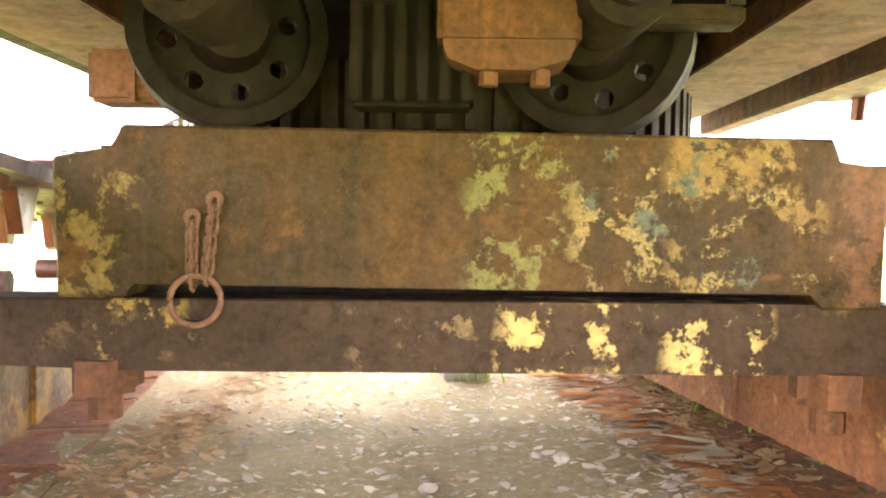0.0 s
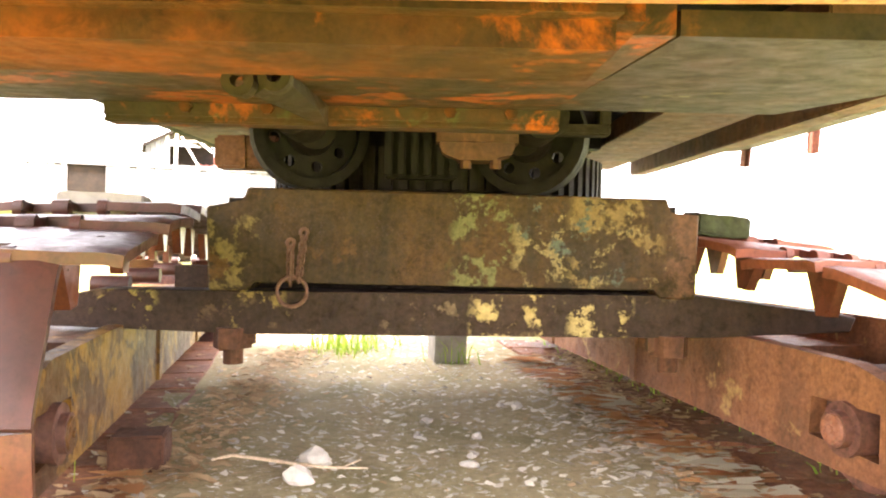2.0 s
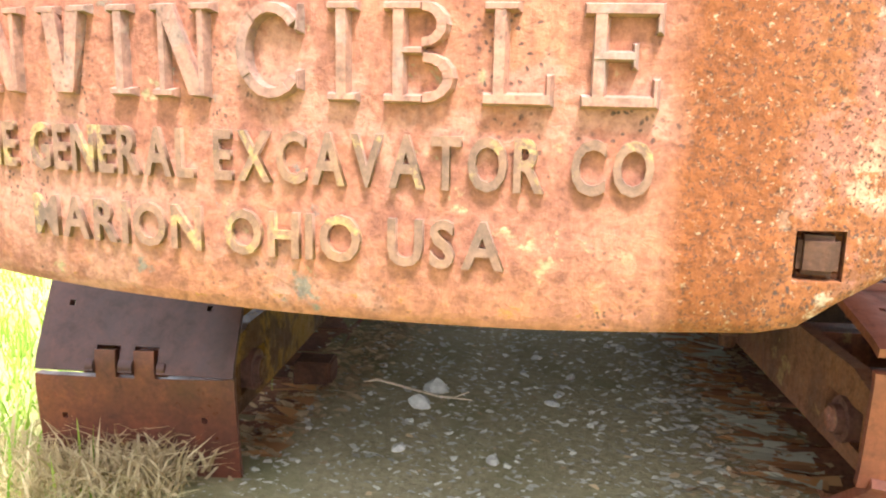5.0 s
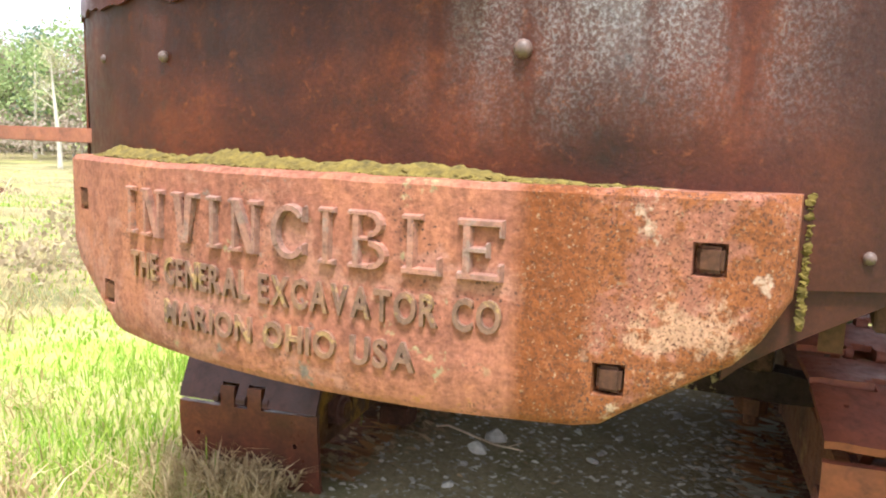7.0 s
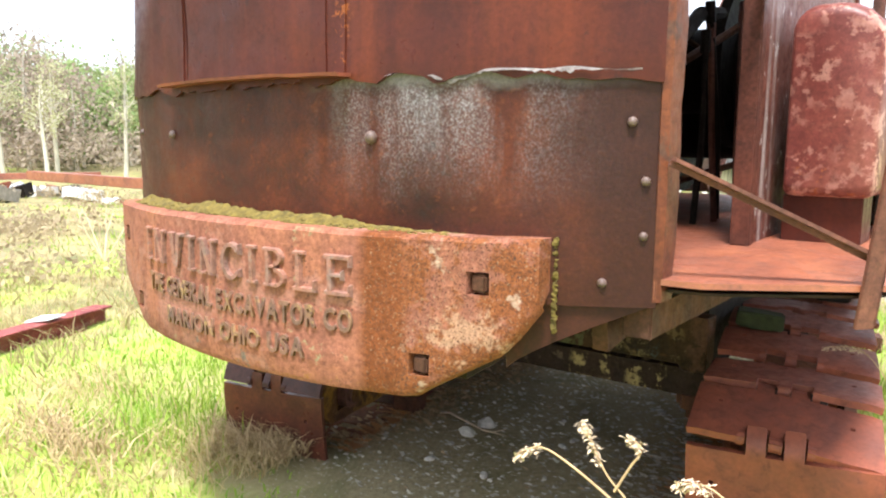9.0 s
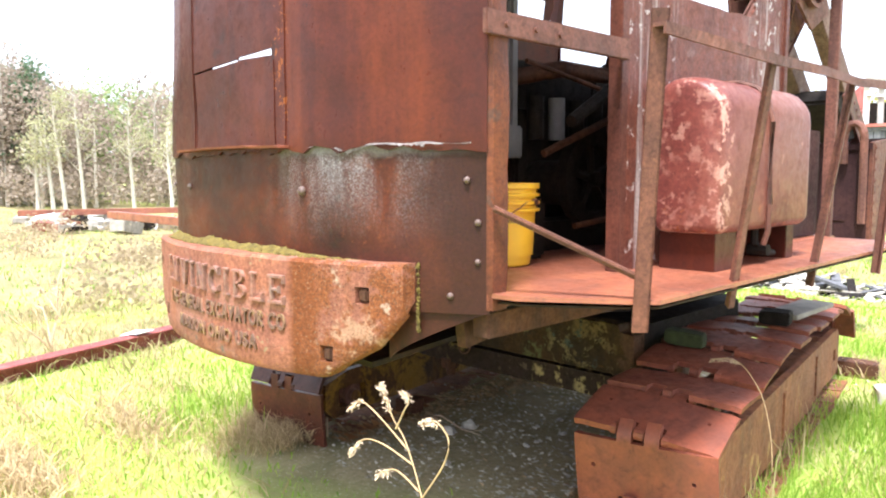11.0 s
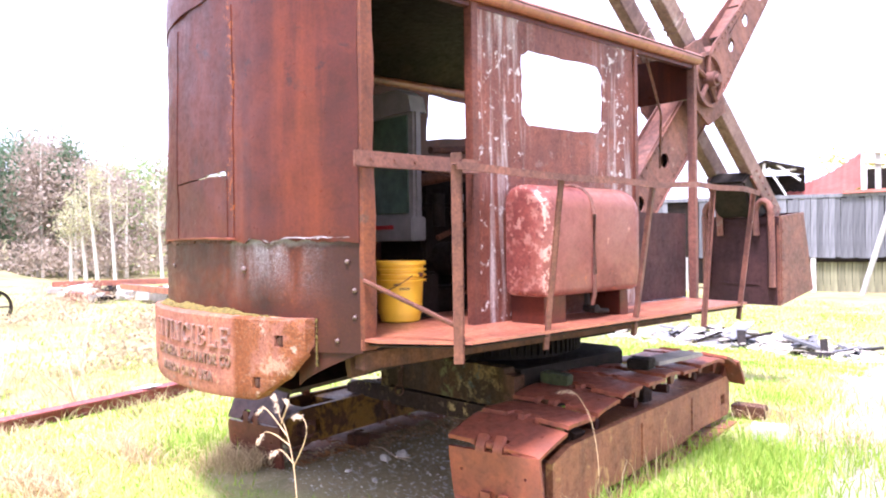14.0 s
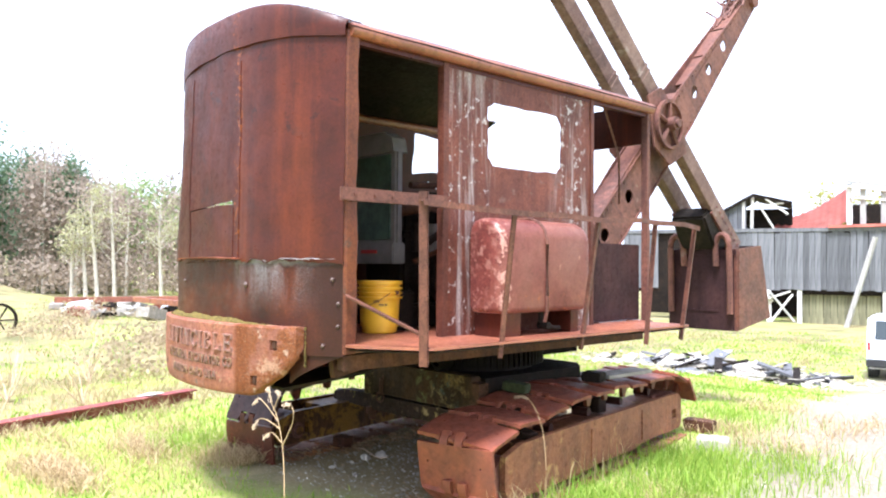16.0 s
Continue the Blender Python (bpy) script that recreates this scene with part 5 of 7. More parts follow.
def crawler(name, centre, path, offset, rear, frame_mat, rng, joints=None, shift=0.0, missing=()):
    tr = thing(name, "rusted crawler track of hinged steel shoes", "track")
    del tr["category"]
    tr.parent = shovel
    side = 1 if centre > 0 else -1
    tr.matrix_basis = pose(0, 0, 0, 0, 0, 10) @ pose(centre, 0, 0)
    pts = [Vector((0, a, z)) for a, z in path]
    seg = [(q - p).length for p, q in zip(pts, pts[1:] + pts[:1])]
    total = sum(seg)
    count = round(total / 0.4)

    def at(s):
        s %= total
        for p, q, d in zip(pts, pts[1:] + pts[:1], seg):
            if s <= d:
                return p + (q - p) * (s / d)
            s -= d
        return pts[0]
    for k in range(count if joints is None else len(joints)):
        if joints is None:
            s0 = k * total / count + offset
            p, q = at(s0), at(s0 + total / count)
        else:
            p, q = (Vector((0, *joints[i % len(joints)])) for i in (k, k + 1))
        if k in missing:
            continue
        mid = (p + q) / 2
        ang = math.degrees(math.atan2(q.z - p.z, q.y - p.y))
        on_top = mid.z > 0.5
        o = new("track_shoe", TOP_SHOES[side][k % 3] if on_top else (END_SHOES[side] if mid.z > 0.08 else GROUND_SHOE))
        o.parent = tr
        if k == 0 and centre < 0:
            o.data = DARK_SHOE
        tilt = rng.uniform(-5.5, -0.5) if on_top else 0
        if on_top and joints is None:
            tilt += 6.0 if k % 2 else -5.0
        o.matrix_basis = pose(rng.uniform(-0.02, 0.02) + (shift if mid.z > 0.6 else 0), mid.y, mid.z + (rng.uniform(-0.004, 0.012) if on_top else 0), ang + tilt, rng.uniform(-2, 2) + (3.0 if on_top and centre > 0 else 0), rng.uniform(-1.8, 1.8))
        for me2 in BARRELS[side] if mid.z > 0.08 else ():
            barrel = new("hinge_barrel", me2)
            barrel.parent = tr
            barrel.matrix_basis = o.matrix_basis
        if on_top:
            for x in (-0.16, 0.16):
                lug = new("guide_lug", LUG)
                lug.parent = tr
                lug.matrix_basis = o.matrix_basis @ pose(x, 0, 0)
    # frame
    bm = B()
    lo = rear + 0.22
    for x0, x1 in ((-0.25, -0.2), (0.2, 0.25)):
        outer = x1 > 0.2 and centre > 0
        low, top = (0.075, 0.5) if outer else (0.13, 0.43)
        back = lo + 0.03 if outer else lo - 0.13
        worn = [(lo + 0.35 + 0.24 * k, low + 0.012 + 0.022 * noise.noise((k * 1.7, centre, 0))) for k in range(14)] if outer else []
        sheet_with_hole(bm, [(back, 0.2), (back + 0.07, low)] + worn + [(4.18, low), (4.25, 0.12), (4.25, top - 0.1), (4.15, top - 0.04), (lo + 0.6, top), (back + 0.23, top), (back, top - 0.06)],
                        ([] if outer else [[(lo + 0.0, 0.19), (lo + 0.27, 0.2), (lo + 0.26, 0.31), (lo + 0.0, 0.315)]]) + [[(3.98, 0.2), (4.1, 0.2), (4.1, 0.3), (3.98, 0.3)]], 'x', x0, x1)
    box(bm, -0.2, 0.2, lo + 0.6, 4.0, 0.36, 0.4)
    box(bm, -0.2, 0.2, lo + 0.62, lo + 0.66, 0.13, 0.4)
    for y in (lo + 1.4, lo + 2.5):
        box(bm, 0.25, 0.262, y, y + 0.05, 0.13, 0.42)
        box(bm, -0.262, -0.25, y, y + 0.05, 0.13, 0.42)
    part("track_frame", bm, frame_mat, tr, "rusted box-section track frame with yellow paint traces")
    bm = B()
    cyl(bm, (-0.19, 0, 0), (0.19, 0, 0), 0.17, seg=28)
    end = 0.22 if centre > 0 else 0.29
    cyl(bm, (-0.29, 0, 0), (end, 0, 0), 0.05, seg=14)
    cyl(bm, (-0.265, 0, 0), (end - 0.02, 0, 0), 0.075, seg=16)
    wheel = part("idler_wheel", bm, M_BOOM, tr, "idler wheel with a protruding shaft", smooth=True, m=pose(0, lo + 0.12, 0.25))
    again(wheel, pose(0, 4.15, 0.3))
    for sx in ((-1,) if centre > 0 else (-1, 1)):
        bm = B()
        cyl(bm, (sx * 0.285, lo + 0.12, 0.25), (sx * 0.297, lo + 0.12, 0.25), 0.044, 0.04, seg=16)
        cyl(bm, (sx * 0.295, lo + 0.12, 0.25), (sx * 0.302, lo + 0.12, 0.25), 0.012, seg=8)
        part("shaft_end", bm, M_CAST if centre > 0 else M_FRAMEY, tr, "worn pale shaft end", smooth=True)
    bm = B()
    cyl(bm, (-0.08, 0, 0), (0.08, 0, 0), 0.04, seg=16)
    small = part("carrier_roller", bm, M_SHOELEFT, tr, smooth=True, m=pose(0, lo + 1.0, 0.47))
    for y in (1.7, 2.4, 3.1):
        again(small, pose(0, lo + y, 0.5))
    return tr


rng = random.Random(4)
R, Lf = 0.44, 0.6
crawler("crawler_track", 1.485, [(R + 0.03, 0.02), (R, 0.2), (R - 0.01, 0.42), (R + 0.06, 0.585), (R + 0.35, 0.625), (R + 0.9, 0.70), (R + 1.7, 0.745), (R + 2.6, 0.735), (4.05, 0.69), (4.36, 0.6), (4.5, 0.42), (4.47, 0.2), (4.3, 0.045), (3.9, 0.02), (R + 0.3, 0.01)], -0.2, R, M_TRACKFRAME, rng,
        [(0.46, 0.17), (0.41, 0.555), (0.765, 0.67), (1.16, 0.67), (1.55, 0.74), (1.95, 0.765), (2.35, 0.75), (2.74, 0.74), (3.13, 0.725), (3.52, 0.72), (3.9, 0.7), (4.22, 0.625), (4.47, 0.38)] + [(4.2 - 0.39 * k, -0.004) for k in range(10)], missing=(12,))
crawler("crawler_track", -1.03, [(Lf + 0.02, 0.02), (Lf - 0.01, 0.2), (Lf, 0.37), (Lf + 0.16, 0.66), (Lf + 0.45, 0.755), (Lf + 0.9, 0.79), (Lf + 1.7, 0.79), (Lf + 2.6, 0.75), (4.05, 0.69), (4.36, 0.6), (4.5, 0.42), (4.47, 0.2), (4.3, 0.045), (3.9, 0.02), (Lf + 0.3, 0.01)], 0.0, Lf, M_FRAMEY, rng,
        [(0.6, -0.03), (0.575, 0.35), (0.7, 0.655), (1.06, 0.735), (1.45, 0.79), (1.84, 0.8), (2.23, 0.79), (2.62, 0.77), (3.0, 0.75), (3.4, 0.73), (3.8, 0.69), (4.2, 0.58), (4.44, 0.25)] + [(4.2 - 0.39 * k, -0.004) for k in range(9)], shift=0.14)

# boom, dipper sticks and dipper
def slope_frame(p, q):
    """A frame whose y runs from p to q, in the plane of the machine's middle."""
    a = math.degrees(math.atan2(q[1] - p[1], q[0] - p[0]))
    return pose(0, p[0], p[1], a, 0, 0), math.hypot(q[0] - p[0], q[1] - p[1])


boom = thing("boom", "riveted box boom with round lightening holes", "boom")
del boom["category"]
boom.parent = shovel
m4, d = slope_frame((3.6, 1.45), (8.12, 5.9))
for x in (CX + 0.12, CX - 0.14):
    bm = B()
    hs = [circle(s, 0.02, 0.085, 14) for s in (1.05, 1.75, 3.35, 3.95, 4.5, 5.1)]
    sheet_with_hole(bm, [(0, -0.2), (2.0, -0.3), (3.6, -0.28), (d, -0.12), (d + 0.1, 0.0), (d, 0.12), (3.6, 0.28), (2.0, 0.3), (0, 0.2)], hs if x > 0 else [], 'x', x, x + 0.02)
    for s in range(52):
        for w in (-0.87, 0.87):
            half = 0.2 + 0.05 * step(0, 2, s * 0.12) - 0.13 * step(3.6, d, s * 0.12)
            cyl(bm, (x + 0.02 if x > 0 else x, s * 0.12 + 0.1, w * half), (x + 0.03 if x > 0 else x - 0.01, s * 0.12 + 0.1, w * half), 0.014, seg=6)
    part("boom_side", bm, M_BOOM, boom, m=m4)
bm = B()
for w in (0.25, -0.265):
    lid = B()
    box(lid, CX - 0.16, CX + 0.16, 0.05, 3.6, w, w + 0.015, 0.002)
    part("boom_cover", lid, M_BOOM, boom, m=m4)
for s in (4.2, 4.9, 5.6):
    lid = B()
    box(lid, CX - 0.14, CX + 0.14, s - 0.2, s + 0.45, 0.14, 0.15)
    part("cross_plate", lid, M_BOOM, boom, m=m4)
cyl(bm, (CX - 0.2, d, 0), (CX + 0.2, d, 0), 0.1, seg=16)
part("boom_pin", bm, M_BOOM, boom, m=m4)
bm = B()
for k in range(14):
    rr = random.Random(k)
    p0 = Vector((CX + rr.uniform(-0.2, 0.25), d - 0.7 + rr.uniform(-0.3, 0.5), 0.16))
    tube(bm, [p0, p0 + Vector((rr.uniform(-0.1, 0.1), 0.25, rr.uniform(0.02, 0.1))), p0 + Vector((rr.uniform(-0.2, 0.2), 0.45 + rr.uniform(-0.3, 0.1), rr.uniform(0.0, 0.16)))], 0.015, 5)
part("frayed_cable", bm, M_BOOM, boom, "frayed wire cable", m=m4)

m5, d5 = slope_frame((2.6, 6.1), (7.25, 2.1))
for x in (0.21, -0.24):
    bm = B()
    box(bm, x - 0.07, x + 0.07, 0, d5, -0.12, 0.12, 0.008)
    for s in (2.9, 2.98):
        box(bm, x - 0.078, x + 0.078, s, s + 0.03, -0.128, 0.128)
    part("dipper_stick", bm, M_STICK, shovel, "long weathered dipper stick", m=m5)
    bm = B()
    box(bm, x - 0.08, x + 0.08, d5 - 0.9, d5, -0.16, -0.12, 0.004)
    for k in range(8):
        cyl(bm, (x + 0.08, d5 - 0.85 + 0.11 * k, 0), (x + 0.09, d5 - 0.85 + 0.11 * k, 0), 0.02, seg=6)
    part("stick_shoe", bm, M_BOOM, shovel, m=m5)
bm = B()
washer(bm, (0.36, 5.28, 3.6), 'x', 0.27, 0.31, 0.025, 32)
for k in range(5):
    a = 2 * math.pi * k / 5 + 0.3
    tube(bm, [(0.36, 5.28 + 0.08 * math.cos(a), 3.6 + 0.08 * math.sin(a)), (0.36, 5.28 + 0.28 * math.cos(a), 3.6 + 0.28 * math.sin(a))], 0.03, 6)
cyl(bm, (-0.4, 5.28, 3.6), (0.46, 5.28, 3.6), 0.085, seg=16)
cyl(bm, (0.46, 5.28, 3.6), (0.5, 5.28, 3.6), 0.05, seg=12)
part("shipper_wheel", bm, M_BOOM, shovel, "spoked shipper shaft wheel", smooth=True)
bm = B()
for x in (0.3,):
    prism(bm, [(4.85, 3.9), (5.15, 4.05), (5.6, 3.7), (5.75, 3.3), (5.35, 3.1), (5.0, 3.3)], 'x', x, x + 0.025)
again(part("saddle_block", bm, M_BOOM, shovel), pose(-0.64, 0, 0))
bm = B()
pts = [(1.05, 2.9, 3.42), (0.9, 3.4, 2.95), (0.7, 3.7, 2.5)]
tube(bm, pts, 0.012, 5)
part("cable", bm, M_RAIL, shovel)

dipper = thing("dipper", "rusted dipper bucket with hinged straps and a flared door", "bucket")
del dipper["category"]
dipper.parent = shovel
bm = B()
x0, x1 = -0.5, 0.52
prism(bm, [(6.7, 2.08), (7.42, 2.14), (7.72, 1.12), (6.72, 0.97)], 'x', x0, x0 + 0.03)
box(bm, x0 + 0.03, x1 - 0.03, 6.7, 6.73, 0.97, 2.08)
prism(bm, [(7.39, 2.14), (7.42, 2.14), (7.72, 1.12), (7.69, 1.12)], 'x', x0 + 0.03, x1 - 0.03)
prism(bm, [(6.73, 1.0), (6.73, 0.97), (7.7, 1.12), (7.7, 1.15)], 'x', x0 + 0.03, x1 - 0.03)
part("dipper_body", bm, M_DIPPER, dipper)
bm = B()
prism(bm, [(6.69, 2.08), (7.42, 2.14), (7.72, 1.12), (6.71, 0.97)], 'x', x1 - 0.03, x1 + 0.004)
box(bm, x1 + 0.004, x1 + 0.016, 6.73, 6.8, 1.0, 2.06, 0.003)
for k in range(9):
    cyl(bm, (x1 + 0.016, 6.765, 1.06 + 0.12 * k), (x1 + 0.026, 6.765, 1.06 + 0.12 * k), 0.016, seg=6)
part("dipper_side", bm, M_RAIL, dipper, "lighter rusted side plate with rivets")
for xc in (x0 + 0.17, x1 - 0.17):
    # a long arched strap over the top edge
    bm = B()
    out2 = -1 if xc < 0 else 1
    pts = [(xc + out2 * 0.1, 6.66, 1.2), (xc + out2 * 0.1, 6.65, 1.7), (xc + out2 * 0.1, 6.63, 2.1)]
    pts += [(xc + out2 * 0.1 * math.cos(radians(a)), 6.63, 2.12 + 0.16 * math.sin(radians(a))) for a in (20, 50, 80, 110, 140, 165)]
    pts += [(xc - out2 * 0.1, 6.64, 2.05), (xc - out2 * 0.1, 6.66, 1.85)]
    tube(bm, pts, 0.042, 8)
    part("hinge_strap", bm, M_BOOM, dipper, "long arched hinge strap over the top edge", smooth=True)
bm = B()
for z in (1.22, 1.85):
    box(bm, x0 + 0.25, x1 - 0.25, 6.688, 6.7, z, z + 0.03, 0.003)
for k in range(8):
    cyl(bm, (x1 - 0.14, 6.69, 1.2 + 0.1 * k), (x1 - 0.14, 6.7, 1.2 + 0.1 * k), 0.014, seg=6)
box(bm, x0, x1, 6.68, 6.7, 2.0, 2.07)
part("rib", bm, M_DIPPER, dipper)
bm = B()
prism(bm, [(6.3, 2.5), (6.5, 2.66), (6.95, 2.3), (6.95, 2.1), (6.6, 2.08)], 'x', -0.24, 0.26)
bmesh.ops.bevel(bm, geom=bm.edges[:], offset=0.03, segments=2, affect='EDGES')
part("bail", bm, M_DARK, dipper)


# ---- loose things on and round the machine ----
pail = thing("pail", "yellow plastic pail with ribbed rim on the deck", "bucket", at=(0.63, 0.56, 1.3))
pail.scale = (1.09, 1.09, 1.09)
bm = B()
prof = [(0.0, 0.004), (0.118, 0.004), (0.124, 0.012), (0.141, 0.246)]
for z in (0.248, 0.281, 0.314):
    prof += [(0.164, z), (0.166, z + 0.012), (0.147, z + 0.016), (0.147, z + 0.031)]
prof += [(0.16, 0.348), (0.163, 0.352), (0.163, 0.372), (0.153, 0.374), (0.15, 0.36), (0.135, 0.05), (0.0, 0.045)]
N = 56
rings = [[bm.verts.new((r * math.cos(2 * math.pi * k / N), r * math.sin(2 * math.pi * k / N), z)) for k in range(N)] for r, z in prof[1:-1]]
for a, c2 in zip(rings, rings[1:]):
    for k in range(N):
        j = (k + 1) % N
        bm.faces.new((a[k], a[j], c2[j], c2[k]))
bm.faces.new(rings[0][::-1])
bm.faces.new(rings[-1])
part("pail_body", bm, M_PAIL, pail)
bm = B()
for side in (0.2, math.pi + 0.2):
    cyl(bm, (0.15 * math.cos(side), 0.15 * math.sin(side), 0.29), (0.172 * math.cos(side), 0.172 * math.sin(side), 0.29), 0.014, seg=8)
pts = [(0.168 * math.cos(0.2 + math.pi * k / 14), 0.168 * math.sin(0.2 + math.pi * k / 14) - 0.0, 0.29 - 0.11 * math.sin(math.pi * k / 14)) for k in range(15)]
tube(bm, [(x, -y, z) for x, y, z in pts], 0.003, 5)
part("bail_handle", bm, M_RAIL, pail, "thin wire handle")
for z, a0, wd in ((0.225, -0.95, 0.3), (0.2, -0.7, 0.45), (0.16, -1.0, 0.55), (0.15, -0.3, 0.22), (0.07, -1.2, 0.1)):
    bm = B()
    rr = 0.127 + 0.018 * z / 0.27 + 0.0015
    n2 = 6
    for k in range(n2):
        q0, q1 = a0 + wd * k / n2, a0 + wd * (k + 0.7) / n2
        vs = [bm.verts.new(((rr + 0.001) * math.cos(q), (rr + 0.001) * math.sin(q), zz)) for q, zz in ((q0, z), (q1, z), (q1, z + 0.014), (q0, z + 0.014))]
        bm.faces.new(vs)
    part("print", bm, M_INK, pail, "row of small black marks")

# chain with ring on the car body
chain = thing("chain", "rusted chain with a large ring hanging on the car body", "chain", at=(-0.5, 1.452, 0.7))


def link_mesh(r, straight, th):
    bm = B()
    pts = []
    for k in range(12):
        a = 2 * math.pi * k / 12
        pts.append((r * math.cos(a), 0, r * math.sin(a) + (straight if math.sin(a) > 0 else -straight)))
    tube(bm, pts, th, 6, closed=True)
    return bm


first = part("chain_link", link_mesh(0.01, 0.009, 0.0042), M_CHAIN, chain, smooth=True)
for k in range(1, 8):
    again(first, pose(0.002 * (k % 2), -0.002, -0.026 * k * 0.62, 0, 0, 90 * (k % 2)))
for k in range(8):
    again(first, pose(0.043 - 0.002 * k, -0.002, 0.035 - 0.026 * k * 0.75, 0, 4, 90 * (k % 2)))
bm = B()
tube(bm, [(0.048 * math.cos(2 * math.pi * k / 28), 0.0, 0.048 * math.sin(2 * math.pi * k / 28)) for k in range(28)], 0.0065, 8, closed=True)
part("ring", bm, M_CHAIN, chain, "large iron ring", smooth=True, m=pose(0.008, -0.006, -0.15, -6, 0, 8))
bm = B()
tube(bm, [(0.014 * math.cos(2 * math.pi * k / 14), 0.0, 0.014 * math.sin(2 * math.pi * k / 14)) for k in range(14)], 0.004, 6, closed=True)
again(part("eye", bm, M_CHAIN, chain, smooth=True, m=pose(0.0, 0.0, 0.01)), pose(0.043, 0.0, 0.045))


def lump(name, mat_, label, category, at, size, seed, turn=0.0, group="", flat=1.0):
    """A stone: an icosphere made uneven and cut flat below."""
    bm = B()
    bmesh.ops.create_icosphere(bm, subdivisions=2, radius=1)
    for v in bm.verts:
        n0 = noise.noise(v.co * 1.1 + Vector((seed * 3.3, 0, 0)))
        v.co *= 1 + 0.45 * n0
        v.co.z = max(v.co.z * flat, -0.35)
        v.co = Vector((round(v.co.x * 3) / 3 * 0.35 + v.co.x * 0.65, v.co.y, v.co.z))
    bmesh.ops.scale(bm, vec=size, verts=bm.verts)
    ob = part(name, bm, mat_)
    ob.matrix_basis = pose(at[0], at[1], at[2] + 0.3 * size[2], 0, 0, turn)
    return tagged(ob, label, category, group)


STONES = ((-0.42, 1.225, 0.05, 0.036, 0.04), (-0.40, 1.4, 0.055, 0.04, 0.045), (-0.37, 0.82, 0.03, 0.02, 0.02), (-0.03, 0.82, 0.026, 0.022, 0.024), (0.1, 1.41, 0.035, 0.022, 0.016), (-0.05, 1.97, 0.028, 0.02, 0.016), (-0.41, 1.06, 0.018, 0.016, 0.014),
          (0.14, 1.75, 0.03, 0.02, 0.016), (0.34, 2.24, 0.028, 0.024, 0.02), (-0.82, 1.05, 0.03, 0.018, 0.015), (-0.72, 1.62, 0.02, 0.02, 0.014), (0.11, 1.5, 0.02, 0.014, 0.014), (-0.08, 1.75, 0.024, 0.014, 0.012), (0.27, 2.28, 0.02, 0.016, 0.012))
for k, (x, y, a, c2, h) in enumerate(STONES):
    lump("stone", M_STONE, "pale broken stone lying on the dirt", "stone", (x, y, ground_z(x, y)), (a, c2, h), k, 37 * k, "stones under the machine")
# twig beside the stones
bm = B()
tube(bm, [(-0.72, 1.36, 0.02), (-0.66, 1.38, 0.03), (-0.5, 1.33, 0.028), (-0.36, 1.29, 0.025), (-0.22, 1.31, 0.018)], [0.004, 0.006, 0.006, 0.005, 0.003], 5)
tube(bm, [(-0.3, 1.3, 0.022), (-0.26, 1.34, 0.03), (-0.25, 1.37, 0.028)], 0.003, 5)
tagged(part("twig", bm, M_SEED), "pale dry twig lying across the stones", "twig")


def block(name, mat_, label, category, at, size, turn, tilt=0.0, seed=0):
    bm = B()
    box(bm, -size[0] / 2, size[0] / 2, -size[1] / 2, size[1] / 2, 0, size[2], 0.008)
    bmesh.ops.subdivide_edges(bm, edges=[e for e in bm.edges if e.calc_length() > 0.08], cuts=2)
    roughen(bm, 0.008, 11 + seed)
    ob = part(name, bm, mat_)
    ob.matrix_basis = pose(*at, 0, tilt, turn)
    return tagged(ob, label, category)


block("iron_block", M_FRAME, "rusted iron block on the dirt beside the track", "block", (-0.93, 1.32, ground_z(-0.93, 1.32) - 0.005), (0.16, 0.13, 0.12), 10)
block("wood_block", M_WOODGREY, "weathered wooden block lying on the crawler track", "wood block", (-1.147, 1.55, 0.802), (0.27, 0.14, 0.06), 8, 2, 3)
block("plank_end", M_DARK, "dark charred timber end on the crawler track", "wood block", (1.18, 2.6, 0.788), (0.18, 0.16, 0.085), 12, 0, 5)
bm = B()
box(bm, -0.11, 0.11, 0.0, 0.75, 0.0, 0.035, 0.006)
roughen(bm, 0.004, 9)
tagged(part("plank", bm, M_WOODGREY), "short weathered board lying on the track", "board").matrix_basis = pose(1.16, 2.72, 0.8, -0.8, 0, 2)
block("mossy_block", M_MOSSDARK, "mossy wooden block on the turntable base", "wood block", (1.0, 1.75, 0.76), (0.22, 0.12, 0.08), 14, 4, 8)
block("wood_chunk", M_STONE, "pale square wood chunk on the grass", "wood block", (1.52, 4.15, ground_z(1.5, 4.1)), (0.3, 0.28, 0.1), 24, 0, 2)
block("iron_lump", M_FRAME, "rusted iron piece beside the track", "block", (1.05, 4.75, ground_z(1.05, 4.75)), (0.32, 0.2, 0.13), 12, 0, 6)
block("stump", M_WOODGREY, "low mossy wooden stump on the dirt under the machine", "stump", (0.05, 3.45, ground_z(0.05, 3.45)), (0.19, 0.2, 0.42), 12, 0, 6)

# the red girder on the grass
bm = B()
box(bm, -0.1, 0.1, -4.2, 1.35, 0.155, 0.175, 0.004)
box(bm, -0.02, 0.02, -4.2, 1.35, 0.0, 0.155)
box(bm, -0.1, 0.1, -4.2, 1.35, -0.02, 0.005, 0.004)
tagged(part("steel_girder", bm, M_GIRDER), "long red rusted steel girder lying in the grass", "girder").matrix_basis = pose(-4.74, 0.5, -0.14, -2.0, 0, 26)
bm = B()
box(bm, -0.12, 0.12, -0.12, 0.12, 0, 0.012)
roughen(bm, 0.02, 5)
tagged(part("scrap_sheet", bm, M_WHITE), "bent white scrap sheet on the girder", "scrap").matrix_basis = pose(-4.98, 0.98, 0.03, -3, -4, 30)
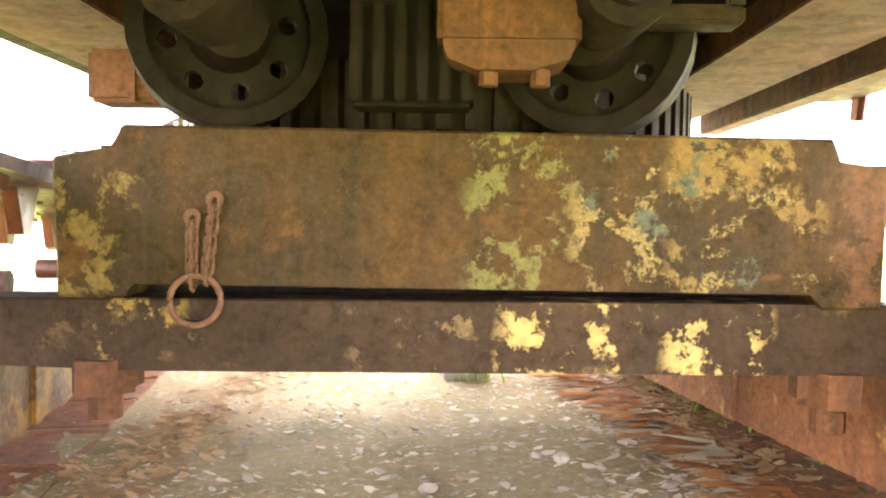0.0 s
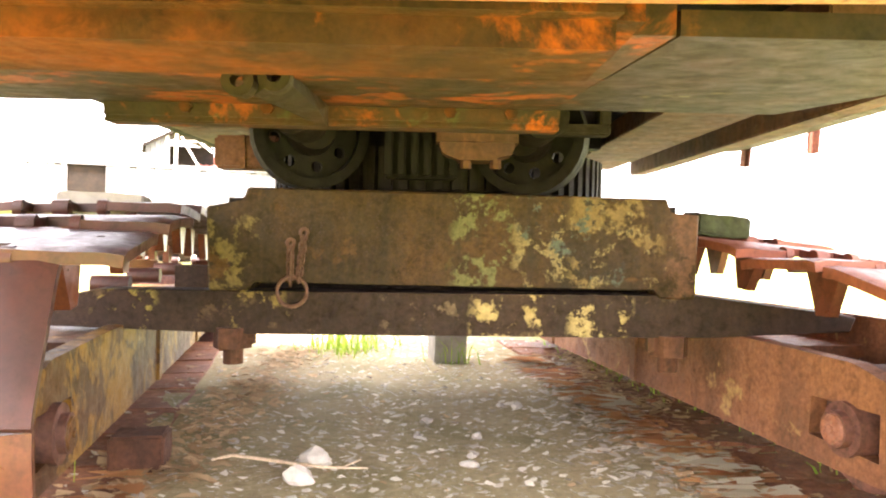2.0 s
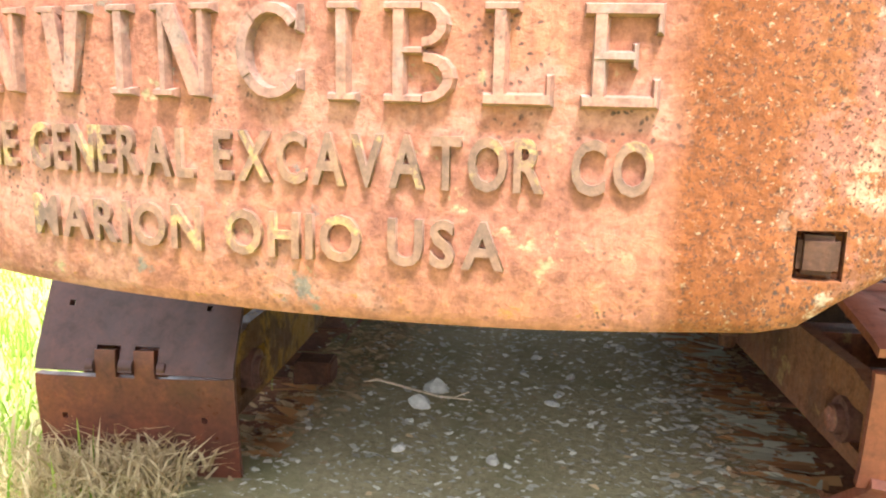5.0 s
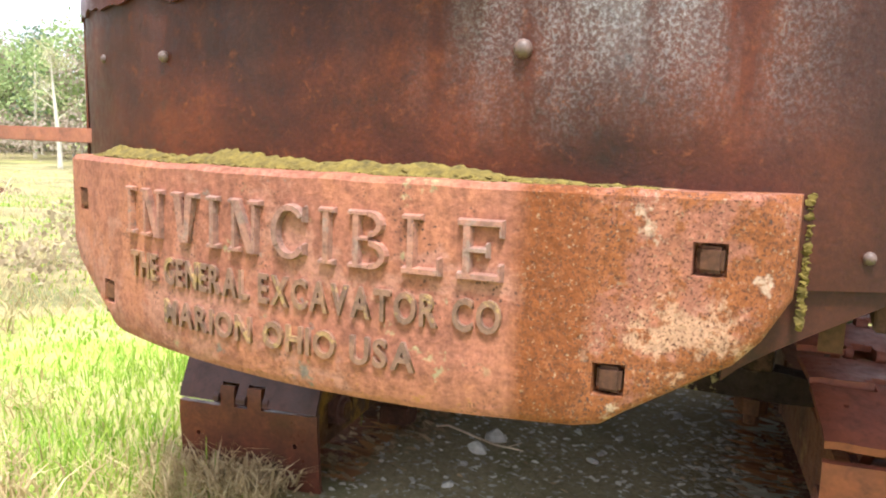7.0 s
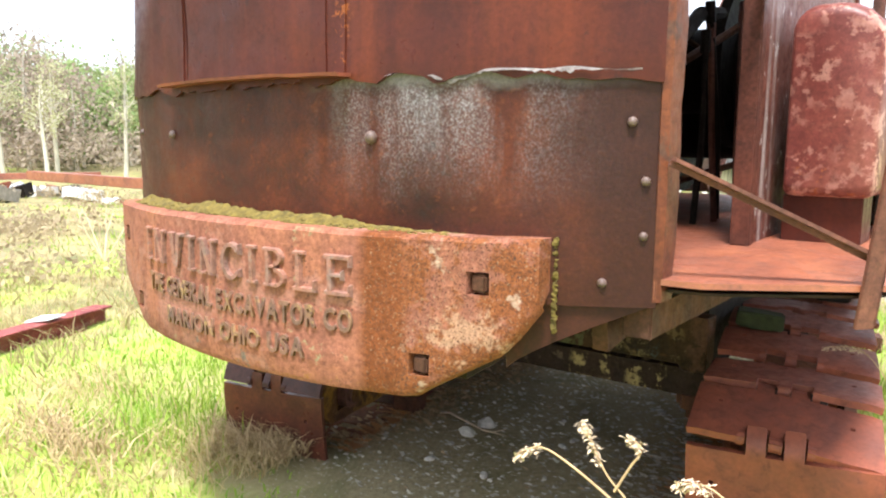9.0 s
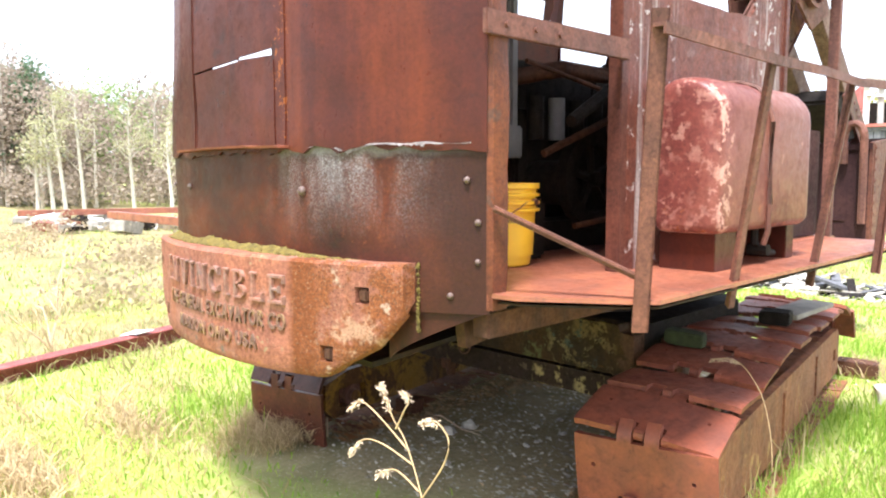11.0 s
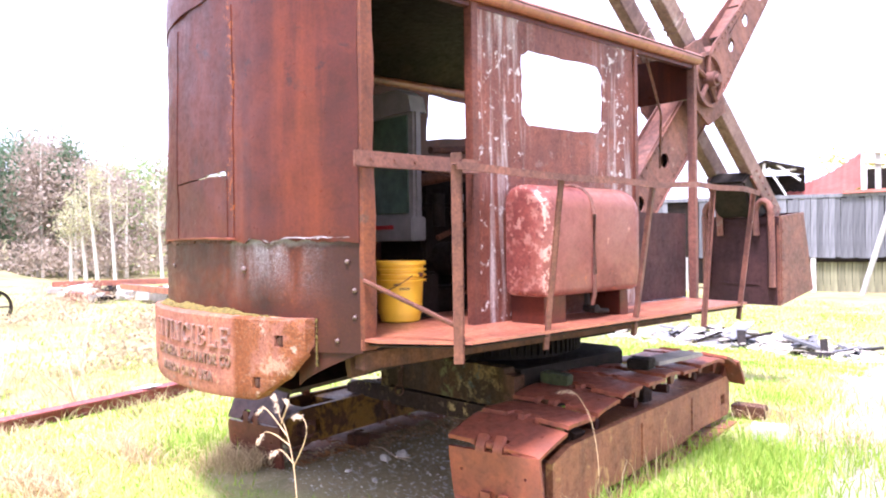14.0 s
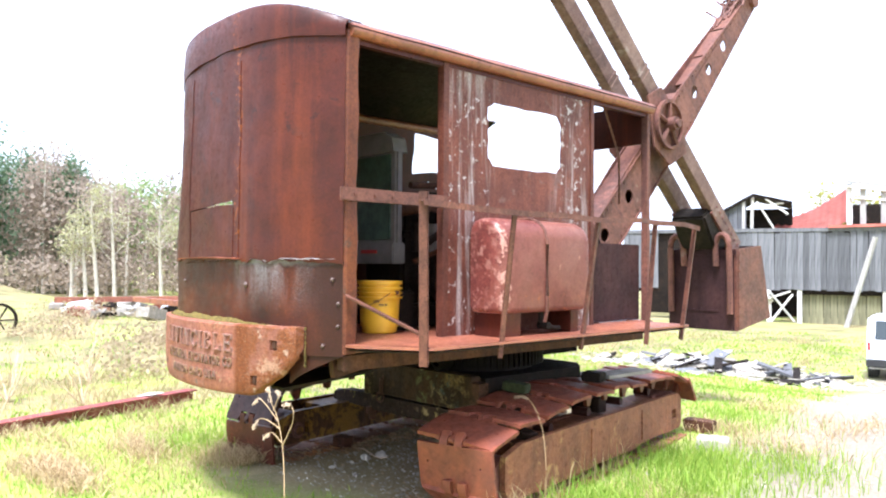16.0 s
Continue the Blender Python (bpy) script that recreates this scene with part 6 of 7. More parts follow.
# bar that sticks out of the house on its far side
bm = B()
box(bm, -2.42, -1.2, -0.23, -0.18, 1.44, 1.49, 0.004)
part("side_bar", bm, M_DECK, shovel, "red steel bar sticking out of the house")


# ---- weeds ----
def weed(base, stems, label):
    w = thing("dry_weed", label, "weed", at=base)
    bm = B()
    hd = B()
    for pts in stems:
        p = [Vector(q) for q in pts]
        fine_pts = []
        for i in range(len(p) - 1):
            for s in range(5):
                t = s / 5
                q0, q1, q2, q3 = p[max(i - 1, 0)], p[i], p[i + 1], p[min(i + 2, len(p) - 1)]
                fine_pts.append(0.5 * (2 * q1 + (q2 - q0) * t + (2 * q0 - 5 * q1 + 4 * q2 - q3) * t * t + (3 * q1 - q0 - 3 * q2 + q3) * t ** 3))
        fine_pts.append(p[-1])
        tube(bm, fine_pts, [0.0034 - 0.002 * k / len(fine_pts) for k in range(len(fine_pts))], 5)
        tip = fine_pts[int(len(fine_pts) * 0.72):]
        for q in tip:
            for _ in range(16):
                o = q + Vector((random.uniform(-0.007, 0.007), random.uniform(-0.007, 0.007), random.uniform(-0.012, 0.004)))
                d = Vector((random.uniform(-1, 1), random.uniform(-1, 1), random.uniform(-1.4, 0.3))).normalized()
                sd = d.cross(Vector((0.3, 0.2, 1))).normalized() * random.uniform(0.0015, 0.003)
                ln = random.uniform(0.008, 0.02)
                hd.faces.new([hd.verts.new(o - sd), hd.verts.new(o + d * ln * 0.5 + sd * 1.4), hd.verts.new(o + d * ln), hd.verts.new(o + d * ln * 0.4 - sd * 1.2)])
    part("stem", bm, M_STEM, w, smooth=True)
    tagged(part("seed_head", hd, M_SEED, w, "pale fluffy seed heads"), kind="stuff")
    return w


weed((1.62, -0.86, ground_z(1.62, -0.86)), [
    [(0, 0, 0), (-0.03, 0.02, 0.45), (-0.1, 0.05, 0.75), (-0.2, 0.07, 0.93), (-0.27, 0.074, 1.0), (-0.31, 0.074, 1.07), (-0.33, 0.074, 1.1)],
    [(-0.2, 0.07, 0.92), (-0.33, 0.07, 0.99), (-0.42, 0.07, 1.02), (-0.48, 0.07, 0.99)],
    [(-0.25, 0.07, 0.97), (-0.22, 0.075, 1.03), (-0.2, 0.08, 1.07), (-0.23, 0.08, 1.09)],
    [(-0.12, 0.055, 0.79), (-0.03, 0.06, 0.92), (-0.01, 0.06, 1.0), (-0.06, 0.06, 1.04), (-0.12, 0.06, 1.03)],
    [(-0.17, 0.065, 0.88), (-0.3, 0.06, 0.91), (-0.4, 0.06, 0.9), (-0.47, 0.06, 0.84)],
    [(-0.13, 0.055, 0.81), (-0.23, 0.05, 0.85), (-0.32, 0.05, 0.81)]], "dry pale weed with drooping seed heads in the grass")
weed((1.70, 1.3, ground_z(1.7, 1.3)), [[(0, 0, 0), (0.0, 0.0, 0.4), (-0.05, 0.0, 0.66), (-0.14, 0.0, 0.8), (-0.22, 0.0, 0.84), (-0.32, 0.01, 0.82)]], "single thin dry stalk beside the track")


# bare shrubs by the girder
for k, (x, y, h) in enumerate(((-3.6, -1.2, 0.55), (-3.9, -1.9, 0.6), (-5.6, 0.3, 0.6), (-6.6, -0.4, 0.8), (-7.6, 1.0, 0.8), (-8.4, 3.4, 0.9))):
    r3 = random.Random(60 + k)
    bm = B()
    for s in range(6):
        a = r3.uniform(0, 6.28)
        d = Vector((math.cos(a) * 0.5, math.sin(a) * 0.5, 1)).normalized()
        p = [Vector((0, 0, 0))]
        for _ in range(4):
            d = (d + Vector((r3.uniform(-1, 1), r3.uniform(-1, 1), r3.uniform(-0.2, 0.4))) * 0.22).normalized()
            p.append(p[-1] + d * h * 0.27)
        tube(bm, p, [0.012, 0.01, 0.008, 0.006, 0.003], 4)
        for q in p[2:]:
            e2 = q + (d + Vector((r3.uniform(-1, 1), r3.uniform(-1, 1), r3.uniform(-0.3, 0.5)))).normalized() * h * 0.2
            tube(bm, [q, (q + e2) / 2 + Vector((0, 0, 0.01)), e2], [0.006, 0.005, 0.003], 4)
    ob = part("bare_shrub", bm, M_SEED)
    ob.location = (x, y, ground_z(x, y))
    tagged(ob, "bare pale twiggy shrub in the rough grass", "shrub", "bare shrubs")


# ---- grass, litter ----
def blades(name, pts, h, w, material, label, seed, lean=0.5):
    rr = np.random.RandomState(seed)
    n2 = len(pts)
    P = np.array(pts)
    ang = rr.uniform(0, 2 * np.pi, n2)
    hh = h * rr.uniform(0.45, 1.25, n2)
    ww = w * rr.uniform(0.6, 1.4, n2)
    ln = lean * hh * rr.uniform(0.1, 1.1, n2)
    la = rr.uniform(0, 2 * np.pi, n2)
    side = np.stack([np.cos(ang), np.sin(ang), np.zeros(n2)], 1) * ww[:, None] / 2
    tip = np.stack([np.cos(la) * ln, np.sin(la) * ln, hh], 1)
    midp = np.stack([np.cos(la) * ln * 0.3, np.sin(la) * ln * 0.3, hh * 0.6], 1)
    V = np.stack([P - side, P + side, P + midp + side * 0.7, P + midp - side * 0.7, P + tip], 1).reshape(-1, 3)
    F = []
    for k in range(n2):
        o = 5 * k
        F.append((o, o + 1, o + 2, o + 3))
        F.append((o + 3, o + 2, o + 4))
    me = bpy.data.meshes.new(name)
    me.from_pydata(V.tolist(), [], F)
    me.materials.append(material)
    return tagged(new(name, me), label, "grass", kind="stuff")


def blade_mat(name, a, c2):
    m, n, l, b = mat(name, 0.75)
    g = n.new("ShaderNodeNewGeometry")
    col = ramp(n, l, g.outputs["Random Per Island"], [(0.0, a), (0.55, tuple((x + y) / 2 for x, y in zip(a, c2))), (1.0, c2)])
    l.new(col, b.inputs["Base Color"])
    glow = n.new("ShaderNodeBsdfTranslucent")
    l.new(col, glow.inputs["Color"])
    both = n.new("ShaderNodeMixShader")
    both.inputs[0].default_value = 0.45
    l.new(b.outputs[0], both.inputs[1])
    l.new(glow.outputs[0], both.inputs[2])
    l.new(both.outputs[0], n["Material Output"].inputs["Surface"])
    return m


M_BLADE = blade_mat("green_blades", (0.16, 0.31, 0.02), (0.42, 0.52, 0.085))
M_DRY = blade_mat("dry_blades", (0.34, 0.25, 0.1), (0.66, 0.54, 0.3))
rr = random.Random(11)
green, dry = [], []
while len(green) < 52000:
    x, y = rr.uniform(-9, 6), rr.uniform(-5, 13)
    d0 = math.hypot(x - 1.5, y - 1.5)
    if rr.random() > math.exp(-d0 / 7.0) * 1.6:
        continue
    if rr.random() < dirt_mask(x, y) * 1.05 or rr.random() < road_mask(x, y) * 1.1 or rr.random() < straw_mask(x, y) * 0.75:
        if len(dry) < 16000 and rr.random() < 0.4 and dirt_mask(x, y) < 0.4 and road_mask(x, y) < 0.6:
            dry.append((x, y, ground_z(x, y)))
        continue
    green.append((x, y, ground_z(x, y)))
tall = []
for cx2, cy2, n2, s in ((2.0, 1.6, 900, 0.25), (2.1, 2.6, 1100, 0.35), (1.75, 3.4, 700, 0.25), (2.3, 3.8, 700, 0.4), (1.0, 5.6, 500, 0.4), (-1.9, 0.2, 500, 0.3), (-2.4, 1.2, 500, 0.4), (-0.6, 3.75, 160, 0.13), (0.08, 3.38, 50, 0.06)):
    for _ in range(n2):
        x, y = rr.gauss(cx2, s), rr.gauss(cy2, s)
        tall.append((x, y, ground_z(x, y)))
blades("grass", tall, 0.17, 0.009, M_BLADE, "taller lush green grass beside the track", 13, lean=0.8)
blades("grass", green, 0.055, 0.009, M_BLADE, "fresh green grass with uneven tufts", 3, lean=1.1)
for cx2, cy2, n2, s in ((-1.35, 0.2, 900, 0.28), (-1.2, 0.3, 500, 0.16), (-2.2, -0.9, 700, 0.35), (-1.2, -0.6, 600, 0.4), (1.9, 1.3, 700, 0.25), (2.1, 2.2, 500, 0.3), (-2.9, 0.3, 500, 0.4), (1.75, 0.8, 300, 0.12)):
    for _ in range(n2):
        x, y = rr.gauss(cx2, s), rr.gauss(cy2, s * 0.7)
        dry.append((x, y, ground_z(x, y)))
stalks = []
for k in range(150):
    p = pose(0, 0, 0, 0, 0, 10) @ Vector((1.485 + rr.uniform(0.26, 0.4), rr.choice((rr.gauss(0.62, 0.1), rr.uniform(0.6, 2.6))), 0))
    stalks.append((p.x, p.y, ground_z(p.x, p.y)))
blades("dry_grass", stalks, 0.24, 0.008, M_DRY, "tall dry grass stalks against the track frame", 15, lean=0.7)
dry = [q for q in dry if not (-0.88 < q[0] < 1.0 and -0.1 < q[1] < 4)]
blades("dry_grass", dry, 0.1, 0.007, M_DRY, "dry straw-coloured grass tufts", 5, lean=2.2)
M_HAY = blade_mat("brown_dead_grass", (0.34, 0.24, 0.12), (0.72, 0.57, 0.34))
hay = []
for cx2, cy2, n2, sa, sb in ((-1.45, -1.12, 1500, 0.28, 0.12), (-1.9, -1.24, 700, 0.2, 0.12), (-2.08, -0.28, 1100, 0.32, 0.13), (-1.15, 0.38, 1500, 0.16, 0.1), (-3.4, -0.9, 700, 0.4, 0.2), (2.05, 4.5, 600, 0.3, 0.3), (1.2, 4.9, 500, 0.25, 0.2), (2.1, 6.2, 700, 0.3, 0.6), (0.9, 6.8, 500, 0.3, 0.3)):
    for _ in range(n2):
        x, y = rr.gauss(cx2, sa), rr.gauss(cy2, sb)
        if rr.random() < 0.5 or (-0.88 < x < 1.0 and 0 < y < 4):
            continue
        hay.append((x, y, ground_z(x, y) + 0.05 * rr.random()))
blades("dead_grass", hay, 0.13, 0.011, M_HAY, "brown matted dead grass", 9, lean=1.9)
M_WEEDS = blade_mat("mixed_dry_weeds", (0.28, 0.22, 0.1), (0.6, 0.5, 0.27))
far_dry, field_green = [], []
while len(far_dry) < 15000:
    x, y = rr.uniform(-44, -3.5), rr.uniform(-8, 26)
    if rr.random() > math.exp((x + 4) / 14):
        continue
    clump = noise.noise((x * 0.33, y * 0.33, 6.1)) + 0.6 * noise.noise((x * 1.1, y * 1.1, 2.1))
    if clump > 0.12:
        for _ in range(5):
            a, c2 = x + rr.gauss(0, 0.12), y + rr.gauss(0, 0.12)
            far_dry.append((a, c2, ground_z(a, c2)))
    elif clump < -0.05:
        for _ in range(4):
            a, c2 = x + rr.gauss(0, 0.25), y + rr.gauss(0, 0.25)
            field_green.append((a, c2, ground_z(a, c2)))
blades("dry_weeds", far_dry, 0.2, 0.014, M_WEEDS, "pale and brown dry weeds over the rough field", 6, lean=1.6)
blades("grass", field_green, 0.09, 0.02, M_BLADE, "green grass clumps over the rough field", 8, lean=1.1)
far_green = []
while len(far_green) < 16000:
    x, y = rr.uniform(-16, 6), rr.uniform(8, 30)
    if road_mask(x, y) < 0.5:
        far_green.append((x, y, ground_z(x, y)))
blades("grass", far_green, 0.09, 0.022, M_BLADE, "green grass beyond the machine", 7)


def flakes(name, count, region, size, material, label, seed, lift=0.004):
    """Chips and leaves strewn on the ground: small bent five-sided flakes."""
    r2 = random.Random(seed)
    V, F = [], []
    while len(F) < count * 3:
        x, y = region(r2)
        s = size * r2.uniform(0.35, 1.3)
        z = ground_z(x, y) + lift
        a = r2.uniform(0, 6.28)
        tx, ty = r2.uniform(-0.35, 0.35), r2.uniform(-0.35, 0.35)
        o = len(V)
        for k in range(5):
            q = a + k * 1.2566
            rad = s * r2.uniform(0.6, 1.1) * (1.0 if k % 2 else 0.7)
            dx, dy = rad * math.cos(q), 0.62 * rad * math.sin(q)
            V.append((x + dx, y + dy, z + tx * dx + ty * dy + 0.3 * s * r2.random()))
        F += [(o, o + 1, o + 2), (o, o + 2, o + 3), (o, o + 3, o + 4)]
    me = bpy.data.meshes.new(name)
    me.from_pydata(V, [], F)
    me.materials.append(material)
    return tagged(new(name, me), label, "litter", kind="stuff")


M_CHIP = blade_mat("pale_chips", (0.34, 0.3, 0.23), (0.82, 0.77, 0.66))
M_LITTER = blade_mat("brown_leaves", (0.32, 0.21, 0.11), (0.66, 0.48, 0.28))
flakes("stone_chips", 3800, lambda r: (r.gauss(-0.05 - 0.17 * 0.8, 0.55), r.uniform(0.35, 5.6)), 0.022, M_CHIP, "pale stone chips and bits on the dirt", 21)
flakes("stone_chips", 1100, lambda r: (r.gauss(0.78 - 0.12, 0.16), r.uniform(0.7, 3.6)), 0.028, M_CHIP, "pale litter along the track", 22)
flakes("dead_leaves", 2300, lambda r: (r.choice((-0.78, 0.95)) + r.gauss(0, 0.1) - 0.17 * 0.6, r.uniform(0.6, 3.8)), 0.035, M_LITTER, "brown leaves and rust flakes along the tracks", 23, 0.01)
flakes("dead_leaves", 350, lambda r: (r.uniform(-1.0, 0.9), r.uniform(0.4, 5.0)), 0.022, M_LITTER, "brown dead leaves on the dirt", 24)


def rust_scale(count, x0, x1, y0, y1, material, label, seed):
    """Long pointed flakes of rust and dry stalk bits that lie along the inner edge of a crawler track."""
    r2 = random.Random(seed)
    turn = pose(0, 0, 0, 0, 0, 10)
    V, F = [], []
    for _ in range(count):
        p = turn @ Vector((r2.uniform(x0, x1), r2.uniform(y0, y1), 0))
        p.z = ground_z(p.x, p.y) + r2.uniform(0.004, 0.03)
        a = radians(180 + r2.uniform(-22, 26))
        d = Vector((math.cos(a), math.sin(a), r2.uniform(-0.15, 0.1)))
        w = Vector((-d.y, d.x, r2.uniform(-0.2, 0.3))) * r2.uniform(0.012, 0.034)
        ln = r2.uniform(0.06, 0.19)
        o = len(V)
        V += [tuple(p - w), tuple(p + w), tuple(p + d * ln * 0.55 + w * 0.7), tuple(p + d * ln), tuple(p + d * ln * 0.5 - w * 0.8)]
        F += [(o, o + 1, o + 2, o + 4), (o + 4, o + 2, o + 3)]
    me = bpy.data.meshes.new("rust_scale")
    me.from_pydata(V, [], F)
    me.materials.append(material)
    return tagged(new("rust_scale", me), label, "litter", kind="stuff")


M_SCALE = blade_mat("orange_rust_scale", (0.34, 0.15, 0.06), (0.68, 0.36, 0.15))
M_STALK = blade_mat("grey_green_stalks", (0.5, 0.47, 0.33), (0.8, 0.77, 0.6))
rust_scale(420, 1.08, 1.26, 0.75, 3.4, M_SCALE, "orange rust scale along the crawler track", 31)
rust_scale(240, 1.06, 1.26, 0.75, 3.4, M_STALK, "grey-green stalk bits along the crawler track", 32)
rust_scale(40, -0.72, -0.6, 0.75, 1.6, M_SCALE, "orange rust scale along the crawler track", 33)
flakes("gravel", 2500, lambda r: (lambda y: (ROAD(y) + r.gauss(0, 0.9), y))(r.uniform(-3, 14)), 0.03, M_CHIP, "loose pale gravel on the track road", 25)


# ---- barn ----
barn = thing("barn", "collapsing grey wooden barn with a sagging red metal roof", "barn", at=(-13.75, 34.3, 0))
barn.rotation_euler = (0, 0, math.atan2(2.8, 6.85))


def wood(name, colour):
    m, n, l, b = mat(name, 0.9)
    v = coords(n, l, (6, 6, 0.5))
    f2 = noise_at(n, l, v, 2.0, 7, 0.65)
    oi = n.new("ShaderNodeObjectInfo")
    c = ramp(n, l, f2, [(0.3, tuple(0.55 * x for x in colour)), (0.7, tuple(1.25 * x for x in colour))])
    g = ramp(n, l, oi.outputs["Random"], [(0.0, (0.6, 0.6, 0.6)), (1.0, (1.25, 1.25, 1.25))])
    l.new(mix(n, l, 1.0, c, g, 'MULTIPLY'), b.inputs["Base Color"])
    bump(n, l, b, f2, 0.3, 0.02)
    return m


M_BOARD = wood("grey_barn_boards", (0.155, 0.155, 0.165))
M_BOARDW = wood("pale_barn_boards", (0.55, 0.52, 0.48))
M_BOARDG = wood("mossy_barn_boards", (0.2, 0.19, 0.11))


def plank_mesh(w, h, t, material):
    bm = B()
    box(bm, -w / 2, w / 2, -t / 2, t / 2, 0, h)
    return mesh_of("board", bm, material)


SIDING = [plank_mesh(0.257, hh, 0.04, M_BOARD) for hh in (2.95, 3.0, 2.9)]
x = -5.0
k = 0
while x < 12.5:
    if not (-3.2 < x < -1.8):
        o = new("board", SIDING[k % 3])
        o.parent = barn
        o.matrix_basis = pose(x, rr.uniform(-0.02, 0.02), 0.72 + rr.uniform(-0.04, 0.04), 0, rr.uniform(-0.5, 0.5), 0)
    x += 0.262
    k += 1
bm = B()
box(bm, -5.1, 12.6, -0.06, 0.06, 3.66, 3.84)
part("top_beam", bm, M_BOARD, barn)
# Dark sheets behind the boards and the gap stand in for the unlit inside.
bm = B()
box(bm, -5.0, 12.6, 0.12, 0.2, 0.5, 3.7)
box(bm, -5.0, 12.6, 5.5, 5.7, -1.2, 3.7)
part("dark_inside_wall", bm, M_DARK, barn)
LOW = plank_mesh(0.3, 1.75, 0.04, M_BOARDG)
x = 3.9
while x < 7.2:
    o = new("board", LOW)
    o.parent = barn
    o.matrix_basis = pose(x, 0.3, -1.1, 0, rr.uniform(-0.6, 0.6), 0)
    x += 0.315
POST = plank_mesh(0.22, 2.0, 0.2, M_BOARDW)
for x in (-4.6, -2.4, -0.2, 2.2, 3.62, 7.35, 9.6, 11.8):
    o = new("post", POST)
    o.parent = barn
    o.matrix_basis = pose(x, 0.1, -1.25)
for x0, z0, x1, z1 in ((2.25, 0.6, 3.4, -0.9), (2.3, -0.9, 3.3, 0.5), (2.0, 0.2, 3.2, 0.65), (1.2, -0.9, 2.4, 0.2)):
    bm = B()
    p, q = Vector((x0, -0.1, z0)), Vector((x1, 0.1, z1))
    box(bm, -0.09, 0.09, -0.05, 0.05, -(q - p).length, 0, 0.005, look(p, q))
    part("brace", bm, M_BOARDW, barn)
# gable shed on top
GB = [plank_mesh(0.2, hh, 0.03, M_BOARD) for hh in (1.2, 1.35, 1.5, 1.65, 1.8)]
for i in range(5):
    o = new("board", GB[i])
    o.parent = barn
    o.matrix_basis = pose(0.1 + 0.22 * i, 0.9, 3.7)
bm = B()
prism(bm, [(-0.15, 4.85), (1.42, 5.72), (3.3, 5.25), (3.25, 5.12), (1.42, 5.56), (-0.1, 4.72)], 'y', 0.7, 4.5)
part("shed_roof", bm, M_DARK, barn)
for x0, z0, x1, z1 in ((1.35, 3.7, 1.4, 5.6), (1.6, 5.3, 2.5, 3.75), (2.0, 5.45, 3.1, 4.6), (1.35, 5.0, 2.9, 5.2), (0.95, 3.7, 0.95, 5.3)):
    bm = B()
    p, q = Vector((x0, 0.8, z0)), Vector((x1, 0.85, z1))
    box(bm, -0.07, 0.07, -0.05, 0.05, -(q - p).length, 0, 0.005, look(p, q))
    part("rafter", bm, M_BOARDW, barn)
# Wall coloured dark for the shade inside the shed.
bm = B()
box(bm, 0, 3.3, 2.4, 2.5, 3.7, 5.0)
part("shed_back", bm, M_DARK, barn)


def sag(u, w):
    return (2.4 + 3.5 * u + 0.25 * w, 1.2 + 3.2 * w, 3.95 + (0.55 + 1.55 * u) * w + 0.3 * u * u - 0.35 * math.sin(u * 3.1) * (1 - 0.4 * w))


bm = B()
U, Wn = 40, 10
g = [[bm.verts.new(Vector(sag(i / U, j / Wn)) + Vector((0, 0, 0.03 * math.sin(i * 1.57)))) for i in range(U + 1)] for j in range(Wn + 1)]
for j in range(Wn):
    for i in range(U):
        bm.faces.new((g[j][i], g[j][i + 1], g[j + 1][i + 1], g[j + 1][i]))
bmesh.ops.solidify(bm, geom=bm.faces[:], thickness=0.02)
part("sagging_roof", bm, M_BARNRED, barn, "sagging red corrugated roof sheet", smooth=True)
bm = B()
prism(bm, [(4.9, 3.82), (12.5, 3.95), (12.5, 4.1), (4.9, 3.96)], 'y', -0.2, 0.6)
part("lower_roof", bm, M_BARNRED, barn)
for x0, z0, x1, z1 in ((5.8, 5.95, 12, 5.0), (5.8, 6.2, 12, 5.4), (5.9, 4.0, 5.9, 6.1), (6.5, 4.0, 6.5, 5.9), (7.4, 4.0, 7.4, 5.8), (8.4, 4.0, 8.4, 5.6), (5.9, 5.4, 7.6, 5.2), (9.6, 4.0, 9.6, 5.4)):
    bm = B()
    p, q = Vector((x0, 1.0, z0)), Vector((x1, 1.1, z1))
    box(bm, -0.13, 0.13, -0.05, 0.05, -(q - p).length, 0, 0.005, look(p, q) if abs(x1 - x0) > 0.1 else look(p, q))
    part("rafter", bm, M_BOARDW, barn)
# Dark colour here holds the shade behind the rafters.
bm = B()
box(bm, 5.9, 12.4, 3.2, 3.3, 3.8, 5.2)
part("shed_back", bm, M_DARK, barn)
pole = B()
tube(pole, [(-8.0, 35.0, -1.05), (-6.9, 35.6, 3.3)], 0.12, 10)
tagged(part("leaning_pole", pole, M_BOARDW, smooth=True), "pale wooden pole leaning against the barn", "pole")

# scrap boards and sheets in heaps
for k in range(90):
    a, rad = rr.uniform(0, 6.28), rr.random() ** 0.6
    x, y = -4.6 + 3.6 * rad * math.cos(a), 15.6 + 1.7 * rad * math.sin(a)
    bm = B()
    ln = rr.uniform(0.3, 1.2)
    box(bm, -ln / 2, ln / 2, -rr.uniform(0.05, 0.2), rr.uniform(0.05, 0.2), 0, rr.uniform(0.02, 0.08), 0.004)
    roughen(bm, 0.03, 2)
    ob = part("scrap_board", bm, rr.choice((M_BOARDW, M_BOARD, M_STONE, M_BOARD, M_WOODGREY, M_DARK)))
    ob.matrix_basis = pose(x, y, ground_z(x, y) + 0.5 * (1 - rad) * rr.random(), rr.uniform(-24, 24), rr.uniform(-20, 20), rr.uniform(0, 180))
    tagged(ob, "weathered scrap board in a heap on the grass", "board", "scrap heap")
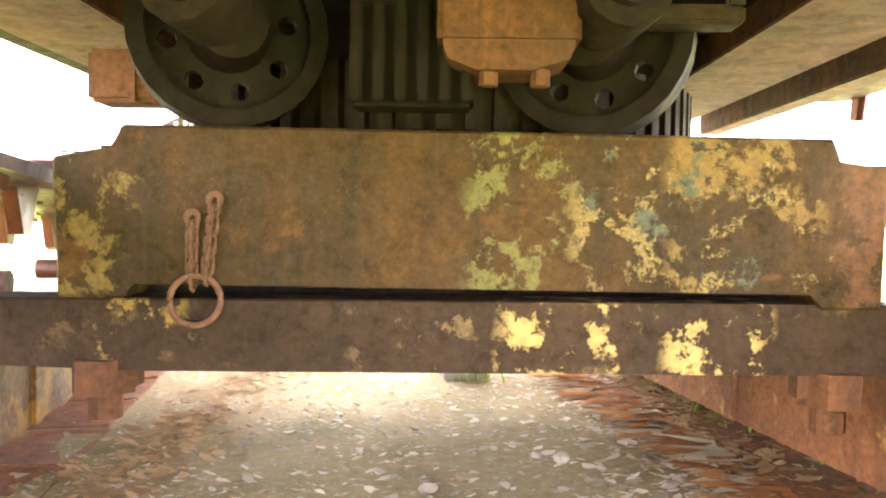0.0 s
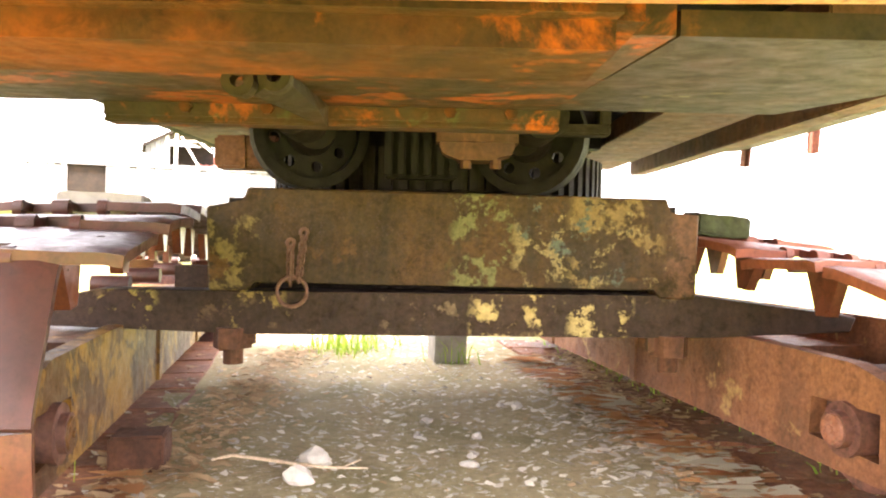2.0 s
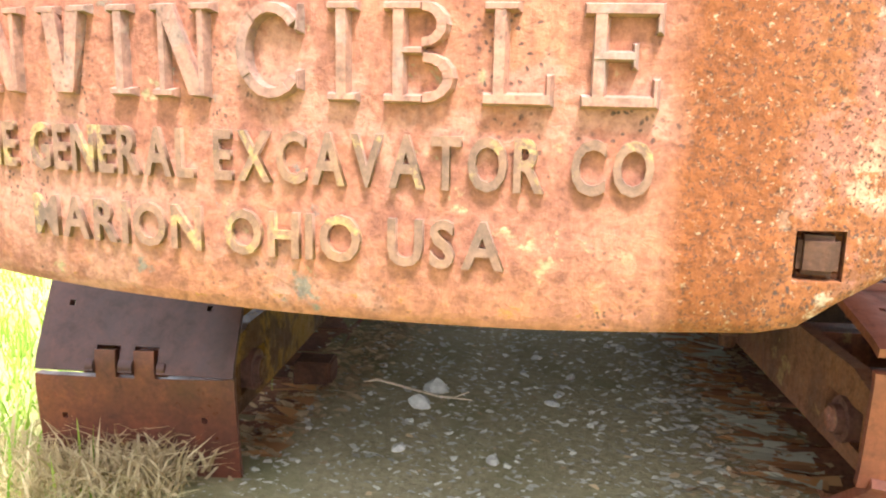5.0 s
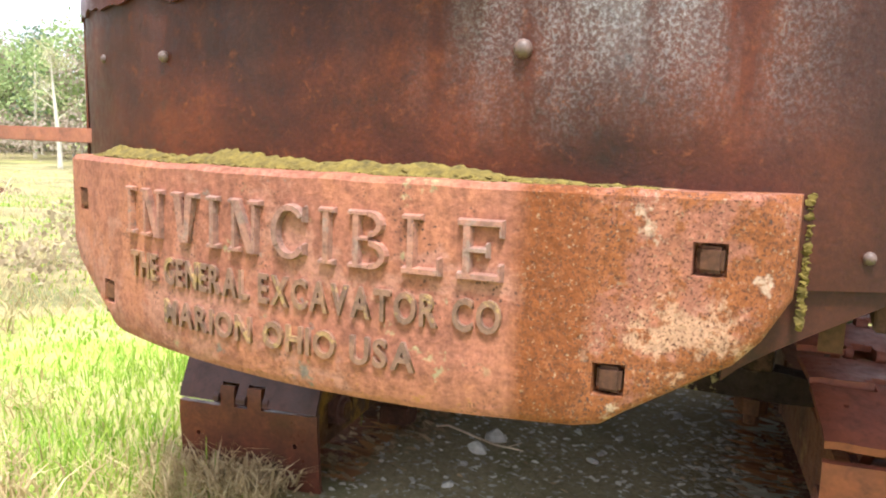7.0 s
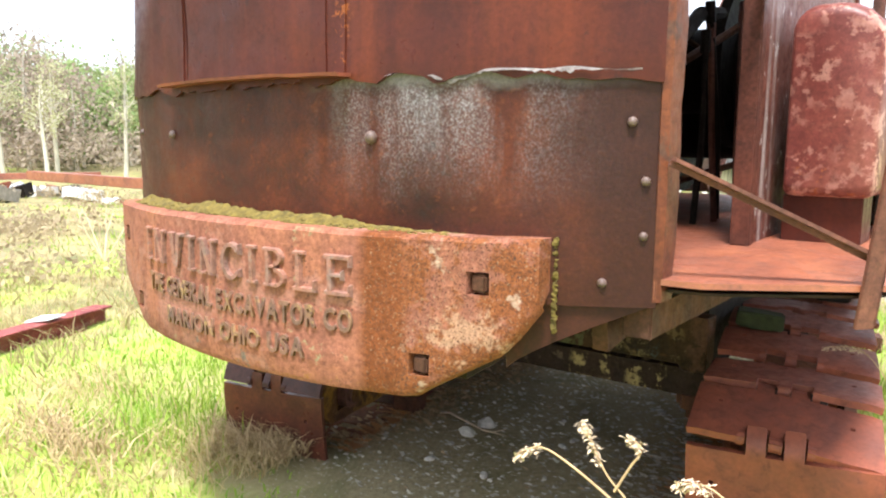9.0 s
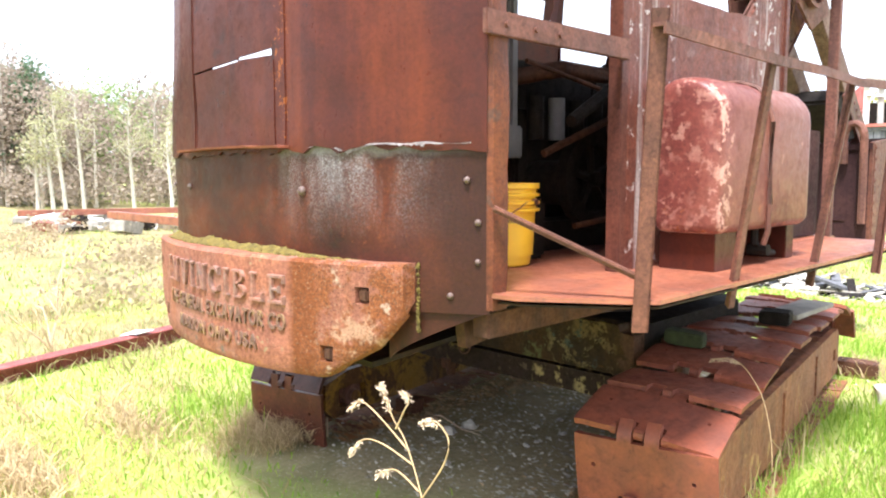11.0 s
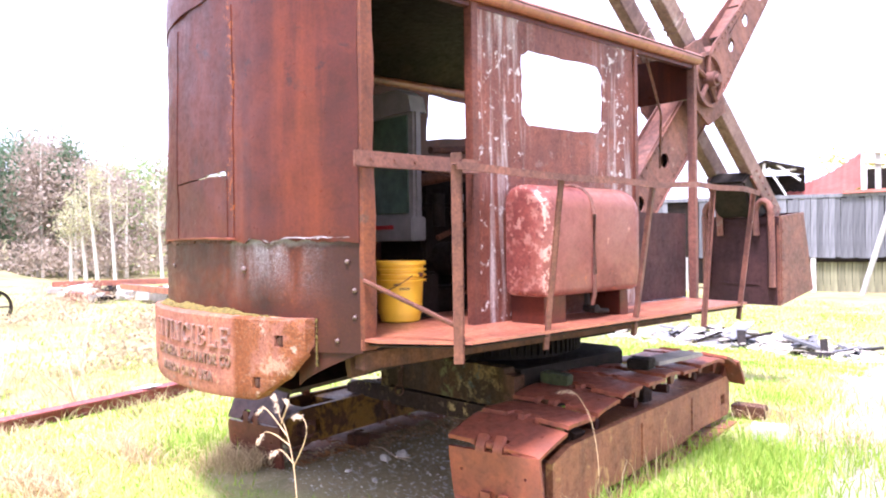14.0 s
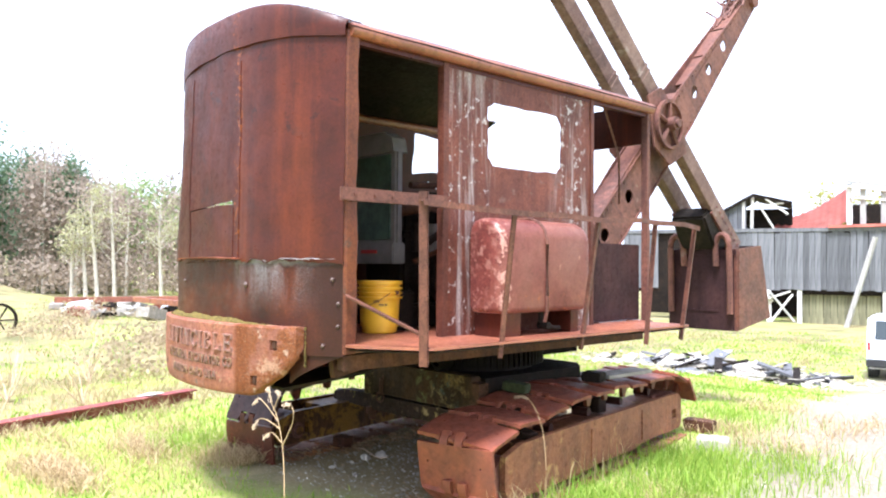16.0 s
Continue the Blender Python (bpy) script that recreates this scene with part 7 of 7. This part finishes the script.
flakes("rubble", 1500, lambda r: (r.gauss(-4.4, 1.9), r.gauss(15.6, 0.9)), 0.16, M_CHIP, "pale rubble and broken stone between the scrap boards", 26, 0.03)
for k in range(42):
    x, y = rr.uniform(-31, -22), rr.uniform(4.5, 13.0)
    bm = B()
    ln = rr.uniform(0.3, 1.6)
    box(bm, -ln / 2, ln / 2, -rr.uniform(0.1, 0.4), rr.uniform(0.1, 0.4), 0, rr.uniform(0.1, 0.45), 0.02)
    roughen(bm, 0.08, 2)
    ob = part("scrap_piece", bm, rr.choice((M_WHITE, M_DECK, M_DARK, M_BOARDW, M_SHOE, M_WOODGREY)))
    ob.matrix_basis = pose(x, y, ground_z(x, y) + 0.05, rr.uniform(-14, 14), rr.uniform(-12, 12), rr.uniform(0, 180))
    tagged(ob, "old scrap piece among weeds in the field", "scrap", "field scrap")
bm = B()
box(bm, -3.5, 3.5, -0.12, 0.12, 0, 0.22, 0.01)
tagged(part("steel_girder", bm, M_DECK), "long red girder on the scrap heap", "girder").matrix_basis = pose(-26.5, 9.2, 0.2, 0, 0, 70)
wheel = thing("wagon_wheel", "old spoked iron wheel standing in the field", "wheel", at=(-19.5, 2.2, -0.12))
bm = B()
washer(bm, (0, 0, 0.25), 'x', 0.42, 0.5, 0.04, 28)
part("rim", bm, M_DARK, wheel)
for k in range(6):
    bm = B()
    a = math.pi * k / 3
    tube(bm, [(0, 0, 0.25), (0, 0.44 * math.cos(a), 0.25 + 0.44 * math.sin(a))], 0.025, 6)
    part("spoke", bm, M_DARK, wheel)

# ---- parked car ----
car = thing("car", "white parked estate car on the gravel road", "car", at=(-0.52, 17.6, ground_z(-0.3, 17.0) - 0.02))
car.rotation_euler = (0, 0, radians(12))
bm = B()
prism(bm, [(-0.05, 0.32), (0.0, 0.85), (0.08, 1.0), (0.35, 1.55), (0.5, 1.6), (2.4, 1.58), (3.1, 1.02), (4.2, 0.92), (4.45, 0.7), (4.45, 0.3)], 'x', -0.88, 0.88)
bmesh.ops.bevel(bm, geom=bm.edges[:], offset=0.05, segments=2, affect='EDGES')
part("body", bm, M_WHITE, car, smooth=True)
bm = B()
prism(bm, [(0.1, 1.06), (0.34, 1.5), (0.36, 1.49), (0.12, 1.05)], 'x', -0.7, 0.7)
bmesh.ops.translate(bm, vec=(0, -0.03, 0), verts=bm.verts)
part("rear_window", bm, M_GLASS, car)
for sx in (-1, 1):
    bm = B()
    prism(bm, [(0.45, 1.08), (0.6, 1.48), (2.3, 1.48), (2.8, 1.06)], 'x', sx * 0.87, sx * 0.89)
    part("side_window", bm, M_GLASS, car)
    bm = B()
    box(bm, sx * 0.82 - 0.03, sx * 0.82 + 0.03, -0.05, 0.0, 0.78, 0.98, 0.015)
    part("tail_lamp", bm, M_LAMP, car)
    for y in (0.75, 3.55):
        bm = B()
        cyl(bm, (sx * 0.68, y, 0.33), (sx * 0.9, y, 0.33), 0.33, seg=24)
        wh = part("wheel", bm, M_TYRE, car, smooth=True)
        bm = B()
        cyl(bm, (sx * 0.89, y, 0.33), (sx * 0.91, y, 0.33), 0.2, seg=16)
        part("rim", bm, M_GREYPAINT, wh)
bm = B()
box(bm, -0.88, 0.88, -0.12, 0.05, 0.36, 0.56, 0.03)
part("bumper", bm, M_TYRE, car)


# ---- trees ----
def branches(bm, p, d, length, r, depth, r3, tips, spread=0.7, seg=5):
    pts, q = [p], p
    for k in range(3):
        d = (d + Vector((r3.uniform(-1, 1), r3.uniform(-1, 1), r3.uniform(-0.3, 0.6))) * 0.16).normalized()
        q = q + d * length / 3
        pts.append(q)
    tube(bm, pts, [r, r * 0.8, r * 0.62, r * 0.42], seg)
    tips += pts[1:]
    if depth > 0:
        for k in range(r3.randint(3, 4)):
            t = r3.uniform(0.35, 1.0)
            o = pts[0].lerp(pts[-1], t)
            nd = (d + Vector((r3.uniform(-1, 1), r3.uniform(-1, 1), r3.uniform(-0.2, 0.8))) * spread).normalized()
            branches(bm, o, nd, length * r3.uniform(0.4, 0.6), r * 0.42, depth - 1, r3, tips, spread, 4)


def leaf_cards(name, centres, size, per, jitter, material, parent, label, seed):
    r3 = np.random.RandomState(seed)
    C = np.repeat(np.array([tuple(c) for c in centres]), per, axis=0)
    C = C + r3.normal(0, jitter, C.shape)
    a = r3.normal(0, 1, C.shape)
    a /= np.linalg.norm(a, axis=1)[:, None]
    b2 = np.cross(a, r3.normal(0, 1, C.shape))
    b2 /= np.linalg.norm(b2, axis=1)[:, None]
    s = size * r3.uniform(0.4, 1.2, len(C))[:, None]
    V = np.stack([C - a * s, C + b2 * s * 0.6, C + a * s, C - b2 * s * 0.6], 1).reshape(-1, 3)
    me = bpy.data.meshes.new(name)
    me.from_pydata(V.tolist(), [], [(4 * k, 4 * k + 1, 4 * k + 2, 4 * k + 3) for k in range(len(C))])
    me.materials.append(material)
    ob = new(name, me)
    if parent is not None:
        ob.parent = parent
    if label:
        ob["label"] = label
    ob["kind"] = "stuff"
    return ob


M_BUD = blade_mat("spring_buds", (0.38, 0.37, 0.2), (0.55, 0.54, 0.32))
M_BARE = blade_mat("bare_twig_haze", (0.31, 0.25, 0.19), (0.43, 0.35, 0.28))
M_BRAMBLE = blade_mat("bramble_twigs", (0.3, 0.23, 0.14), (0.48, 0.39, 0.25))
M_GREEN = blade_mat("spring_leaves", (0.24, 0.33, 0.12), (0.38, 0.44, 0.19))
M_NEEDLE = blade_mat("dark_needles", (0.13, 0.2, 0.11), (0.2, 0.28, 0.16))
for k, (bx, by, hgt) in enumerate(((-51.2, 16.2, 8.3), (-51.6, 15.1, 8.0), (-51.9, 14.4, 6.4), (-50.1, 19.2, 7.6), (-52.3, 13.6, 6.0), (-48.5, 22.0, 7.5), (-45.5, 25.0, 8.0), (-40.0, 27.0, 7.0), (-47.0, 20.5, 6.0), (-37.0, 33.0, 8.0))):
    r3 = random.Random(100 + k)
    t = thing("birch_tree", "slender pale birch with sparse spring buds", "tree", "birches by the field", at=(bx, by, ground_z(bx, by) - 0.1))
    bm = B()
    tips = []
    lean = Vector((r3.uniform(-0.04, 0.04), r3.uniform(-0.06, 0.06), 1))
    pts = [lean * hgt * s + Vector((0.12 * math.sin(3 * s + k), 0.12 * math.cos(4 * s), 0)) for s in (0, 0.2, 0.4, 0.6, 0.8, 1.0)]
    tube(bm, pts, [0.16, 0.14, 0.12, 0.09, 0.06, 0.02], 7)
    for s in range(13):
        f2 = r3.uniform(0.35, 0.97)
        a = r3.uniform(0, 6.28)
        branches(bm, lean * hgt * f2, Vector((math.cos(a), math.sin(a), 0.9)).normalized(), hgt * 0.2 * (1.15 - f2) + 0.5, 0.035, 1, r3, tips)
    part("trunk", bm, M_BARK, t, smooth=True)
    leaf_cards("crown", tips, 0.1, 4, 0.25, M_BUD, t, "sparse pale buds", 300 + k)
eye = Vector((3.5, -2.4, 0))
heaps = {"brown": [], "green": [], "pine": []}
behind = {"brown": [], "green": [], "pine": []}
wt = B()
for k in range(230):
    r3 = random.Random(500 + k)
    az = radians(r3.uniform(38, 108))
    dist = r3.uniform(66, 96)
    x, y = eye.x - dist * math.sin(az), eye.y + dist * math.cos(az)
    top = 9.2 + 6.5 * step(68, 86, math.degrees(az)) + r3.uniform(-1.8, 1.5)
    z0 = ground_z(x, y)
    kind = "pine" if (math.degrees(az) > 76 and r3.random() < 0.55) or r3.random() < 0.13 else ("green" if r3.random() < (0.55 if math.degrees(az) < 66 else 0.25) else "brown")
    tube(wt, [(x, y, z0 - 0.3), (x + r3.uniform(-0.4, 0.4), y, z0 + top * 0.5), (x + r3.uniform(-0.6, 0.6), y, z0 + top * 0.95)], [0.16, 0.11, 0.03], 5)
    for c in range(70 if kind == "pine" else 50):
        f2 = r3.random() ** 0.7
        wide = (1.5 * (1.05 - f2) + 0.3) if kind == "pine" else (0.7 + 2.9 * math.sin(math.pi * min(1, f2 * 0.8 + 0.15)))
        a = r3.uniform(0, 6.28)
        q = wide * math.sqrt(r3.random())
        (behind if dist > 82 and f2 < 0.85 and q < 0.8 * wide else heaps)[kind].append((x + q * math.cos(a), y + q * math.sin(a), z0 + top * (0.14 + 0.86 * f2)))
tagged(part("wood_trunks", wt, M_BARK), "many pale thin trunks along the far wood", "trees", kind="stuff")
for key, m2, lab in (("brown", M_BARE, "bare brown hazy far woodland"), ("green", M_GREEN, "fresh green crowns in the far woodland"), ("pine", M_NEEDLE, "dark pine crowns in the far woodland")):
    ob = leaf_cards("far_woods", heaps[key], 0.17, 12, 0.4, m2, None, lab, 77)
    tagged(ob, lab, "trees", kind="stuff")
    ob = leaf_cards("far_woods", behind[key], 0.85, 5, 0.5, m2, None, lab, 80)
    tagged(ob, lab, "trees", kind="stuff")
    ob = leaf_cards("far_woods", heaps[key], 0.22, 13, 0.75, m2, None, lab, 79)
    tagged(ob, lab, "trees", kind="stuff")
under = [(eye.x - d0 * math.sin(a), eye.y + d0 * math.cos(a), z) for a, d0, z in ((radians(rr.uniform(38, 108)), rr.uniform(58, 80), rr.uniform(0, 2.2) - 0.2) for _ in range(3600))]
tagged(leaf_cards("undergrowth", under, 0.16, 9, 0.35, M_BARE, None, "", 78), "brown bare undergrowth below the far woods", "bushes", kind="stuff")
# brambles over the rough field
for k in range(22):
    r3 = random.Random(900 + k)
    bx, by = r3.uniform(-24, -6.5), r3.uniform(-1.5, 13)
    wide, high = r3.uniform(0.5, 1.3), r3.uniform(0.35, 0.8)
    pts = []
    for _ in range(70):
        a, q = r3.uniform(0, 6.28), wide * math.sqrt(r3.random())
        pts.append((q * math.cos(a), q * math.sin(a), high * r3.random() * (1 - 0.7 * (q / wide) ** 2)))
    ob = leaf_cards("bramble", pts, 0.05, 9, 0.1, M_BRAMBLE, None, "", 950 + k)
    ob.location = (bx, by, ground_z(bx, by))
    tagged(ob, "low brown bare bramble bush in the field", "bush", "brambles")
# yellow-green tree behind the barn
t = thing("tree", "yellow-green tree in young leaf behind the barn", "tree", at=(-13.5, 52.0, -1.1))
bm = B()
tips = []
r3 = random.Random(9)
tube(bm, [(0, 0, 0), (0.1, 0, 2.5), (0, 0.1, 5.0)], [0.3, 0.22, 0.15], 8)
for s in range(12):
    a = r3.uniform(0, 6.28)
    branches(bm, Vector((0, 0, r3.uniform(2.5, 5.0))), Vector((math.cos(a), math.sin(a), 0.6)).normalized(), 3.6, 0.09, 2, r3, tips)
part("trunk", bm, M_TWIG, t, smooth=True)
M_YOUNG = blade_mat("young_leaves", (0.3, 0.3, 0.06), (0.5, 0.48, 0.14))
leaf_cards("crown", tips, 0.16, 5, 0.4, M_YOUNG, t, "yellow-green young leaves", 41)
